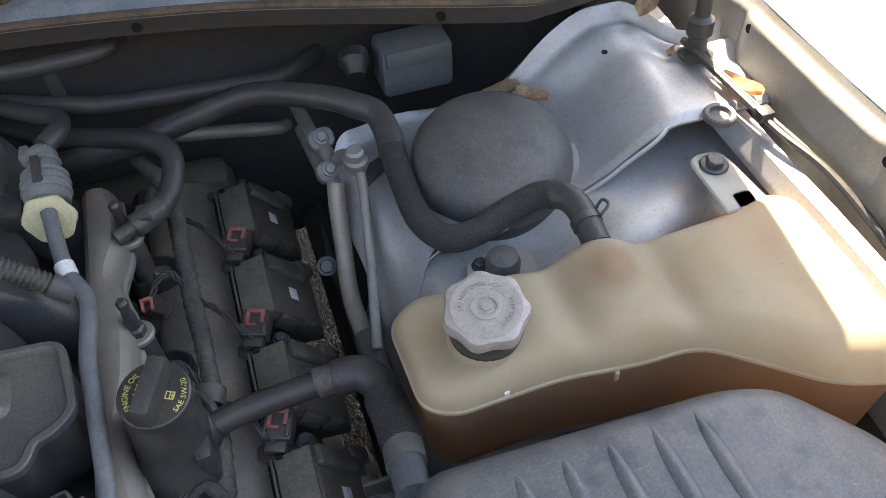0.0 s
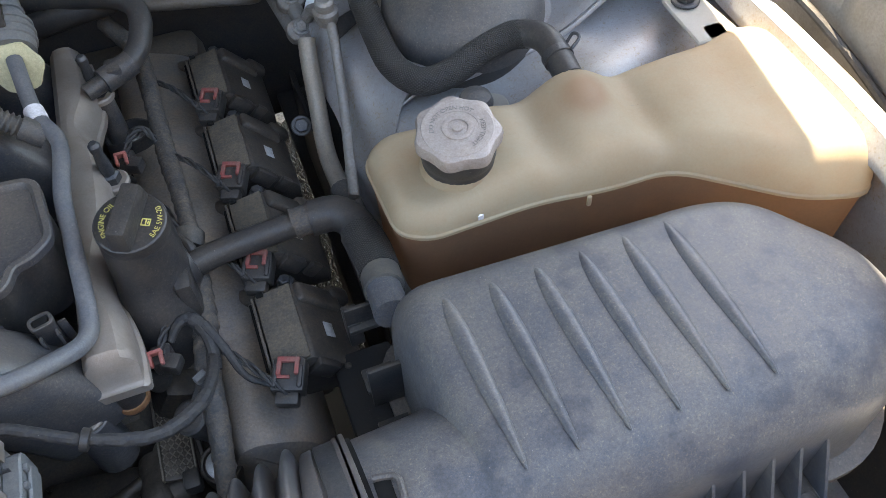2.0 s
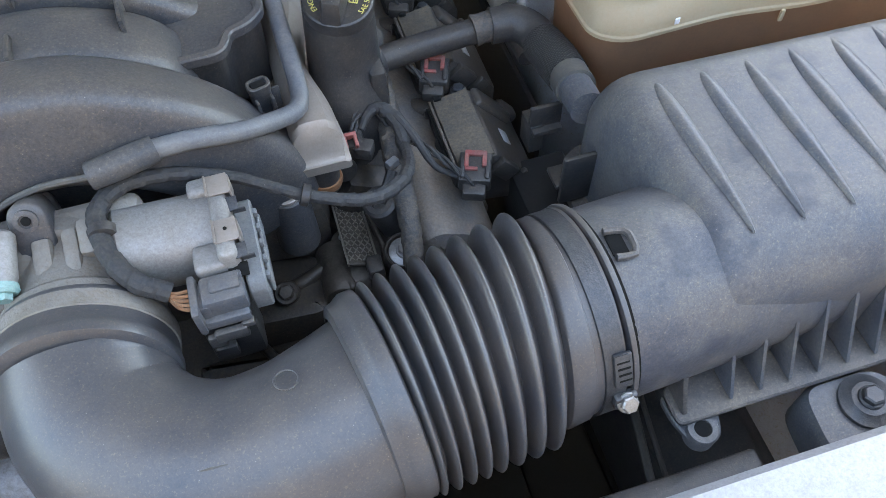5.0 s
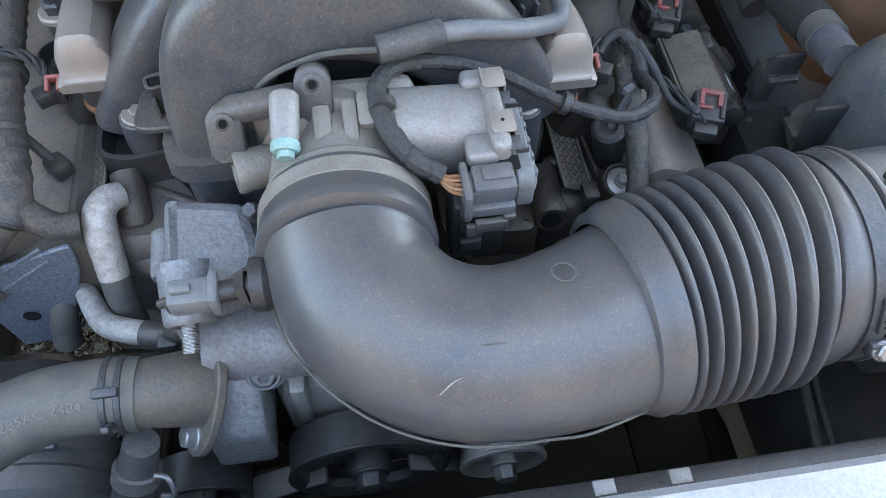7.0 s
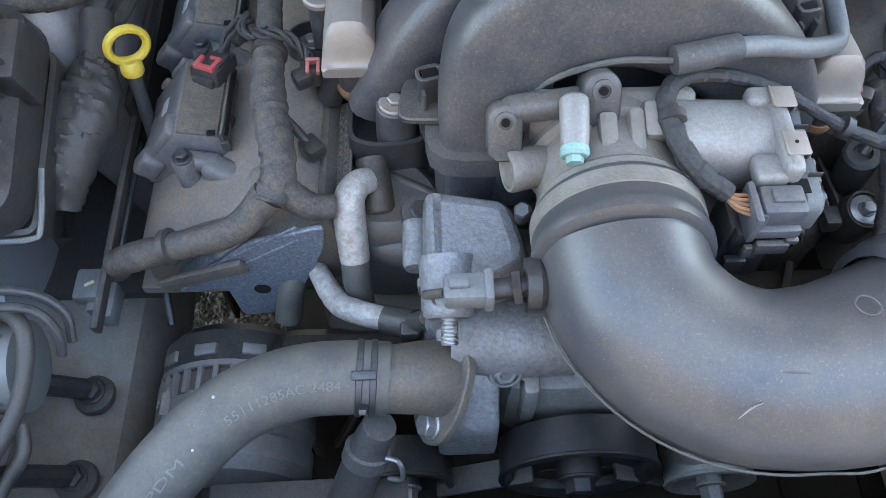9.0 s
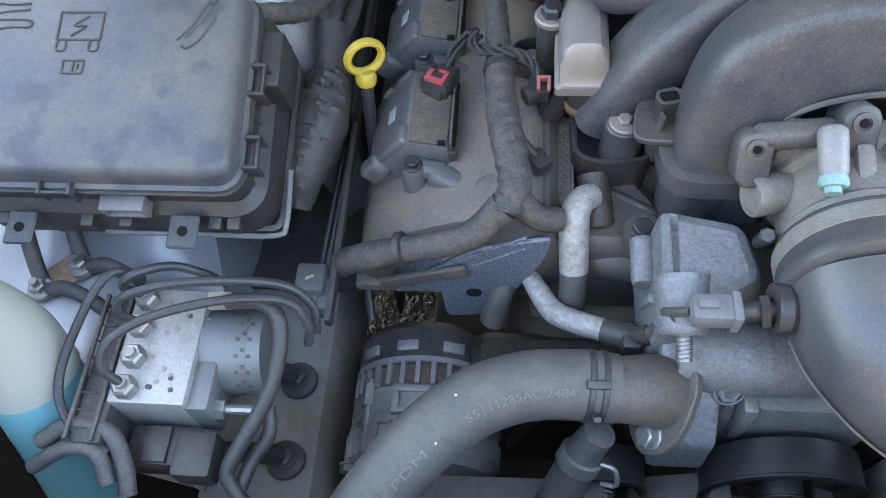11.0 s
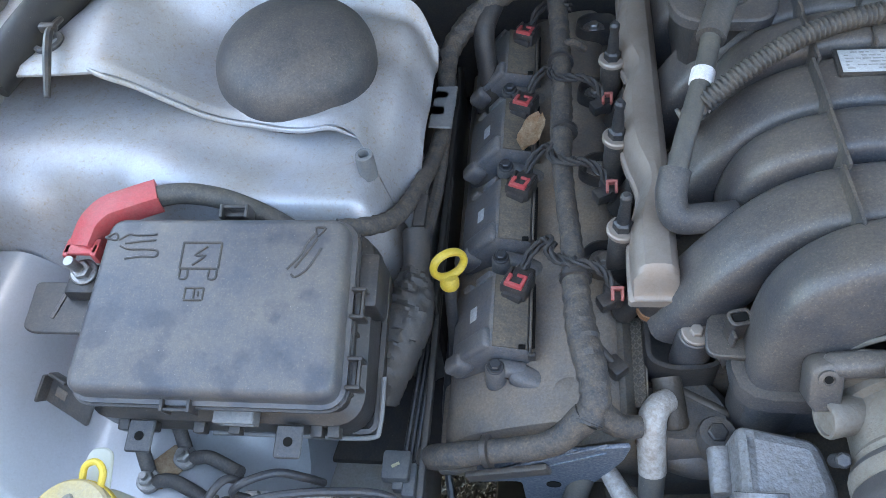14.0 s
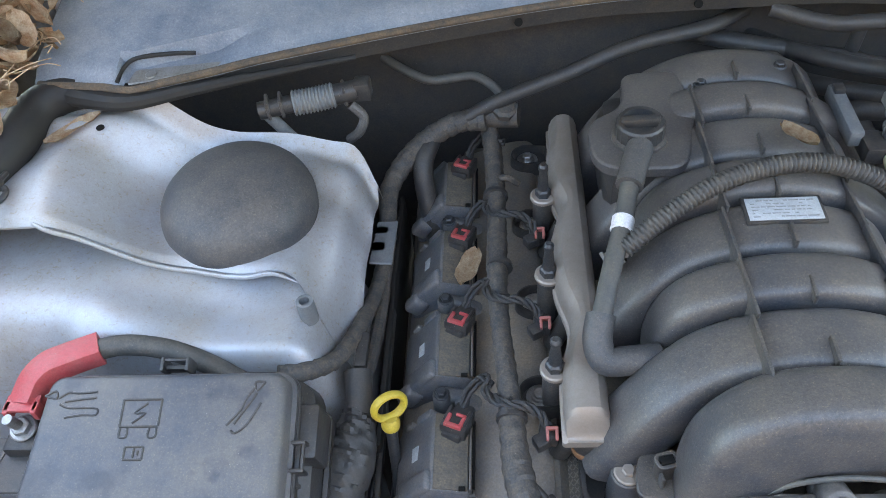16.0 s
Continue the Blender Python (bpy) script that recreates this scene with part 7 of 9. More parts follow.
part("stem", join(rod((-0.076, -0.190, 0.861), (-0.052, -0.188, 0.862), 0.0068, 16), rod((-0.063, -0.189, 0.861), (-0.058, -0.189, 0.862), 0.011, 6), lathe([(0.0165, 0), (0.017, 0.008), (0.014, 0.012)], along((-0.056, -0.188, 0.862), (1, 0, 0)), 20)), plastic_clean, sens)
part("lead", tube([(-0.104, -0.190, 0.859), (-0.112, -0.186, 0.850), (-0.116, -0.180, 0.838)], 0.003, 8, 5), tape, sens)
fp = hose("foil_sleeve_lead", [(-0.206, -0.095, 0.744), (-0.194, -0.120, 0.748), (-0.182, -0.140, 0.752), (-0.166, -0.152, 0.760), (-0.142, -0.163, 0.768)], [0.0068, 0.0085, 0.0092, 0.0092, 0.0092], foil, "silver foil-wrapped sensor lead with black plug", "wire", 14, 7, lumps=0.04)
part("plug", join(rod((-0.146, -0.162, 0.767), (-0.126, -0.170, 0.773), 0.0108, 14), rod((-0.130, -0.169, 0.772), (-0.116, -0.174, 0.790), 0.0075, 12), rbox((-0.128, -0.176, 0.776), (0.014, 0.012, 0.014), 0.003)), plastic_clean, fp)
part("wires", tube([(-0.118, -0.174, 0.790), (-0.112, -0.176, 0.815), (-0.108, -0.184, 0.840)], 0.0045, 10, 5), tape, fp)
fe = hose("foil_elbow", [(-0.1560, -0.070, 0.810), (-0.1640, -0.077, 0.814), (-0.1695, -0.087, 0.811), (-0.1700, -0.098, 0.800), (-0.1690, -0.108, 0.788), (-0.1680, -0.117, 0.776)], [0.0095, 0.0108, 0.0118, 0.0118, 0.0114, 0.0112], foil, "bright foil-covered elbow boot on sensor hose", "hose", 16, 7)
part("hose_end", tube([(-0.168, -0.114, 0.780), (-0.168, -0.124, 0.762), (-0.167, -0.130, 0.73)], 0.0106, 14, 5), rubber_grey, fe)
hose("grey_hose_stub", [(-0.215, -0.098, 0.742), (-0.224, -0.112, 0.722), (-0.230, -0.122, 0.695)], [0.0095, 0.0105, 0.0115], rubber_grey, "short grey hose behind the alternator", "hose", 14, 6)
brk = thing("engine_bracket", (-0.24, -0.10, 0.74), "blue-grey galvanised bracket below the valve cover", "bracket")
part("plate", plate([(-0.315, 0.721), (-0.245, 0.794), (-0.186, 0.814), (-0.191, 0.781), (-0.209, 0.736), (-0.240, 0.684), (-0.271, 0.679), (-0.274, 0.728)], 0.004, XZ(-0.112), 0.008), blue_steel, brk)
part("lip", rbox((-0.280, -0.101, 0.760), (0.095, 0.016, 0.0035), 0.001, Matrix.Rotation(-0.80, 4, "Y")), blue_steel, brk)
for dz in (0.0, 0.016):
    part("groove", rbox((-0.252, -0.1125, 0.766 + dz), (0.115, 0.002, 0.0025), 0.0008, Matrix.Rotation(-0.62, 4, "Y")), blue_steel, brk)
part("hole", lathe([(0.0065, 0), (0.0065, 0.0008)], along((-0.246, -0.1125, 0.727), (0, -1, 0)), 18), hole_black, brk)
part("strap", rbox((-0.285, -0.116, 0.757), (0.075, 0.006, 0.014), 0.002, Matrix.Rotation(-0.36, 4, "Y")), plastic, brk)
# expanded-metal shields beside both heads
for s in (-1, 1):
    sh = thing("heat_shield", (s * 0.178, -0.04, 0.79), "oily expanded-metal strip beside the cylinder head", "heat shield", "heat shields")
    yc = -0.030 if s < 0 else -0.045
    drop = 0.0 if s < 0 else 0.022
    part("strip", rbox((s * 0.182, yc, 0.797 - drop), (0.024, 0.085, 0.003), 0.001, Matrix.Rotation(s * 0.4, 4, "Y")), cast_dark if s < 0 else brown_cast, sh)
    for e in (-1, 1):
        part("edge", rbox((s * (0.182 + 0.0115 * e), yc, 0.798 - drop - 0.0045 * e), (0.0016, 0.085, 0.005), 0.0005), lattice_mat, sh)
    lattice = []
    tilt = Matrix.Rotation(s * 0.4, 4, "Y")
    for i in range(4):
        for j in range(11):
            for turn in (0.65, -0.65):
                lattice.append(rbox((s * (0.1740 + 0.0052 * i), yc - 0.036 + 0.0072 * j, 0.8020 - drop - 0.0021 * i), (0.0009, 0.0072, 0.0012), 0.0, tilt @ Matrix.Rotation(turn, 4, "Z")))
    mesh_bm = join(*lattice)
    part("mesh", mesh_bm, lattice_mat, sh, "diamond lattice")

alt = thing("alternator", (-0.29, -0.16, 0.52), "dusty alternator with slotted alloy case and black top", "alternator")
AX = along((-0.290, -0.235, 0.592), (0, 1, 0))
part("case", lathe([(0.040, 0.0), (0.060, 0.008), (0.066, 0.020), (0.067, 0.05), (0.064, 0.060), (0.066, 0.062), (0.066, 0.095), (0.060, 0.105), (0.03, 0.108)], AX, 40), pore, alt)
part("front_case", lathe([(0.040, -0.004), (0.062, 0.002), (0.0690, 0.012), (0.0695, 0.030), (0.0670, 0.033), (0.0670, 0.042), (0.0700, 0.045), (0.0700, 0.064), (0.0655, 0.067)], AX, 48), alt_alloy, alt, "", 0.5)
part("top_pad", join(rbox((-0.2800, -0.1930, 0.6600), (0.062, 0.006, 0.008), 0.0015), rbox((-0.2800, -0.1740, 0.6605), (0.070, 0.007, 0.008), 0.0015), rbox((-0.3120, -0.1835, 0.6590), (0.007, 0.026, 0.009), 0.0015), rbox((-0.2500, -0.1835, 0.6590), (0.007, 0.026, 0.009), 0.0015)), alt_alloy, alt)
for j in range(9):
    a = radians(100 + 11 * j)
    part("front_fin", rbox((-0.290 + 0.069 * math.cos(a), -0.214, 0.592 + 0.069 * math.sin(a)), (0.0035, 0.024, 0.007), 0.001, Matrix.Rotation(-a + math.pi / 2, 4, "Y")), alt_alloy, alt)
for k in range(16):
    a = radians(2 + 11.5 * k)
    part("slot_rib", rbox((-0.290 + 0.0660 * math.cos(a), -0.1580, 0.592 + 0.0660 * math.sin(a)), (0.0050, 0.022, 0.009), 0.0012, Matrix.Rotation(-a + math.pi / 2, 4, "Y")), alt_alloy, alt)
part("case_ring", lathe([(0.060, 0.086), (0.0700, 0.087), (0.0700, 0.092), (0.060, 0.093)], AX, 44), alt_alloy, alt)
part("case_bolt", join(rod((-0.338, -0.205, 0.640), (-0.338, -0.160, 0.640), 0.0042, 10), rod((-0.338, -0.185, 0.640), (-0.338, -0.165, 0.640), 0.0070, 6)), steel, alt)
part("rear_cover", lathe([(0.066, 0.085), (0.069, 0.088), (0.069, 0.120), (0.060, 0.130), (0.02, 0.132)], AX, 40), plastic_clean, alt, "black plastic rear cover")
for k in range(4):
    a = radians(35 + 34 * k)
    part("cover_slot", rbox((-0.290 + 0.0695 * math.cos(a), -0.133, 0.592 + 0.0695 * math.sin(a)), (0.020, 0.010, 0.004), 0.001, Matrix.Rotation(-a + math.pi / 2, 4, "Y")), alt_alloy, alt)
part("mount_ear", join(rbox((-0.348, -0.20, 0.60), (0.02, 0.05, 0.03), 0.006), hexbolt((-0.355, -0.226, 0.60), (0, -1, 0), 0.009, 0.008, 1.2)), cast, alt)


pulley_black = surface("black_pulley_paint", (0.020, 0.021, 0.024), (0.075, 0.066, 0.058), 0.32, scale=40, amount=0.3, grain=0.1)


def pulley(name, c, r, w, words, spokes):
    t = thing(name, c, words, "pulley", "belt pulleys")
    m = along(c, (0, -1, 0))
    part("rim", lathe([(r * 0.86, -w), (r, -w), (r, -0.002), (r * 1.03, -0.001), (r * 1.03, 0.001), (r * 0.95, 0.002), (r * 0.86, -0.003), (r * 0.84, -0.010), (r * 0.30, -0.012), (r * 0.28, 0.002), (r * 0.2, 0.003)], m, 44), pulley_black, t, "", 0.4)
    for k in range(spokes):
        a = 2 * math.pi * k / spokes + 0.4
        part("hole", lathe([(r * 0.16, 0), (r * 0.16, 0.0008)], along(V(c) + V((r * 0.58 * math.cos(a), 0.0108, r * 0.58 * math.sin(a))), (0, -1, 0)), 16), pore, t)
    part("hub_bolt", hexbolt(V(c) + V((0, -0.002, 0)), (0, -1, 0), r * 0.17 if r > 0.04 else 0.008, 0.012, 1.5), dark_steel if r > 0.04 else steel, t)
    return t


pulley("water_pump_pulley", (-0.004, -0.252, 0.672), 0.060, 0.028, "large black water pump pulley below the duct", 5)
pulley("idler_pulley", (-0.137, -0.246, 0.634), 0.037, 0.030, "smooth dark idler pulley with bright bolt", 0)
TP = pulley("tensioner_pulley", (0.100, -0.256, 0.655), 0.034, 0.030, "alloy tensioner pulley below the duct", 3)
for o in TP.children:
    if o.name.startswith("rim"):
        o.data.materials[0] = cast
part("tensioner_arm", rbox((0.105, -0.235, 0.67), (0.075, 0.03, 0.06), 0.014), cast, thing("belt_tensioner", (0.105, -0.235, 0.64), "pale cast belt tensioner arm", "belt tensioner"))
pulley("alternator_pulley", (-0.290, -0.262, 0.592), 0.030, 0.026, "small grooved alternator pulley", 0)
belt = thing("drive_belt", (0, -0.26, 0.6), "black ribbed serpentine drive belt round the pulleys", "belt")


part("run", rbox((-0.215, -0.252, 0.640), (0.16, 0.022, 0.004), 0.001, Matrix.Rotation(-0.08, 4, "Y")), rubber, belt)
part("run", rbox((-0.075, -0.242, 0.640), (0.085, 0.022, 0.004), 0.001, Matrix.Rotation(-0.5, 4, "Y")), rubber, belt)
part("run", rbox((0.060, -0.242, 0.640), (0.08, 0.022, 0.004), 0.001, Matrix.Rotation(0.55, 4, "Y")), rubber, belt)
part("run", rbox((-0.20, -0.255, 0.585), (0.17, 0.022, 0.004), 0.001, Matrix.Rotation(0.12, 4, "Y")), rubber, belt)
pump = thing("water_pump", (0.0, -0.19, 0.66), "pale cast water pump body behind its pulley", "water pump")
part("body", join(rbox((0.0, -0.19, 0.70), (0.13, 0.05, 0.10), 0.02), rbox((-0.045, -0.205, 0.735), (0.012, 0.03, 0.06), 0.004)), cast, pump)
shroud = thing("fan_shroud", (0, -0.31, 0.45), "black plastic radiator fan shroud behind the nose", "fan shroud")
part("frame", rbox((0.02, -0.322, 0.56), (0.76, 0.016, 0.40), 0.004), plastic_clean, shroud)
for x in (-0.10, 0.02, 0.21, 0.24, 0.27, 0.34):
    part("rib", rbox((x, -0.312, 0.56), (0.007, 0.010, 0.38), 0.002), plastic_clean, shroud)
for x, z in ((0.165, 0.70), (0.185, 0.66), (0.08, 0.70)):
    part("clip", join(rbox((x, -0.308, z), (0.018, 0.012, 0.012), 0.003), rod((x, -0.302, z), (x, -0.294, z + 0.006), 0.004, 10)), plastic, shroud)
part("top_rail", rbox((0.02, -0.318, 0.765), (0.76, 0.022, 0.012), 0.003), plastic_clean, shroud)
part("end_sleeve", rod((0.143, 0.167, 0.930), (0.157, 0.163, 0.918), 0.0098, 14), rubber, conduit)

# castings and bolts between the fuse rail side and the thermostat
cr = thing("coolant_crossover", (-0.14, -0.07, 0.74), "brown-dusted cast crossover behind the thermostat housing", "casting")
part("casting", stack(rounded([(-0.192, -0.098), (-0.150, -0.108), (-0.098, -0.104), (-0.096, -0.060), (-0.120, -0.030), (-0.180, -0.040)], 0.014, 4), [(0.0, 0.70), (0.0, 0.772), (0.004, 0.785), (0.012, 0.792)]), grimy, cr)
part("boss", lathe([(0.015, 0.775), (0.015, 0.800), (0.0135, 0.803), (0.0075, 0.803), (0.0065, 0.799)], Matrix.Translation((-0.119, -0.093, 0)), 24), grimy, cr)
part("socket_bolt", hexbolt((-0.119, -0.093, 0.799), (0, -0.1, 1), 0.0072, 0.007, 1.2), plastic_clean, cr)
part("arm", tube([(-0.110, -0.096, 0.760), (-0.135, -0.100, 0.764), (-0.165, -0.092, 0.764), (-0.190, -0.080, 0.762)], [0.018, 0.015, 0.013, 0.012], 18, 5), grimy, cr)
part("barrel", lathe([(0.012, -0.03), (0.0125, 0.008), (0.0105, 0.012), (0.006, 0.0135), (0.001, 0.014)], along((-0.151, -0.074, 0.792), (0.12, -0.80, -0.35)), 24), brown_cast, cr, "brown round boss")
part("web", rbox((-0.130, -0.058, 0.788), (0.060, 0.010, 0.010), 0.0045, Matrix.Rotation(-0.5, 4, "Z"), 3), brown_cast, cr)
for x, z, r in ((-0.16, 0.63, 0.014), (-0.20, 0.62, 0.012), (0.14, 0.63, 0.014), (0.20, 0.63, 0.012), (0.08, 0.64, 0.011), (-0.05, 0.60, 0.012)):
    part("case_boss", lathe([(r, 0), (r, 0.012), (r * 0.85, 0.015)], along((x, -0.158, z), (0, -1, 0)), 20), cast_dark, block)
    part("case_bolt", hexbolt((x, -0.173, z), (0, -1, 0), 0.006, 0.006, 1.4), dark_steel, block)
for x, a in ((-0.19, 0.3), (-0.10, -0.2), (0.11, 0.25), (0.18, -0.3)):
    part("case_rib", rbox((x, -0.163, 0.56), (0.006, 0.012, 0.16), 0.002, Matrix.Rotation(a, 4, "Y")), cast_dark, block)
hc = thing("head_casting", (0.165, -0.09, 0.74), "oily brown cast bracket with open boss beside duct", "casting")
part("casting", stack(rounded([(0.160, -0.056), (0.178, -0.044), (0.200, -0.026), (0.222, -0.050), (0.224, -0.066), (0.200, -0.077), (0.191, -0.098), (0.150, -0.100), (0.149, -0.070)], [0.006, 0.006, 0.010, 0.008, 0.008, 0.012, 0.010, 0.010, 0.008], 4), [(0.0, 0.69), (0.0, 0.757), (0.002, 0.764), (0.007, 0.767)]), brown_cast, hc, "", 0.9)
part("boss", lathe([(0.0190, -0.045), (0.0150, -0.012), (0.0140, 0.0), (0.0125, 0.0015), (0.0085, 0.0010), (0.0075, -0.010), (0.001, -0.011)], along((0.160, -0.100, 0.757), (-0.10, -0.86, 0.12)), 28), brown_cast, hc, "", 0.9)
part("boss_hole", lathe([(0.0078, 0.0010), (0.0078, 0.0016)], along((0.160, -0.100, 0.757), (-0.10, -0.86, 0.12)), 20), hole_black, hc)
part("ear", plate([(0.160, -0.062), (0.163, -0.046), (0.176, -0.040), (0.183, -0.046), (0.178, -0.062)], 0.005, Matrix.Translation((0, 0, 0.7625)), 0.006), brown_cast, hc)
part("ear_bolt", lathe([(0.0042, 0.767), (0.0042, 0.7695), (0.0028, 0.7705)], Matrix.Translation((0.1729, -0.0519, 0)), 16), steel, hc, "small bright bolt")
part("rib", rbox((0.199, -0.058, 0.771), (0.003, 0.060, 0.012), 0.001, Matrix.Rotation(0.10, 4, "Z")), brown_cast, hc)
part("rib", rbox((0.166, -0.086, 0.766), (0.008, 0.032, 0.008), 0.0035, Matrix.Rotation(0.25, 4, "Z"), 3), brown_cast, hc)
part("clip_block", rbox((0.190, -0.092, 0.775), (0.013, 0.017, 0.014), 0.003), plastic_clean, hc)
part("sensor_boss", lathe([(0.0170, -0.030), (0.0165, 0.000), (0.0150, 0.0025), (0.0135, 0.0020), (0.0125, -0.0005)], along((0.2142, -0.0900, 0.783), (0.05, -0.25, 1)), 30), oily, hc)
part("sensor_washer", lathe([(0.0118, -0.001), (0.0118, 0.0010), (0.0105, 0.0018)], along((0.2142, -0.0900, 0.783), (0.05, -0.25, 1)), 28), steel, hc, "dull washer")
part("sensor_bolt", hexbolt((0.2142, -0.0900, 0.784), (0.05, -0.25, 1), 0.0050, 0.006, 1.3), steel, hc)
part("block_bolt", join(lathe([(0.0100, -0.010), (0.0095, 0.002), (0.0085, 0.003), (0.0070, 0.0026)], along((0.1189, -0.0903, 0.770), (0.0, -0.5, 0.85)), 24), hexbolt((0.1189, -0.0903, 0.771), (0.0, -0.5, 0.85), 0.0055, 0.007, 1.2)), oily, hc)
part("block_web", tube([(0.110, -0.075, 0.752), (0.130, -0.078, 0.757), (0.150, -0.070, 0.759)], [0.006, 0.007, 0.006], 12, 5), oily, hc)
part("block_face", stack(rounded([(0.070, -0.106), (0.150, -0.112), (0.152, -0.050), (0.070, -0.040)], 0.014, 4), [(0.0, 0.66), (0.0, 0.748), (0.004, 0.757), (0.012, 0.760)]), oily, hc)
ss = thing("cam_sensor", (0.205, -0.06, 0.80), "black round sensor socket with wire beside harness", "sensor")
part("socket", lathe([(0.013, -0.05), (0.0135, 0.006), (0.011, 0.008), (0.007, 0.0082), (0.006, 0.003)], along((0.206, -0.062, 0.812), (-0.25, -0.2, 1)), 22), plastic_clean, ss)
part("stem", rod((0.206, -0.062, 0.815), (0.220, -0.048, 0.832), 0.0042, 10), plastic_clean, ss)
part("clip", rbox((0.221, -0.045, 0.836), (0.010, 0.006, 0.007), 0.001, Matrix.Rotation(0.5, 4, "Z")), connector_mat, ss)
fc = thing("front_casting", (0.12, -0.13, 0.60), "dark oily front casting with bolted bosses below duct", "casting")
part("casting", stack(rounded([(0.030, -0.105), (0.245, -0.105), (0.250, -0.140), (0.200, -0.152), (0.120, -0.160), (0.045, -0.150)], 0.016, 4), [(0.0, 0.50), (0.0, 0.715), (0.004, 0.727), (0.012, 0.732)]), oily, fc)
for x, y, z, r in ((0.075, -0.150, 0.728, 0.013), (0.125, -0.148, 0.735, 0.016), (0.205, -0.138, 0.730, 0.013)):
    part("boss", lathe([(r * 1.2, -0.03), (r, 0.0), (r * 0.85, 0.003), (r * 0.4, 0.003)], along((x, y, z), (0, -0.6, 0.8)), 24), oily, fc)
    part("bolt", hexbolt((x, y - 0.002, z + 0.003), (0, -0.6, 0.8), r * 0.42, 0.006, 1.3), dark_steel, fc)
for x, a in ((0.10, 0.5), (0.16, -0.4), (0.225, 0.3)):
    part("rib", rbox((x, -0.130, 0.733), (0.007, 0.05, 0.016), 0.003, Matrix.Rotation(a, 4, "Z")), oily, fc)
part("pipe", tube([(0.040, -0.140, 0.720), (0.075, -0.165, 0.735), (0.115, -0.172, 0.730), (0.150, -0.160, 0.715), (0.160, -0.150, 0.68)], 0.009, 14, 6), oily, fc, "short cast pipe")


# ---- fuse-box side ----
FB = Matrix.Translation((-0.511, -0.048, 0.912)) @ Matrix.Rotation(radians(15.5), 4, "X")
fuse = thing("fuse_box", (-0.511, -0.048, 0.83), "dusty black fuse box with embossed lid symbols and latches", "fuse box")
LID = rounded([(-0.110, -0.074), (0.106, -0.074), (0.103, 0.071), (-0.099, 0.071)], 0.016, 6)
fl = part("lid", stack(LID, [(-0.004, -0.022), (-0.004, -0.018), (-0.0005, -0.017), (0.0, -0.006), (0.0015, -0.002), (0.004, 0.0008), (0.0075, 0.002)], FB), plastic_fuse, fuse, "dusty lid with rubbed patches")
part("body", stack(LID, [(-0.012, -0.088), (-0.013, -0.084), (-0.010, -0.056), (-0.001, -0.050), (0.000, -0.026), (-0.006, -0.0255), (-0.006, -0.0225), (0.002, -0.022)], FB), plastic_clean, fuse)
part("lower_tray", stack(rounded([(-0.100, -0.0855), (0.122, -0.0855), (0.122, 0.06), (-0.09, 0.06)], 0.012, 4), [(0.022, -0.165), (0.008, -0.125), (0.0, -0.100), (0.0, -0.086), (0.004, -0.085), (0.006, -0.092)], FB), plastic_clean, fuse)
part("tray_edge", tube([FB @ V(p) for p in ((-0.02, -0.0885, -0.089), (0.06, -0.0885, -0.089), (0.114, -0.088, -0.089), (0.123, -0.078, -0.087), (0.126, -0.040, -0.074))], 0.0022, 8, 5), connector_mat, fuse, "worn grey tray edge")


def relief(parts_list, parent=fl):
    for pts in parts_list:
        part("embossing", tube([FB @ V((x, y, 0.0020)) for x, y in pts], 0.0011, 6, 3), plastic_clean, parent)


relief([[(-0.030, 0.026), (0.002, 0.026)], [(0.002, 0.026), (0.002, 0.048)], [(0.002, 0.048), (-0.030, 0.048)], [(-0.030, 0.048), (-0.030, 0.026)],
        [(-0.009, 0.045), (-0.019, 0.037), (-0.010, 0.037), (-0.020, 0.029)],
        [(-0.029, 0.025), (-0.029, 0.018), (-0.023, 0.018), (-0.023, 0.025)], [(-0.005, 0.025), (-0.005, 0.018), (0.001, 0.018), (0.001, 0.025)],
        [(-0.022, 0.000), (-0.007, 0.000)], [(-0.007, 0.000), (-0.007, 0.010)], [(-0.007, 0.010), (-0.022, 0.010)], [(-0.022, 0.010), (-0.022, 0.000)], [(-0.0145, 0.001), (-0.0145, 0.009)], [(-0.011, 0.003), (-0.011, 0.007)],
        [(-0.098, 0.052), (-0.090, 0.056), (-0.088, 0.050), (-0.098, 0.052)], [(-0.086, 0.050), (-0.078, 0.055), (-0.070, 0.054), (-0.054, 0.055)], [(-0.080, 0.047), (-0.066, 0.049), (-0.054, 0.050)],
        [(-0.084, 0.045), (-0.076, 0.042), (-0.062, 0.042), (-0.052, 0.041), (-0.052, 0.036), (-0.064, 0.036), (-0.078, 0.034)],
        [(0.086, 0.061), (0.078, 0.061), (0.080, 0.054), (0.086, 0.061)], [(0.078, 0.056), (0.072, 0.048), (0.068, 0.038), (0.058, 0.026)], [(0.080, 0.052), (0.074, 0.042), (0.064, 0.027)],
        [(0.084, 0.044), (0.080, 0.036), (0.074, 0.026), (0.066, 0.020), (0.062, 0.022)]])


def latch(x, y, turn, wide=0.022):
    m = FB @ Matrix.Translation((x, y, -0.022)) @ Matrix.Rotation(turn, 4, "Z")
    return join(*[rbox((0, 0, 0), sz, 0.0008, m @ Matrix.Translation(c)) for c, sz in (((-wide / 2, -0.005, 0), (0.003, 0.012, 0.018)), ((wide / 2, -0.005, 0), (0.003, 0.012, 0.018)),
                                                                                         ((0, -0.004, -0.002), (wide, 0.004, 0.010)), ((0, -0.009, 0.006), (wide, 0.0025, 0.004)))])


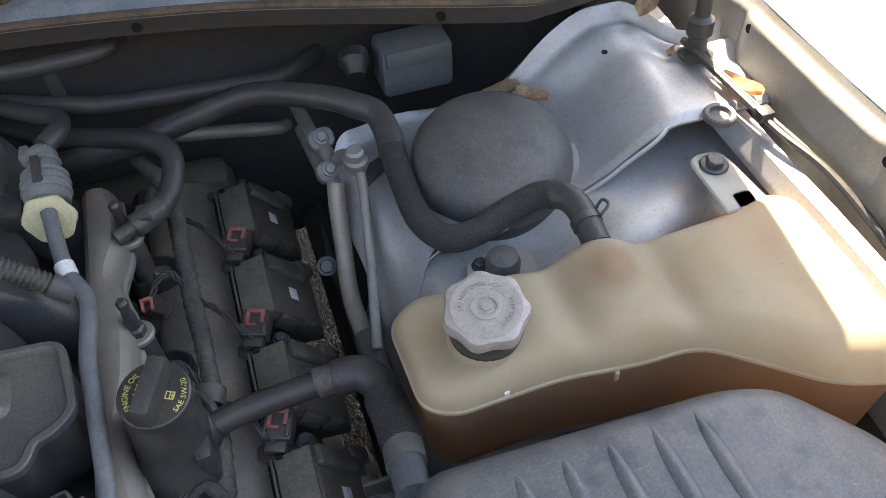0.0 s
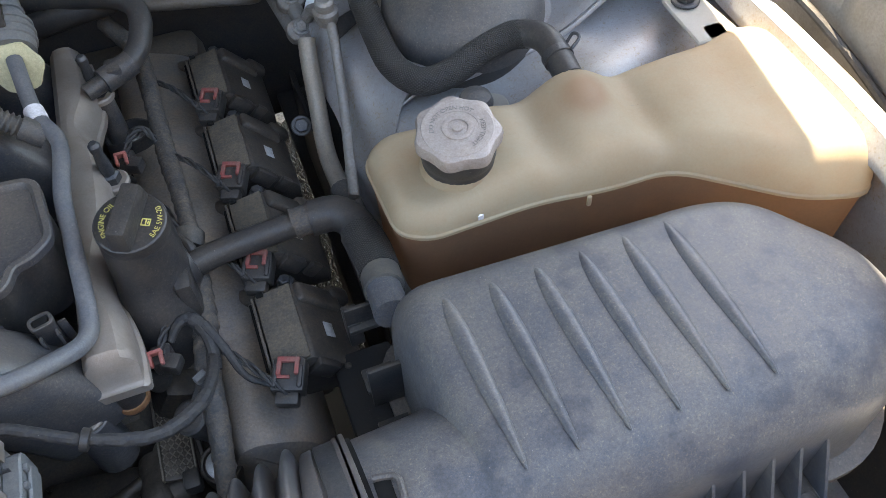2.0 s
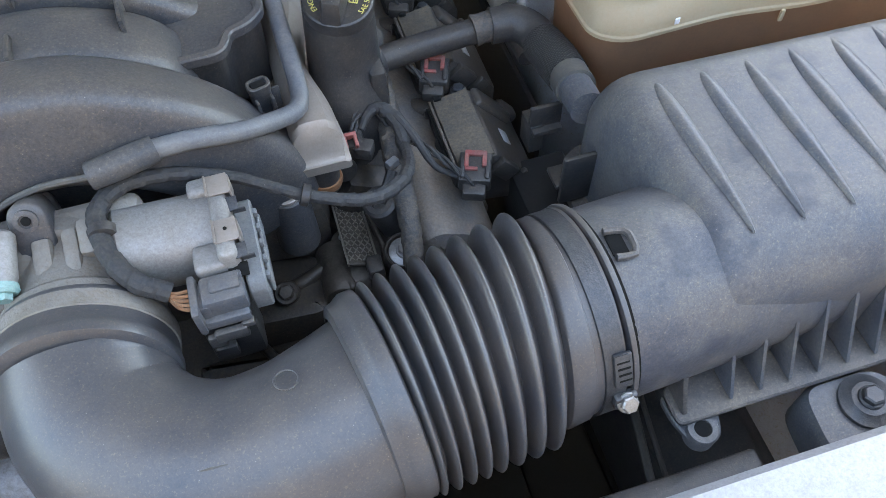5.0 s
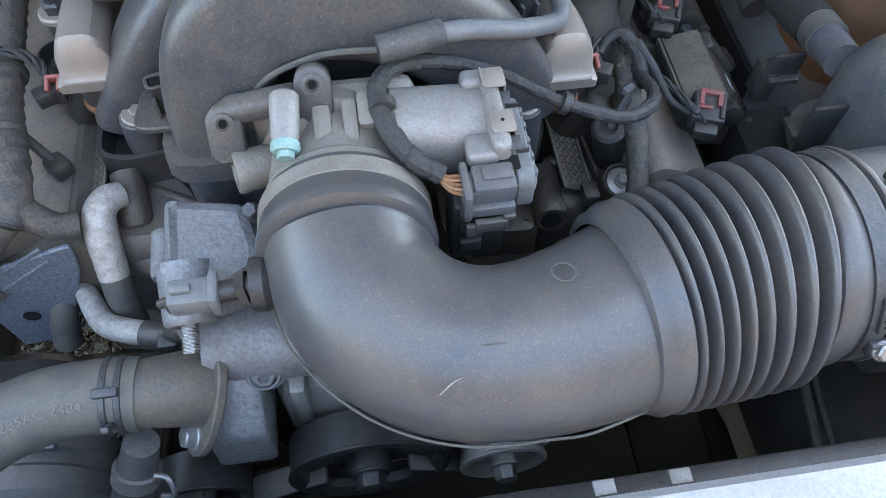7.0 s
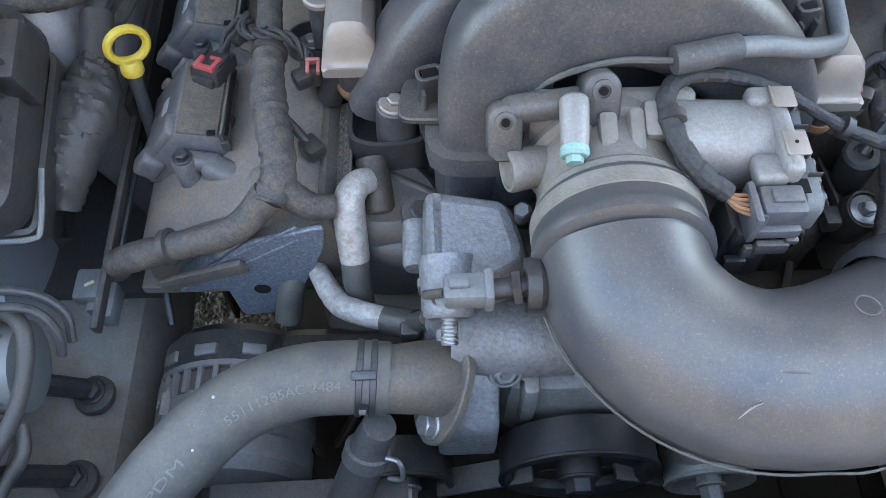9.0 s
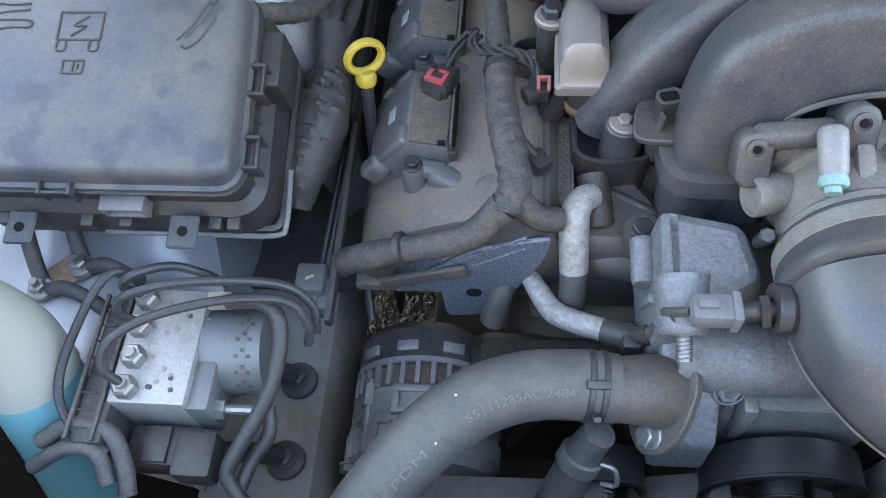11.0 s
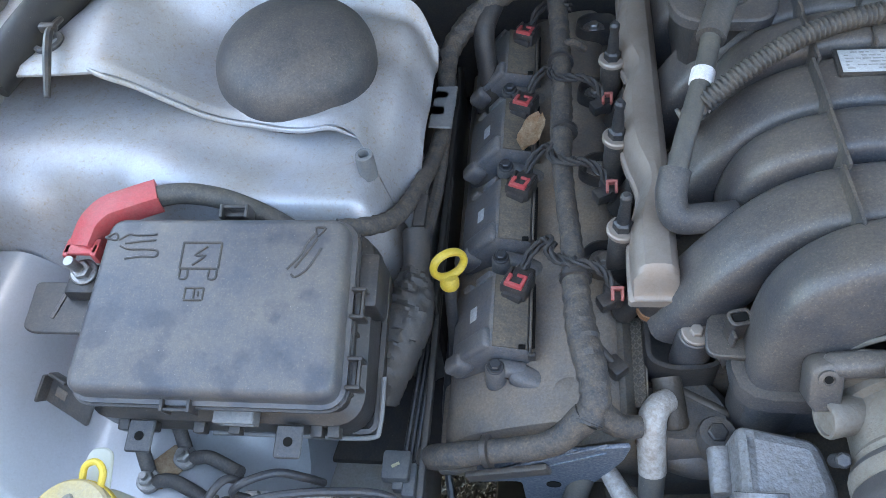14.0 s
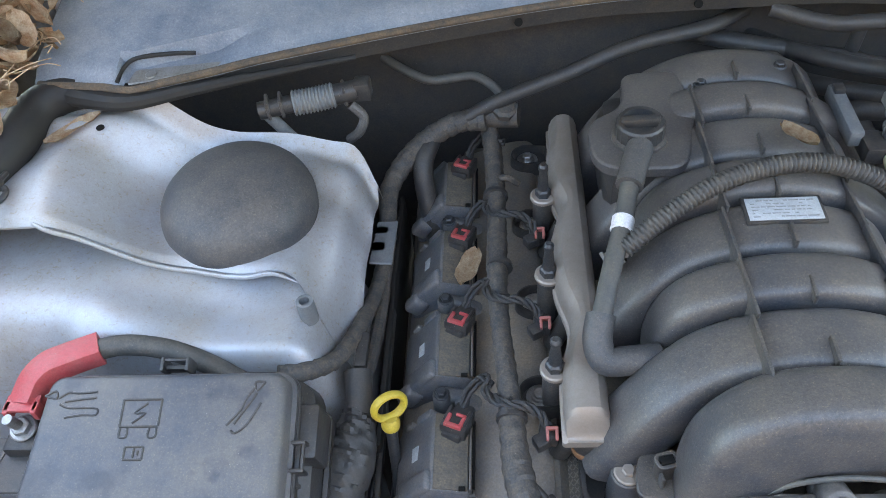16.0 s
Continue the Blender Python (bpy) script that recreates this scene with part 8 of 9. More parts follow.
for x, y, t in ((-0.022, -0.073, 0), (0.0, 0.078, math.pi), (0.108, 0.005, math.pi / 2), (0.110, -0.050, math.pi / 2)):
    part("latch", latch(x, y, t), plastic_clean, fuse)
part("side_rib", join(*[rbox((0, 0, 0), (0.0035, 0.004, 0.05), 0.0008, FB @ Matrix.Translation((0.106, y, -0.05))) for y in (-0.06, -0.04, -0.012, 0.022, 0.045)]), plastic, fuse)
part("side_box", rbox((0, 0, 0), (0.020, 0.045, 0.045), 0.003, FB @ Matrix.Translation((0.115, 0.028, -0.048))), plastic_clean, fuse)
part("front_socket", join(*[rbox((0, 0, 0), sz, 0.0008, FB @ Matrix.Translation(c)) for c, sz in (((0.017, -0.082, -0.050), (0.032, 0.012, 0.004)), ((0.017, -0.082, -0.036), (0.032, 0.012, 0.003)), ((0.002, -0.082, -0.043), (0.003, 0.012, 0.016)),
                                                                                                        ((0.032, -0.082, -0.043), (0.003, 0.012, 0.016)), ((0.017, -0.079, -0.043), (0.016, 0.010, 0.004)))]), connector_mat, fuse, "empty grey socket")
for x in (-0.085, -0.062, -0.020, 0.010, 0.078, 0.092):
    part("base_lug", rbox((0, 0, 0), (0.010, 0.012, 0.012), 0.0015, FB @ Matrix.Translation((x, -0.087, -0.064))), plastic_clean, fuse)
for x in (-0.063, 0.060):
    part("mounting_eye", join(plate([(-0.011, -0.012), (0.011, -0.012), (0.011, 0.014), (-0.011, 0.014)], 0.003, Matrix.Translation((-0.511 + x, -0.131, 0.838)) @ Matrix.Rotation(radians(12), 4, "X"), 0.003)), dark_steel, fuse)
    part("eye_hole", lathe([(0.0038, 0), (0.0038, 0.0005)], Matrix.Translation((-0.511 + x, -0.131, 0.8415)) @ Matrix.Rotation(radians(12), 4, "X"), 16), hole_black, fuse)
part("wing_tab", plate([(-0.700, -0.004), (-0.625, -0.004), (-0.62, -0.056), (-0.684, -0.056), (-0.694, -0.050)], 0.003, Matrix.Translation((0, 0, 0.868)), 0.006), plastic_clean, fuse, "flat black wing tab with slot")
part("tab_slot", rbox((-0.668, -0.028, 0.8715), (0.004, 0.028, 0.0012), 0.0005, Matrix.Rotation(-0.15, 4, "Z")), plastic, fuse)
HK = Matrix.Translation((-0.636, -0.106, 0.846)) @ Matrix.Rotation(radians(-26), 4, "Z") @ Matrix.Rotation(radians(35), 4, "X")
part("corner_hook", join(plate([(-0.030, -0.012), (0.022, -0.012), (0.022, 0.008), (0.0, 0.014), (-0.030, 0.014)], 0.003, HK, 0.004), rbox((0, 0, 0), (0.003, 0.024, 0.014), 0.001, HK @ Matrix.Translation((-0.029, 0, 0.006))), rbox((0, 0, 0), (0.020, 0.003, 0.010), 0.001, HK @ Matrix.Translation((-0.018, 0.013, 0.005)))), plastic_clean, fuse, "black bent bracket ear")
part("hook_hole", rbox((0, 0, 0), (0.012, 0.008, 0.0012), 0.0004, HK @ Matrix.Translation((-0.014, 0.001, 0.003))), pore, fuse)

pos = thing("battery_terminal", (-0.645, 0.0, 0.88), "steel jump terminal with open red plastic cover", "terminal")
part("cover", sweep(spline([(-0.588, 0.060, 0.912), (-0.602, 0.0535, 0.9125), (-0.616, 0.0470, 0.9125), (-0.628, 0.0410, 0.912), (-0.638, 0.031, 0.908), (-0.642, 0.020, 0.903), (-0.644, 0.010, 0.900)], 3), lambda i, q, t: rrect(0.025, 0.020, 0.003, 2)), red, pos, "red plastic boot")
part("cover_flap", join(rbox((-0.643, 0.008, 0.906), (0.030, 0.016, 0.004), 0.001), rbox((-0.655, 0.004, 0.902), (0.005, 0.012, 0.012), 0.001), rbox((-0.630, 0.004, 0.902), (0.005, 0.012, 0.012), 0.001)), red, pos)
part("stud", join(hexbolt((-0.647, -0.004, 0.886), (0.05, -0.2, 1), 0.0075, 0.008, 1.6), rod((-0.647, -0.004, 0.886), (-0.648, -0.009, 0.910), 0.0045, 12)), steel, pos, "zinc stud and nut")
part("base", rbox((-0.645, -0.008, 0.874), (0.034, 0.030, 0.018), 0.003), plastic_clean, pos)
hose("battery_cable", [(-0.600, 0.055, 0.912), (-0.570, 0.064, 0.910), (-0.535, 0.066, 0.900), (-0.50, 0.060, 0.885), (-0.47, 0.05, 0.87)], 0.0095, conduit_mat, "thick black cable behind the fuse box", "cable", 14, 7, lumps=0.03)

# wiring between fuse box, tower and engine
lh = hose("tower_harness", [(-0.250, 0.392, 0.880), (-0.285, 0.394, 0.876), (-0.330, 0.375, 0.858), (-0.362, 0.330, 0.838), (-0.362, 0.262, 0.822), (-0.368, 0.203, 0.815), (-0.377, 0.140, 0.832), (-0.392, 0.088, 0.848), (-0.415, 0.060, 0.868), (-0.435, 0.052, 0.876)], [0.0125, 0.0125, 0.0120, 0.0105, 0.009, 0.0085, 0.0085, 0.0085, 0.009], tape,
          "tape-wrapped harness looped round the strut tower", "wiring harness", 14, 7, lumps=0.04)
part("lower_run", tube([(-0.362, 0.250, 0.815), (-0.366, 0.17, 0.800), (-0.370, 0.09, 0.815), (-0.375, 0.06, 0.83)], 0.0075, 10, 6, lumps=0.04), tape, lh)
part("clip_plate", plate([(-0.014, -0.031), (0.011, -0.033), (0.013, 0.030), (-0.010, 0.030), (-0.010, 0.021), (0.002, 0.020), (0.002, 0.013), (-0.011, 0.013), (-0.012, -0.002), (0.000, -0.003), (0.000, -0.012), (-0.013, -0.012)], 0.003, Matrix.Translation((-0.362, 0.245, 0.836)), 0.0018), connector_mat, lh, "grey slotted clip")
part("wall_clip", rbox((-0.372, 0.105, 0.835), (0.012, 0.040, 0.008), 0.002), plastic_clean, lh)
big = thing("cable_gaiter", (-0.385, -0.02, 0.75), "wrinkled black cable gaiter beside the fuse box", "cable sleeve")
gm = tube([(-0.372, 0.050, 0.820), (-0.374, 0.026, 0.812), (-0.379, 0.004, 0.806), (-0.386, -0.018, 0.797), (-0.391, -0.040, 0.786), (-0.394, -0.062, 0.770)], [0.0130, 0.0210, 0.0255, 0.0240, 0.0190, 0.0115], 40, 9)
for v in gm.verts:
    q = v.co * 105
    fold = abs(noise.noise(V((q.x * 0.6, q.y * 1.3 + q.x * 0.7, q.z * 0.6)))) - 0.22
    v.co += V((noise.noise(q * 0.5) * 0.6, noise.noise(q * 0.5 + V((9, 0, 0))) * 0.6, 1.0)) * fold * 0.009
part("gaiter", gm, gaiter_cloth, big, "", 0.5)
part("cuff", tube([(-0.374, 0.082, 0.834), (-0.372, 0.060, 0.826), (-0.372, 0.044, 0.820)], 0.0130, 16, 4), rubber_dark, big)
dip = thing("dipstick", (-0.345, 0.02, 0.62), "yellow ring-handled dipstick in a dark steel tube", "dipstick")
DM = along((-0.339, 0.038, 0.843), (0.5, -0.85, 0.22))
bm = bmesh.new()
rings = []
for i in range(32):
    a = 2 * math.pi * i / 32
    rings.append([bm.verts.new(DM @ V((math.cos(a) * (0.0148 + 0.0034 * math.cos(b)), math.sin(a) * (0.0128 + 0.0034 * math.cos(b)), 0.0046 * math.sin(b)))) for b in [2 * math.pi * j / 10 for j in range(10)]])
for i in range(32):
    for j in range(10):
        bm.faces.new((rings[i][j], rings[(i + 1) % 32][j], rings[(i + 1) % 32][(j + 1) % 10], rings[i][(j + 1) % 10]))
part("handle", bm, yellow, dip, "yellow finger ring")
part("collar", lathe([(0.0078, -0.0035), (0.0088, -0.001), (0.0088, 0.004), (0.0065, 0.008)], along((-0.339, 0.029, 0.826), (0.02, 0.3, 1)), 20), yellow, dip)
part("tube", tube([(-0.339, 0.0285, 0.825), (-0.340, 0.016, 0.77), (-0.341, -0.004, 0.70), (-0.335, -0.03, 0.62)], 0.0055, 12, 6), dark_steel, dip)
hose("thin_pipe", [(-0.345, 0.02, 0.74), (-0.352, -0.02, 0.69), (-0.352, -0.06, 0.66), (-0.345, -0.10, 0.64)], 0.004, dark_steel, "thin dark pipe in the gap beside the engine", "pipe", 8, 6)
part("rail_strip", rbox((-0.357, 0.02, 0.765), (0.006, 0.36, 0.012), 0.002, Matrix.Rotation(0.05, 4, "X")), plastic_clean, thing("edge_guard", (-0.357, 0.02, 0.76), "black strip along the inner rail", "trim"))
cb = thing("line_clip_block", (-0.386, -0.10, 0.70), "black clip block holding the brake lines", "clip")
part("block", join(rbox((-0.390, -0.096, 0.708), (0.026, 0.028, 0.014), 0.003), rbox((-0.378, -0.106, 0.695), (0.012, 0.032, 0.02), 0.002), rbox((-0.388, -0.112, 0.701), (0.010, 0.010, 0.012), 0.002)), connector_mat, cb)
part("mark", rbox((-0.390, -0.097, 0.7155), (0.008, 0.003, 0.0006), 0.0002, Matrix.Rotation(0.5, 4, "Z")), cream, cb)
for j in range(3):
    hose("brake_line", [(-0.384 + 0.005 * j, -0.090, 0.705), (-0.378 + 0.005 * j, -0.03, 0.722), (-0.372 + 0.005 * j, 0.05, 0.735), (-0.366 + 0.004 * j, 0.18, 0.74)], 0.0026, dark_steel, "thin steel brake line along the inner rail", "brake line", 8, 6)

# grounding points on the apron
for x, y, other in ((-0.576, -0.112, (-0.52, -0.125, 0.752)), (-0.604, -0.135, (-0.545, -0.150, 0.745))):
    g = thing("ground_terminal", (x, y, 0.74), "zinc ground bolt with black cables on the apron", "ground terminal", "ground terminals")
    part("nut", join(hexbolt((x, y, 0.750), (0, 0, 1), 0.0062, 0.008, 1.7), rod((x, y, 0.75), (x, y, 0.764), 0.0035, 10)), steel, g)
    part("lug", lathe([(0.0105, 0.745), (0.0105, 0.749), (0.009, 0.750)], Matrix.Translation((x, y, 0)), 20), cast, g)
    part("cable", tube([(x + 0.008, y, 0.749), (x + 0.025, y - 0.001, 0.755), (x + 0.045, y - 0.008, 0.750), other], 0.0062, 12, 6), rubber, g)
    part("cable", tube([(x - 0.002, y + 0.008, 0.749), (x - 0.008, y + 0.025, 0.765), (x - 0.010, y + 0.045, 0.79), (x - 0.006, y + 0.06, 0.81)], 0.0065, 12, 6), rubber, g)
part("patch", plate([(-0.612, -0.120), (-0.590, -0.098), (-0.574, -0.120), (-0.592, -0.142)], 0.0008, Matrix.Translation((0, 0, 0.7458)), 0.003, 0.0002), leaf_mat, thing("bare_patch", (-0.592, -0.12, 0.745), "scraped brown patch on the apron", "patch"))

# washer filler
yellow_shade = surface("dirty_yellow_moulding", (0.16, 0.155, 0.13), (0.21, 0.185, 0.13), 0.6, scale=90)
wash = thing("washer_bottle", (-0.56, -0.22, 0.65), "translucent washer bottle neck with blue fluid and yellow cap", "washer bottle")
part("neck", tube([(-0.579, -0.214, 0.874), (-0.574, -0.209, 0.850), (-0.569, -0.211, 0.815), (-0.565, -0.222, 0.780)], [0.0275, 0.031, 0.0345, 0.0355], 28, 6), bottle_top, wash)
part("lower_neck", tube([(-0.5655, -0.220, 0.786), (-0.563, -0.233, 0.750), (-0.563, -0.251, 0.70), (-0.562, -0.27, 0.65)], [0.0345, 0.0345, 0.033, 0.033], 28, 6), bottle_low, wash, "part filled with blue fluid")
part("rear_tab", plate([(-0.014, -0.006), (0.014, -0.006), (0.009, 0.028), (-0.009, 0.028)], 0.004, Matrix.Translation((-0.577, -0.184, 0.872)) @ Matrix.Rotation(radians(10), 4, "X"), 0.008), bottle_top, wash)
WM = along((-0.581, -0.219, 0.880), (-0.10, -0.14, 1), radians(22))
wc = part("cap", lathe([(0.034, -0.006), (0.0358, -0.004), (0.0358, 0.003), (0.0340, 0.0055), (0.0315, 0.006), (0.010, 0.0085), (0.001, 0.009)], WM, 44), yellow_faded, wash, "faded yellow snap cap")
part("rim", lathe([(0.0345, -0.009), (0.0368, -0.008), (0.0368, -0.003), (0.0345, -0.002)], WM, 44), yellow, wc)
part("pull_tab", join(*[rbox((0, 0, 0), sz, 0.0012, WM @ Matrix.Translation(c)) for c, sz in (((0.004, -0.047, -0.003), (0.030, 0.003, 0.004)), ((-0.009, -0.040, -0.003), (0.003, 0.016, 0.004)), ((0.017, -0.040, -0.003), (0.003, 0.016, 0.004)), ((0.004, -0.040, -0.003), (0.003, 0.016, 0.004)))]), yellow, wc)
part("hinge", tube([WM @ V(p) for p in ((-0.008, 0.032, -0.002), (-0.008, 0.044, 0.003), (0.0, 0.049, 0.004), (0.008, 0.044, 0.003), (0.008, 0.032, -0.002))], 0.0026, 8, 4), yellow, wc)
for pts in ([(-0.018, 0.004), (-0.010, -0.013)], [(-0.010, -0.013), (0.012, -0.012)], [(0.012, -0.012), (0.020, 0.006)], [(-0.018, 0.004), (-0.008, 0.009), (0.008, 0.010), (0.020, 0.006)], [(0.001, -0.016), (0.001, -0.009)], [(0.001, -0.004), (0.001, 0.003)],
            [(-0.010, 0.017), (-0.006, 0.022), (-0.001, 0.019)], [(0.012, 0.018), (0.008, 0.022), (0.003, 0.019)], [(0.001, 0.008), (0.001, 0.013)]):
    part("embossing", tube([WM @ V((x, y, 0.0084 - 0.09 * (x * x + y * y) ** 0.5 * 0.0 - 2.0 * (x * x + y * y))) for x, y in pts], 0.0020, 6, 4), yellow_shade, wc)

coated = surface("black_coated_line", (0.030, 0.034, 0.042), (0.10, 0.09, 0.08), 0.38, scale=60, amount=0.3, grain=0.1)
# anti-lock brake unit
ab = thing("brake_modulator", (-0.46, -0.20, 0.72), "alloy brake modulator block with motor and steel lines", "brake modulator")
part("block", rbox((-0.4675, -0.199, 0.770), (0.056, 0.090, 0.050), 0.002), surface("milled_alloy", (0.40, 0.40, 0.395), (0.30, 0.26, 0.21), 0.42, metal=0.5, scale=70, amount=0.5, grain=0.08), ab, "bright milled block")
part("step", rbox((-0.434, -0.224, 0.765), (0.018, 0.040, 0.046), 0.002), motor_grey, ab)
part("motor", lathe([(0.031, 0.0), (0.032, 0.004), (0.032, 0.036), (0.0305, 0.039), (0.0305, 0.042), (0.020, 0.0435)], along((-0.443, -0.190, 0.762), (1, 0.05, 0)), 36), motor_grey, ab, "grey round pump motor")
part("motor_cap", lathe([(0.0312, 0.038), (0.0325, 0.0385), (0.0325, 0.048), (0.029, 0.050), (0.01, 0.0505)], along((-0.443, -0.190, 0.762), (1, 0.05, 0)), 36), motor_grey, ab)
for q in range(3):
    for w in range(8):
        a = radians(-5 + 22 * w + 8 * (q % 2))
        part("vent_dot", lathe([(0.0017, 0), (0.0017, 0.0006)], along((-0.4015 + 0.0045 * q - 0.010, -0.188 - 0.0326 * math.cos(a), 0.762 + 0.0326 * math.sin(a)), (0, -math.cos(a), math.sin(a))), 8), pore, ab)
part("controller", rbox((-0.505, -0.215, 0.765), (0.024, 0.115, 0.052), 0.004), plastic_clean, ab, "black control unit")
for j in range(8):
    part("controller_rib", rbox((-0.512, -0.262 + 0.013 * j, 0.7915), (0.014, 0.0016, 0.0012), 0.0004), plastic_clean, ab)
for x in (-0.518, -0.499):
    part("controller_edge", rbox((x, -0.215, 0.7925), (0.003, 0.112, 0.004), 0.001), plastic, ab)
for x, y in ((-0.484, -0.165), (-0.484, -0.187), (-0.482, -0.211), (-0.482, -0.234)):
    part("line_nut", join(lathe([(0.0088, 0), (0.0088, 0.009), (0.007, 0.011)], along((x, y, 0.795), (0, 0, 1)), 6), lathe([(0.0045, 0.010), (0.004, 0.014)], along((x, y, 0.795), (0, 0, 1)), 12)), steel, ab)
part("side_nut", join(rod((-0.432, -0.236, 0.768), (-0.418, -0.236, 0.768), 0.0078, 6), rod((-0.418, -0.236, 0.768), (-0.390, -0.236, 0.768), 0.0036, 8)), steel, ab)
part("top_nut", join(rod((-0.436, -0.164, 0.798), (-0.418, -0.164, 0.800), 0.0075, 6)), rail_mat, ab, "brassy union nut")
rnd = random.Random(4)
for j in range(14):
    part("peen_mark", lathe([(0.0019, 0), (0.0019, 0.0005), (0.0011, 0.0006)], Matrix.Translation((-0.472 + 0.024 * rnd.random(), -0.240 + 0.080 * rnd.random(), 0.7952)), 10), rail_mat if j % 3 else dark_steel, ab)
part("screw", hexbolt((-0.4385, -0.178, 0.786), (0, 0, 1), 0.004, 0.004, 1.4), steel, ab)
lines = [
    [(-0.482, -0.234, 0.806), (-0.490, -0.229, 0.822), (-0.484, -0.214, 0.834), (-0.458, -0.196, 0.836), (-0.412, -0.181, 0.834), (-0.372, -0.175, 0.824), (-0.358, -0.184, 0.806), (-0.360, -0.192, 0.79)],
    [(-0.484, -0.187, 0.806), (-0.492, -0.186, 0.820), (-0.484, -0.180, 0.832), (-0.455, -0.172, 0.836), (-0.415, -0.166, 0.834), (-0.376, -0.162, 0.822), (-0.358, -0.168, 0.804), (-0.356, -0.182, 0.788)],
    [(-0.484, -0.165, 0.806), (-0.494, -0.166, 0.820), (-0.484, -0.160, 0.828), (-0.462, -0.149, 0.822), (-0.442, -0.146, 0.806), (-0.435, -0.140, 0.78)],
    [(-0.490, -0.154, 0.815), (-0.502, -0.160, 0.828), (-0.516, -0.186, 0.822), (-0.530, -0.230, 0.802), (-0.520, -0.258, 0.790), (-0.49, -0.275, 0.78)],
]
for i, pts in enumerate(lines):
    hose("brake_line", pts, 0.0034, coated, "bent black-coated steel brake line over the modulator", "brake line", 10, 8)
hose("rubber_line", [(-0.420, -0.168, 0.806), (-0.392, -0.172, 0.814), (-0.378, -0.184, 0.812), (-0.377, -0.205, 0.800), (-0.385, -0.232, 0.784), (-0.402, -0.262, 0.770), (-0.410, -0.282, 0.76), (-0.395, -0.300, 0.75)], 0.0056, rubber_dark, "black rubber hose hanging beside modulator motor", "hose", 12, 8)
hose("rubber_line", [(-0.388, -0.232, 0.768), (-0.386, -0.250, 0.760), (-0.398, -0.270, 0.752), (-0.405, -0.295, 0.748)], 0.0053, rubber_dark, "black rubber hose hanging beside modulator motor", "hose", 12, 8)
hose("loop_hose", [(-0.545, -0.268, 0.775), (-0.520, -0.258, 0.785), (-0.492, -0.262, 0.785), (-0.480, -0.28, 0.775), (-0.475, -0.30, 0.765)], 0.0062, rubber, "black looped wire sleeve below the modulator", "hose", 12, 8)
hose("loop_hose", [(-0.548, -0.285, 0.770), (-0.520, -0.274, 0.782), (-0.498, -0.276, 0.782), (-0.488, -0.295, 0.772)], 0.0058, rubber, "black looped wire sleeve below the modulator", "hose", 12, 8)
part("connector", join(rbox((-0.462, -0.262, 0.745), (0.055, 0.030, 0.030), 0.005), rbox((-0.437, -0.268, 0.752), (0.030, 0.034, 0.026), 0.004), rbox((-0.466, -0.262, 0.7615), (0.018, 0.026, 0.004), 0.001)), plastic_clean, thing("modulator_plug", (-0.46, -0.26, 0.73), "black lever-lock plug on brake modulator", "connector"))
mb = thing("modulator_bracket", (-0.42, -0.17, 0.62), "dusty steel bracket with rubber grommets on frame rail", "bracket")
for dy in (0.0, -0.075):
    part("arm", tube([(-0.455, -0.175 + dy, 0.695), (-0.435, -0.163 + dy, 0.665), (-0.414, -0.155 + dy, 0.632)], [0.010, 0.009, 0.009], 8, 5), dark_steel, mb)
    part("grommet", lathe([(0.0165, 0.612), (0.0178, 0.616), (0.0170, 0.621), (0.012, 0.625)], Matrix.Translation((-0.411, -0.155 + dy, 0)), 28), rubber, mb, "black rubber grommet")
    part("bolt", hexbolt((-0.411, -0.155 + dy, 0.626), (0, 0, 1), 0.008, 0.006, 1.5), dark_steel, mb)

# ---- towers: domes, studs, small parts ----
for c, r, words in (((-0.498, 0.230, 0.000), 0.079, "dusty black rubber strut cap in silver strut tower"), ((0.533, 0.217, -0.020), 0.0775, "dusty grey rubber strut cap with dry leaves beside it")):
    d = thing("strut_cap", (c[0], c[1], 0.91 + c[2]), words, "strut cap", "strut caps")
    rim = [(r * 0.99, 0.885), (r * 0.99, 0.914), (r * 0.985, 0.917), (r * 0.97, 0.918)]
    prof = [(r * 0.985, 0.900), (r, 0.910), (r, 0.916), (r * 0.985, 0.923), (r * 0.955, 0.930), (r * 0.90, 0.937), (r * 0.82, 0.9435), (r * 0.70, 0.949), (r * 0.5, 0.954), (r * 0.25, 0.957), (0.002, 0.958)]
    part("rim", lathe(rim, Matrix.Translation((c[0], c[1], c[2] + 0.92)) @ Matrix.Rotation(radians(3 if c[0] < 0 else 6), 4, "X") @ Matrix.Translation((0, 0, -0.92)), 56), rubber_dark, d)
    part("dome", lathe(prof, Matrix.Translation((c[0], c[1], c[2] + 0.92)) @ Matrix.Rotation(radians(3 if c[0] < 0 else 6), 4, "X") @ Matrix.Translation((0, 0, -0.92)), 56), rubber, d, "", 1.0)
solo("tower_stud", lathe([(0.0085, 0.885), (0.0085, 0.905), (0.0080, 0.912), (0.0050, 0.9125), (0.0045, 0.905)], Matrix.Translation((-0.414, 0.110, -0.004)) @ Matrix.Rotation(0.0, 4, "X"), 16), connector_mat, "hollow grey threaded post on strut tower", "stud")
for x, y, z, r in ((-0.635, 0.282, 0.982, 0.0042), (0.668, 0.266, 0.951, 0.003), (-0.690, 0.215, 0.975, 0.004)):
    solo("drain_hole", lathe([(r, 0), (r, 0.0015)], along((x, y, z - 0.001), (0, 0, 1)), 14), hole_black, "small dark hole in the tower plate", "hole", "drain holes", "structure")
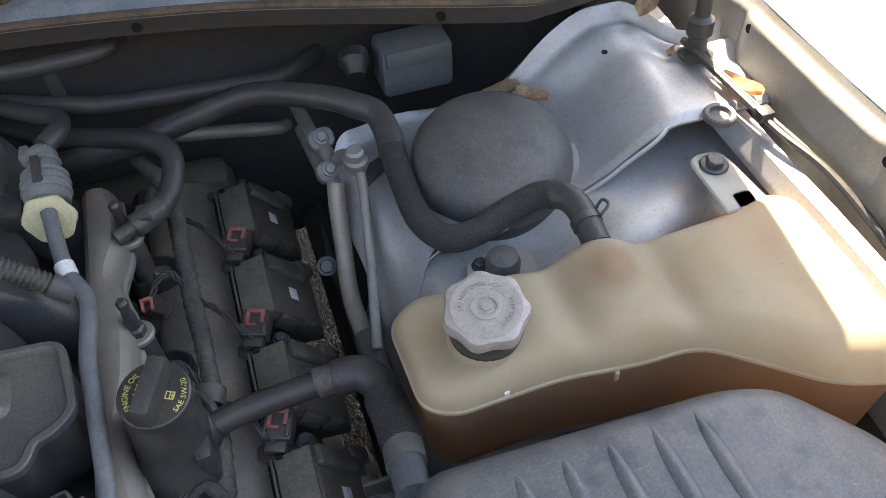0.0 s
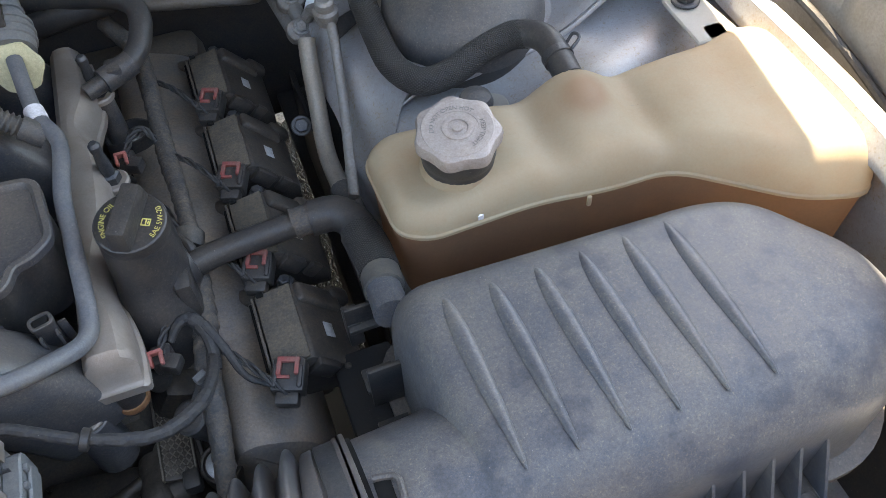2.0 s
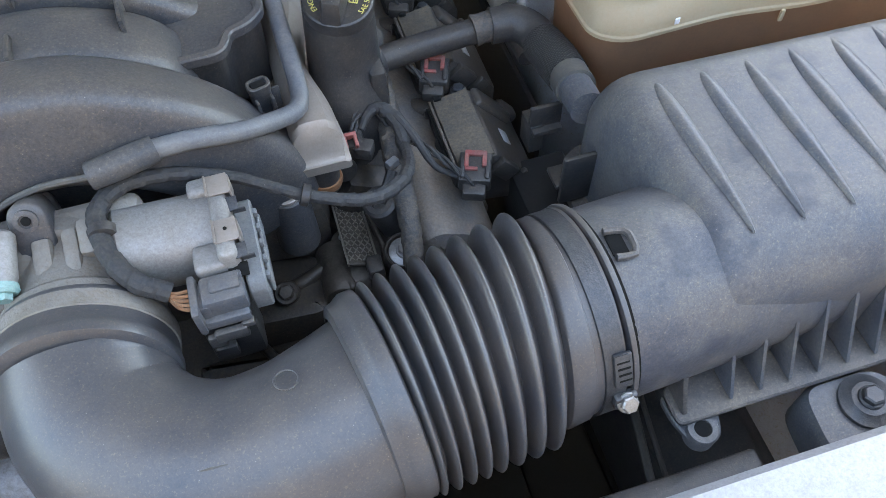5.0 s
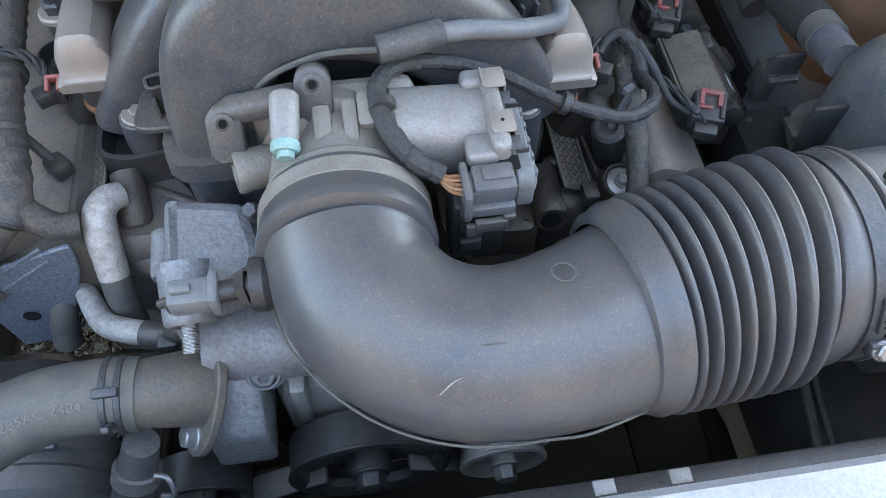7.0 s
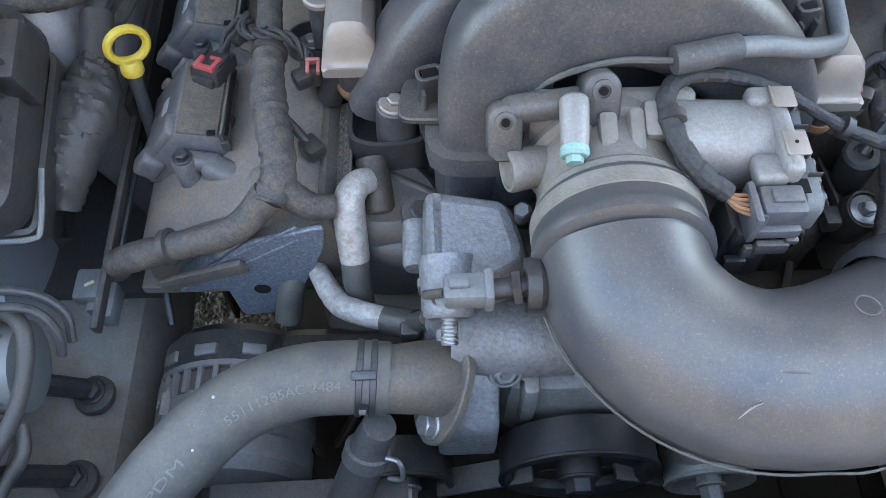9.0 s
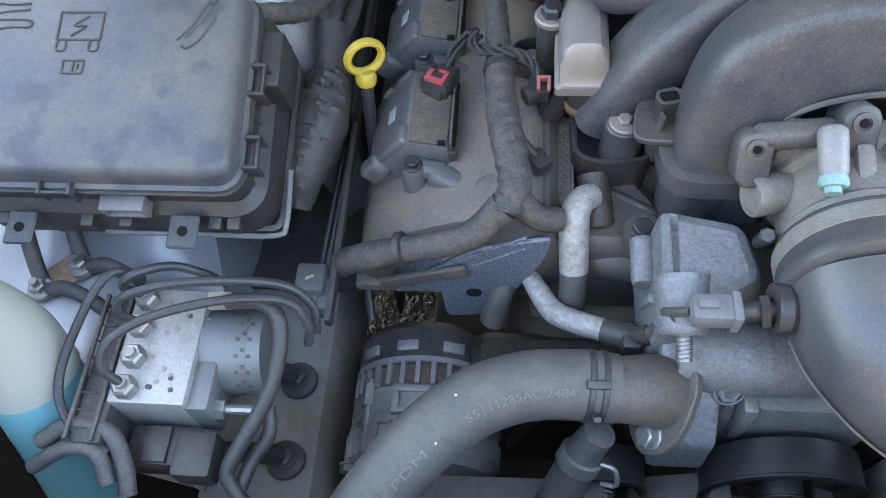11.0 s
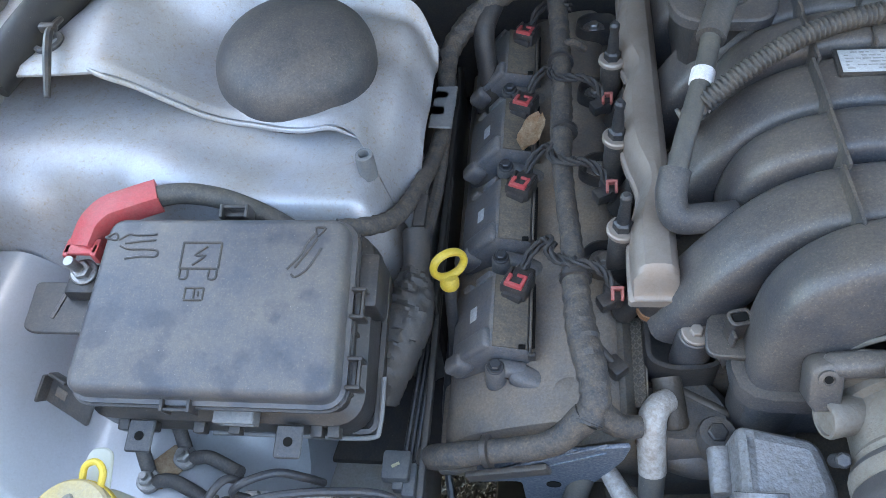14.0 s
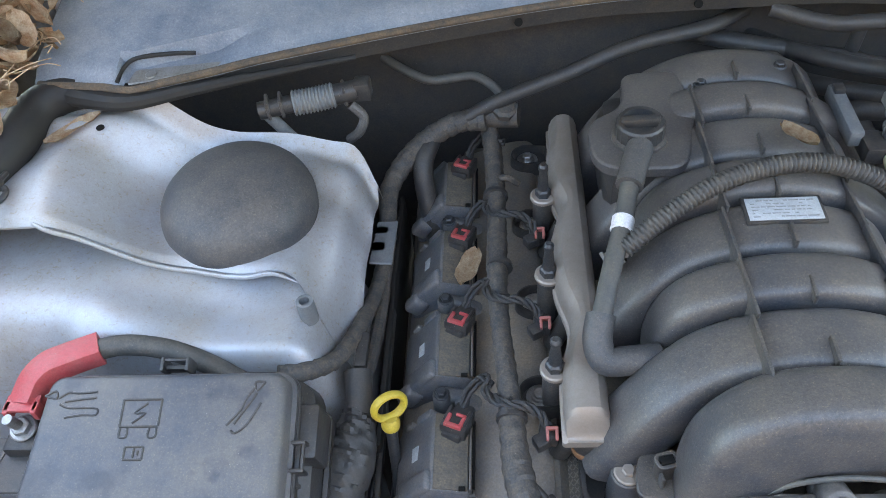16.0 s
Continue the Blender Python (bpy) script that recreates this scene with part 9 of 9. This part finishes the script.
for x, y, z in ((0.727, 0.152, 0.943), (-0.715, 0.195, 0.975)):
    solo("rubber_grommet", lathe([(0.0145, -0.004), (0.0150, 0.001), (0.0135, 0.0025), (0.0100, 0.002), (0.0085, -0.002), (0.001, -0.0025)], along((x, y, z), (0, 0, 1)), 28), rubber, "black rubber grommet in strut tower", "grommet", "tower grommets")
solo("plastic_strap", join(tube([(-0.705, 0.215, 0.985), (-0.703, 0.190, 0.990), (-0.698, 0.165, 0.985), (-0.694, 0.130, 0.965)], [0.003, 0.004, 0.004, 0.003], 8, 5), rbox((-0.707, 0.196, 0.990), (0.016, 0.008, 0.008), 0.002)), plastic_clean, "loose black plastic strap hanging on strut tower", "strap")

# hood prop side: boot, tube along the fender
bt = thing("hood_strut_boot", (0.728, 0.262, 0.945), "black rubber boot at the fender edge", "rubber boot")
part("boot", lathe([(0.016, 0.0), (0.017, 0.004), (0.010, 0.008), (0.0095, 0.022), (0.0125, 0.025), (0.0125, 0.040), (0.0075, 0.044), (0.006, 0.12)], along((0.752, 0.238, 0.944), (-0.02, 0.05, 1)), 26), rubber_dark, bt)
ft = hose("fender_tube", [(0.742, 0.248, 0.958), (0.746, 0.205, 0.955), (0.751, 0.150, 0.952), (0.755, 0.105, 0.950), (0.768, 0.05, 0.945), (0.778, -0.02, 0.925), (0.775, -0.12, 0.90), (0.765, -0.22, 0.87)], 0.0036, plastic_clean, "thin black tube clipped along the fender", "tube", 8, 7)
part("clip", rbox((0.753, 0.128, 0.954), (0.014, 0.014, 0.010), 0.002), plastic_clean, ft)
hose("fender_cable", [(0.748, 0.248, 0.955), (0.753, 0.200, 0.952), (0.759, 0.130, 0.950), (0.768, 0.07, 0.945), (0.775, 0.0, 0.93)], 0.0022, rubber, "thin cable beside the fender tube", "cable", 8, 6)
seal = thing("hood_seal", (-0.70, 0.30, 0.98), "thick black rubber hood seal at the cowl corner", "weatherstrip")
part("bulb", tube([(-0.66, 0.325, 0.998), (-0.690, 0.318, 0.995), (-0.708, 0.300, 0.99), (-0.716, 0.260, 0.985), (-0.735, 0.21, 0.978), (-0.76, 0.15, 0.965)], [0.018, 0.021, 0.022, 0.021, 0.019], 16, 6), seal_mat, seal)
part("bulb_front", tube([(-0.675, 0.318, 0.999)] + [(x, cowl_y(x) - 0.0085, 1.000 - 0.02 * (x + 0.66)) for x in (-0.64, -0.60, -0.55, -0.50, -0.44, -0.38)], [0.012, 0.010, 0.008, 0.0065, 0.005, 0.004, 0.003], 10, 5), seal_mat, seal)
wv = thing("heater_valve", (-0.44, 0.335, 0.93), "grey ribbed valve hanging under the cowl", "valve")
part("body", ridged([(-0.452, 0.342, 0.955), (-0.430, 0.347, 0.955), (-0.408, 0.352, 0.956)], 0.0140, 0.0036, 0.0016, 20), connector_mat, wv, "", 1.2)
part("inlet", rod((-0.488, 0.334, 0.953), (-0.452, 0.342, 0.955), 0.0098, 16), plastic_clean, wv)
part("outlet", join(rod((-0.408, 0.352, 0.956), (-0.385, 0.357, 0.957), 0.0115, 16), rbox((-0.378, 0.358, 0.958), (0.018, 0.02, 0.022), 0.003)), plastic_clean, wv)
part("leg", rod((-0.482, 0.335, 0.950), (-0.455, 0.345, 0.89), 0.0068, 12), connector_mat, wv)
for x in (-0.478, -0.464, -0.398):
    part("retainer", rbox((x, 0.342 + 0.23 * (x + 0.452), 0.956), (0.004, 0.021, 0.022), 0.003, Matrix.Rotation(0.22, 4, "Z")), plastic, wv)
part("lead", tube([(-0.392, 0.348, 0.945), (-0.380, 0.345, 0.93), (-0.386, 0.34, 0.915), (-0.40, 0.345, 0.90)], 0.0055, 10, 6), rubber, wv)
hose("firewall_hose", [(-0.375, 0.492, 0.905), (-0.350, 0.470, 0.902), (-0.3176, 0.4476, 0.90), (-0.288, 0.449, 0.90), (-0.2617, 0.450, 0.90), (-0.236, 0.428, 0.895), (-0.225, 0.405, 0.885)], 0.0055, rubber_grey, "thin grey hose looping below the cowl", "hose", 14)
# Firewall hoses in the darker rubber: the cowl's shade is in their colour.
hose("firewall_hose", [(-0.272, 0.392, 0.884), (-0.235, 0.400, 0.900), (-0.160, 0.405, 0.928), (-0.085, 0.425, 0.948), (0.0, 0.45, 0.950), (0.05, 0.49, 0.945)], 0.0085, rubber_dark, "grey-black heater hose along the firewall", "hose", 14)
hose("firewall_hose", [(-0.315, 0.385, 0.862), (-0.325, 0.355, 0.845), (-0.320, 0.328, 0.80), (-0.312, 0.31, 0.75)], 0.012, rubber_dark, "black hose dropping behind the valve cover", "hose", 14)
jn = thing("hose_tee", (-0.252, 0.39, 0.885), "taped grey hose junction behind valve cover", "hose joint")
part("joint", join(rod((-0.252, 0.404, 0.877), (-0.212, 0.398, 0.880), 0.0140, 16), lathe([(0.0145, 0), (0.0150, 0.008), (0.011, 0.011)], along((-0.2280, 0.399, 0.886), (0.1, -0.3, 1)), 8)), tape, jn)
hose("firewall_pipe", [(0.235, 0.446, 0.834), (0.250, 0.440, 0.834), (0.308, 0.440, 0.823), (0.352, 0.440, 0.814), (0.365, 0.46, 0.80)], 0.0080, cast, "bright aluminium pipe on the dark firewall", "pipe", 14)
hose("firewall_hose", [(-0.02, 0.49, 0.92), (0.05, 0.45, 0.925), (0.151, 0.42, 0.919), (0.185, 0.42, 0.908), (0.252, 0.42, 0.902), (0.322, 0.42, 0.897), (0.37, 0.43, 0.89), (0.42, 0.49, 0.87)], 0.010, rubber_dark, "black hose behind the engine", "hose", 14)
hose("firewall_hose", [(0.232, 0.395, 0.84), (0.236, 0.36, 0.875), (0.238, 0.345, 0.905)], 0.006, rubber_dark, "short black hose behind the fuel rail", "hose", 12)
part("housing", join(rbox((0.520, 0.435, 0.870), (0.085, 0.05, 0.06), 0.008), rbox((0.520, 0.408, 0.893), (0.075, 0.006, 0.02), 0.002)), connector_mat, thing("brake_reservoir", (0.495, 0.40, 0.875), "pale reservoir half hidden under the cowl", "reservoir"))
part("plug", lathe([(0.016, 0), (0.018, 0.012), (0.014, 0.018), (0.010, 0.03)], along((0.452, 0.432, 0.898), (-0.1, -0.6, -0.3)), 18), plastic_clean, thing("firewall_plug", (0.452, 0.432, 0.89), "grey plug on the firewall", "connector"))
# right side of the manifold, seen over its crest
rr = thing("relay_bracket", (0.10, 0.29, 0.93), "pale plug and wiring on the far side of the manifold", "connector")
part("plate", rbox((0.103, 0.298, 0.942), (0.014, 0.078, 0.018), 0.003), connector_mat, rr)
part("clip", rbox((0.103, 0.325, 0.953), (0.010, 0.012, 0.006), 0.001), plastic_clean, rr)
part("plug", join(rbox((0.117, 0.255, 0.936), (0.02, 0.03, 0.02), 0.003), rbox((0.118, 0.278, 0.937), (0.014, 0.018, 0.014), 0.003)), plastic_clean, rr)

fp2 = hose("heater_pipe", [(0.06, 0.44, 0.975), (0.113, 0.42, 0.967), (0.160, 0.42, 0.965), (0.204, 0.43, 0.962), (0.22, 0.47, 0.95)], 0.0085, rubber_dark, "dull dark heater pipe under the cowl edge", "pipe", 14)
part("stub", rod((0.152, 0.42, 0.962), (0.152, 0.425, 0.925), 0.007), rubber_dark, fp2)
# ---- leaves ----
def leaf(at, size, turn, curl, tilt=(0, 0), name="dry_leaf", group="fallen leaves", label="curled dry brown leaf", wide=0.34):
    bm = bmesh.new()
    n = 6
    rows = []
    for i in range(n + 1):
        t = i / n
        w = wide * math.sin(math.pi * min(1, t * 0.92 + 0.05)) ** 0.8 * (1 + 0.15 * math.sin(9 * t))
        rows.append([bm.verts.new(((t - 0.5) * size, s * w * size, curl * size * (s * s * 0.35 + (t - 0.4) ** 2 * 0.8) + 0.02 * size * math.sin(7 * t + 3 * s))) for s in (-1, -0.5, 0, 0.5, 1)])
    for a, b in zip(rows, rows[1:]):
        for j in range(4):
            bm.faces.new((a[j], a[j + 1], b[j + 1], b[j]))
    bmesh.ops.solidify(bm, geom=bm.faces[:], thickness=0.0006)
    bm.transform(pose(*at, *tilt, turn))
    return solo(name, bm, leaf_mat, label, "leaf", group)


leaf((-0.662, 0.280, 0.9835), 0.062, 32, 0.10, (0, -8), label="long flat dry leaf on the tower", wide=0.17)
for at, size, turn, curl in (((0.566, 0.286, 0.912), 0.050, 10, 0.5), ((0.594, 0.268, 0.914), 0.036, -50, 0.8), ((0.762, 0.175, 0.944), 0.045, -70, 0.8),
                             ((0.734, 0.249, 0.945), 0.02, 30, 0.6), ((-0.270, 0.208, 0.832), 0.050, 70, 0.5), ((0.036, 0.232, 0.972), 0.040, -55, 0.6), ((0.730, 0.30, 0.965), 0.045, 40, 0.8),
                             ((0.758, 0.33, 0.97), 0.04, -20, 0.9), ((0.135, 0.415, 1.034), 0.04, 10, 0.4), ((0.22, 0.41, 1.034), 0.04, -30, 0.4)):
    leaf(at, size, turn, curl * 0.6, wide=0.25)
lr = random.Random(11)
for i in range(190):
    a, b = lr.random(), lr.random()
    leaf((-0.797 + 0.105 * a * (0.75 + 0.25 * b) + 0.045 * b, 0.25 + 0.27 * b, 1.005 + 0.035 * lr.random() + 0.08 * b), lr.uniform(0.022, 0.052), lr.uniform(0, 360), lr.uniform(0.1, 0.8), (lr.uniform(-40, 40), lr.uniform(-40, 40)), group="leaf litter in the cowl corner", label="dry brown leaf in heaped litter", wide=lr.uniform(0.14, 0.36))
for i in range(12):
    leaf((0.56 + 0.16 * lr.random(), 0.345 + 0.06 * lr.random(), 1.035 + 0.01 * lr.random()), lr.uniform(0.02, 0.05), lr.uniform(0, 360), lr.uniform(0.3, 0.9), (lr.uniform(-25, 25), lr.uniform(-25, 25)), group="leaf litter on the cowl", label="dry brown leaf on the cowl")
for i in range(30):
    p = (-0.79 + 0.11 * lr.random(), 0.26 + 0.20 * lr.random(), 1.045)
    q = (p[0] + lr.uniform(-0.05, 0.05), p[1] + lr.uniform(-0.05, 0.05), 1.05 + lr.uniform(-0.01, 0.012))
    solo("twig", tube([p, (V(p) + V(q)) / 2 + V((0.01, 0, 0.006)), q], 0.0006, 5, 4), leaf_mat, "thin dry twig among leaf litter", "twig", "twigs")
for x, y in ((-0.335, -0.05), (-0.32, -0.09), (-0.33, 0.02)):
    leaf((x, y, 0.012), 0.06, 50 * x * 100, 0.6, name="dry_leaf", group="leaves below the engine", label="pale dry leaf on the ground gap")
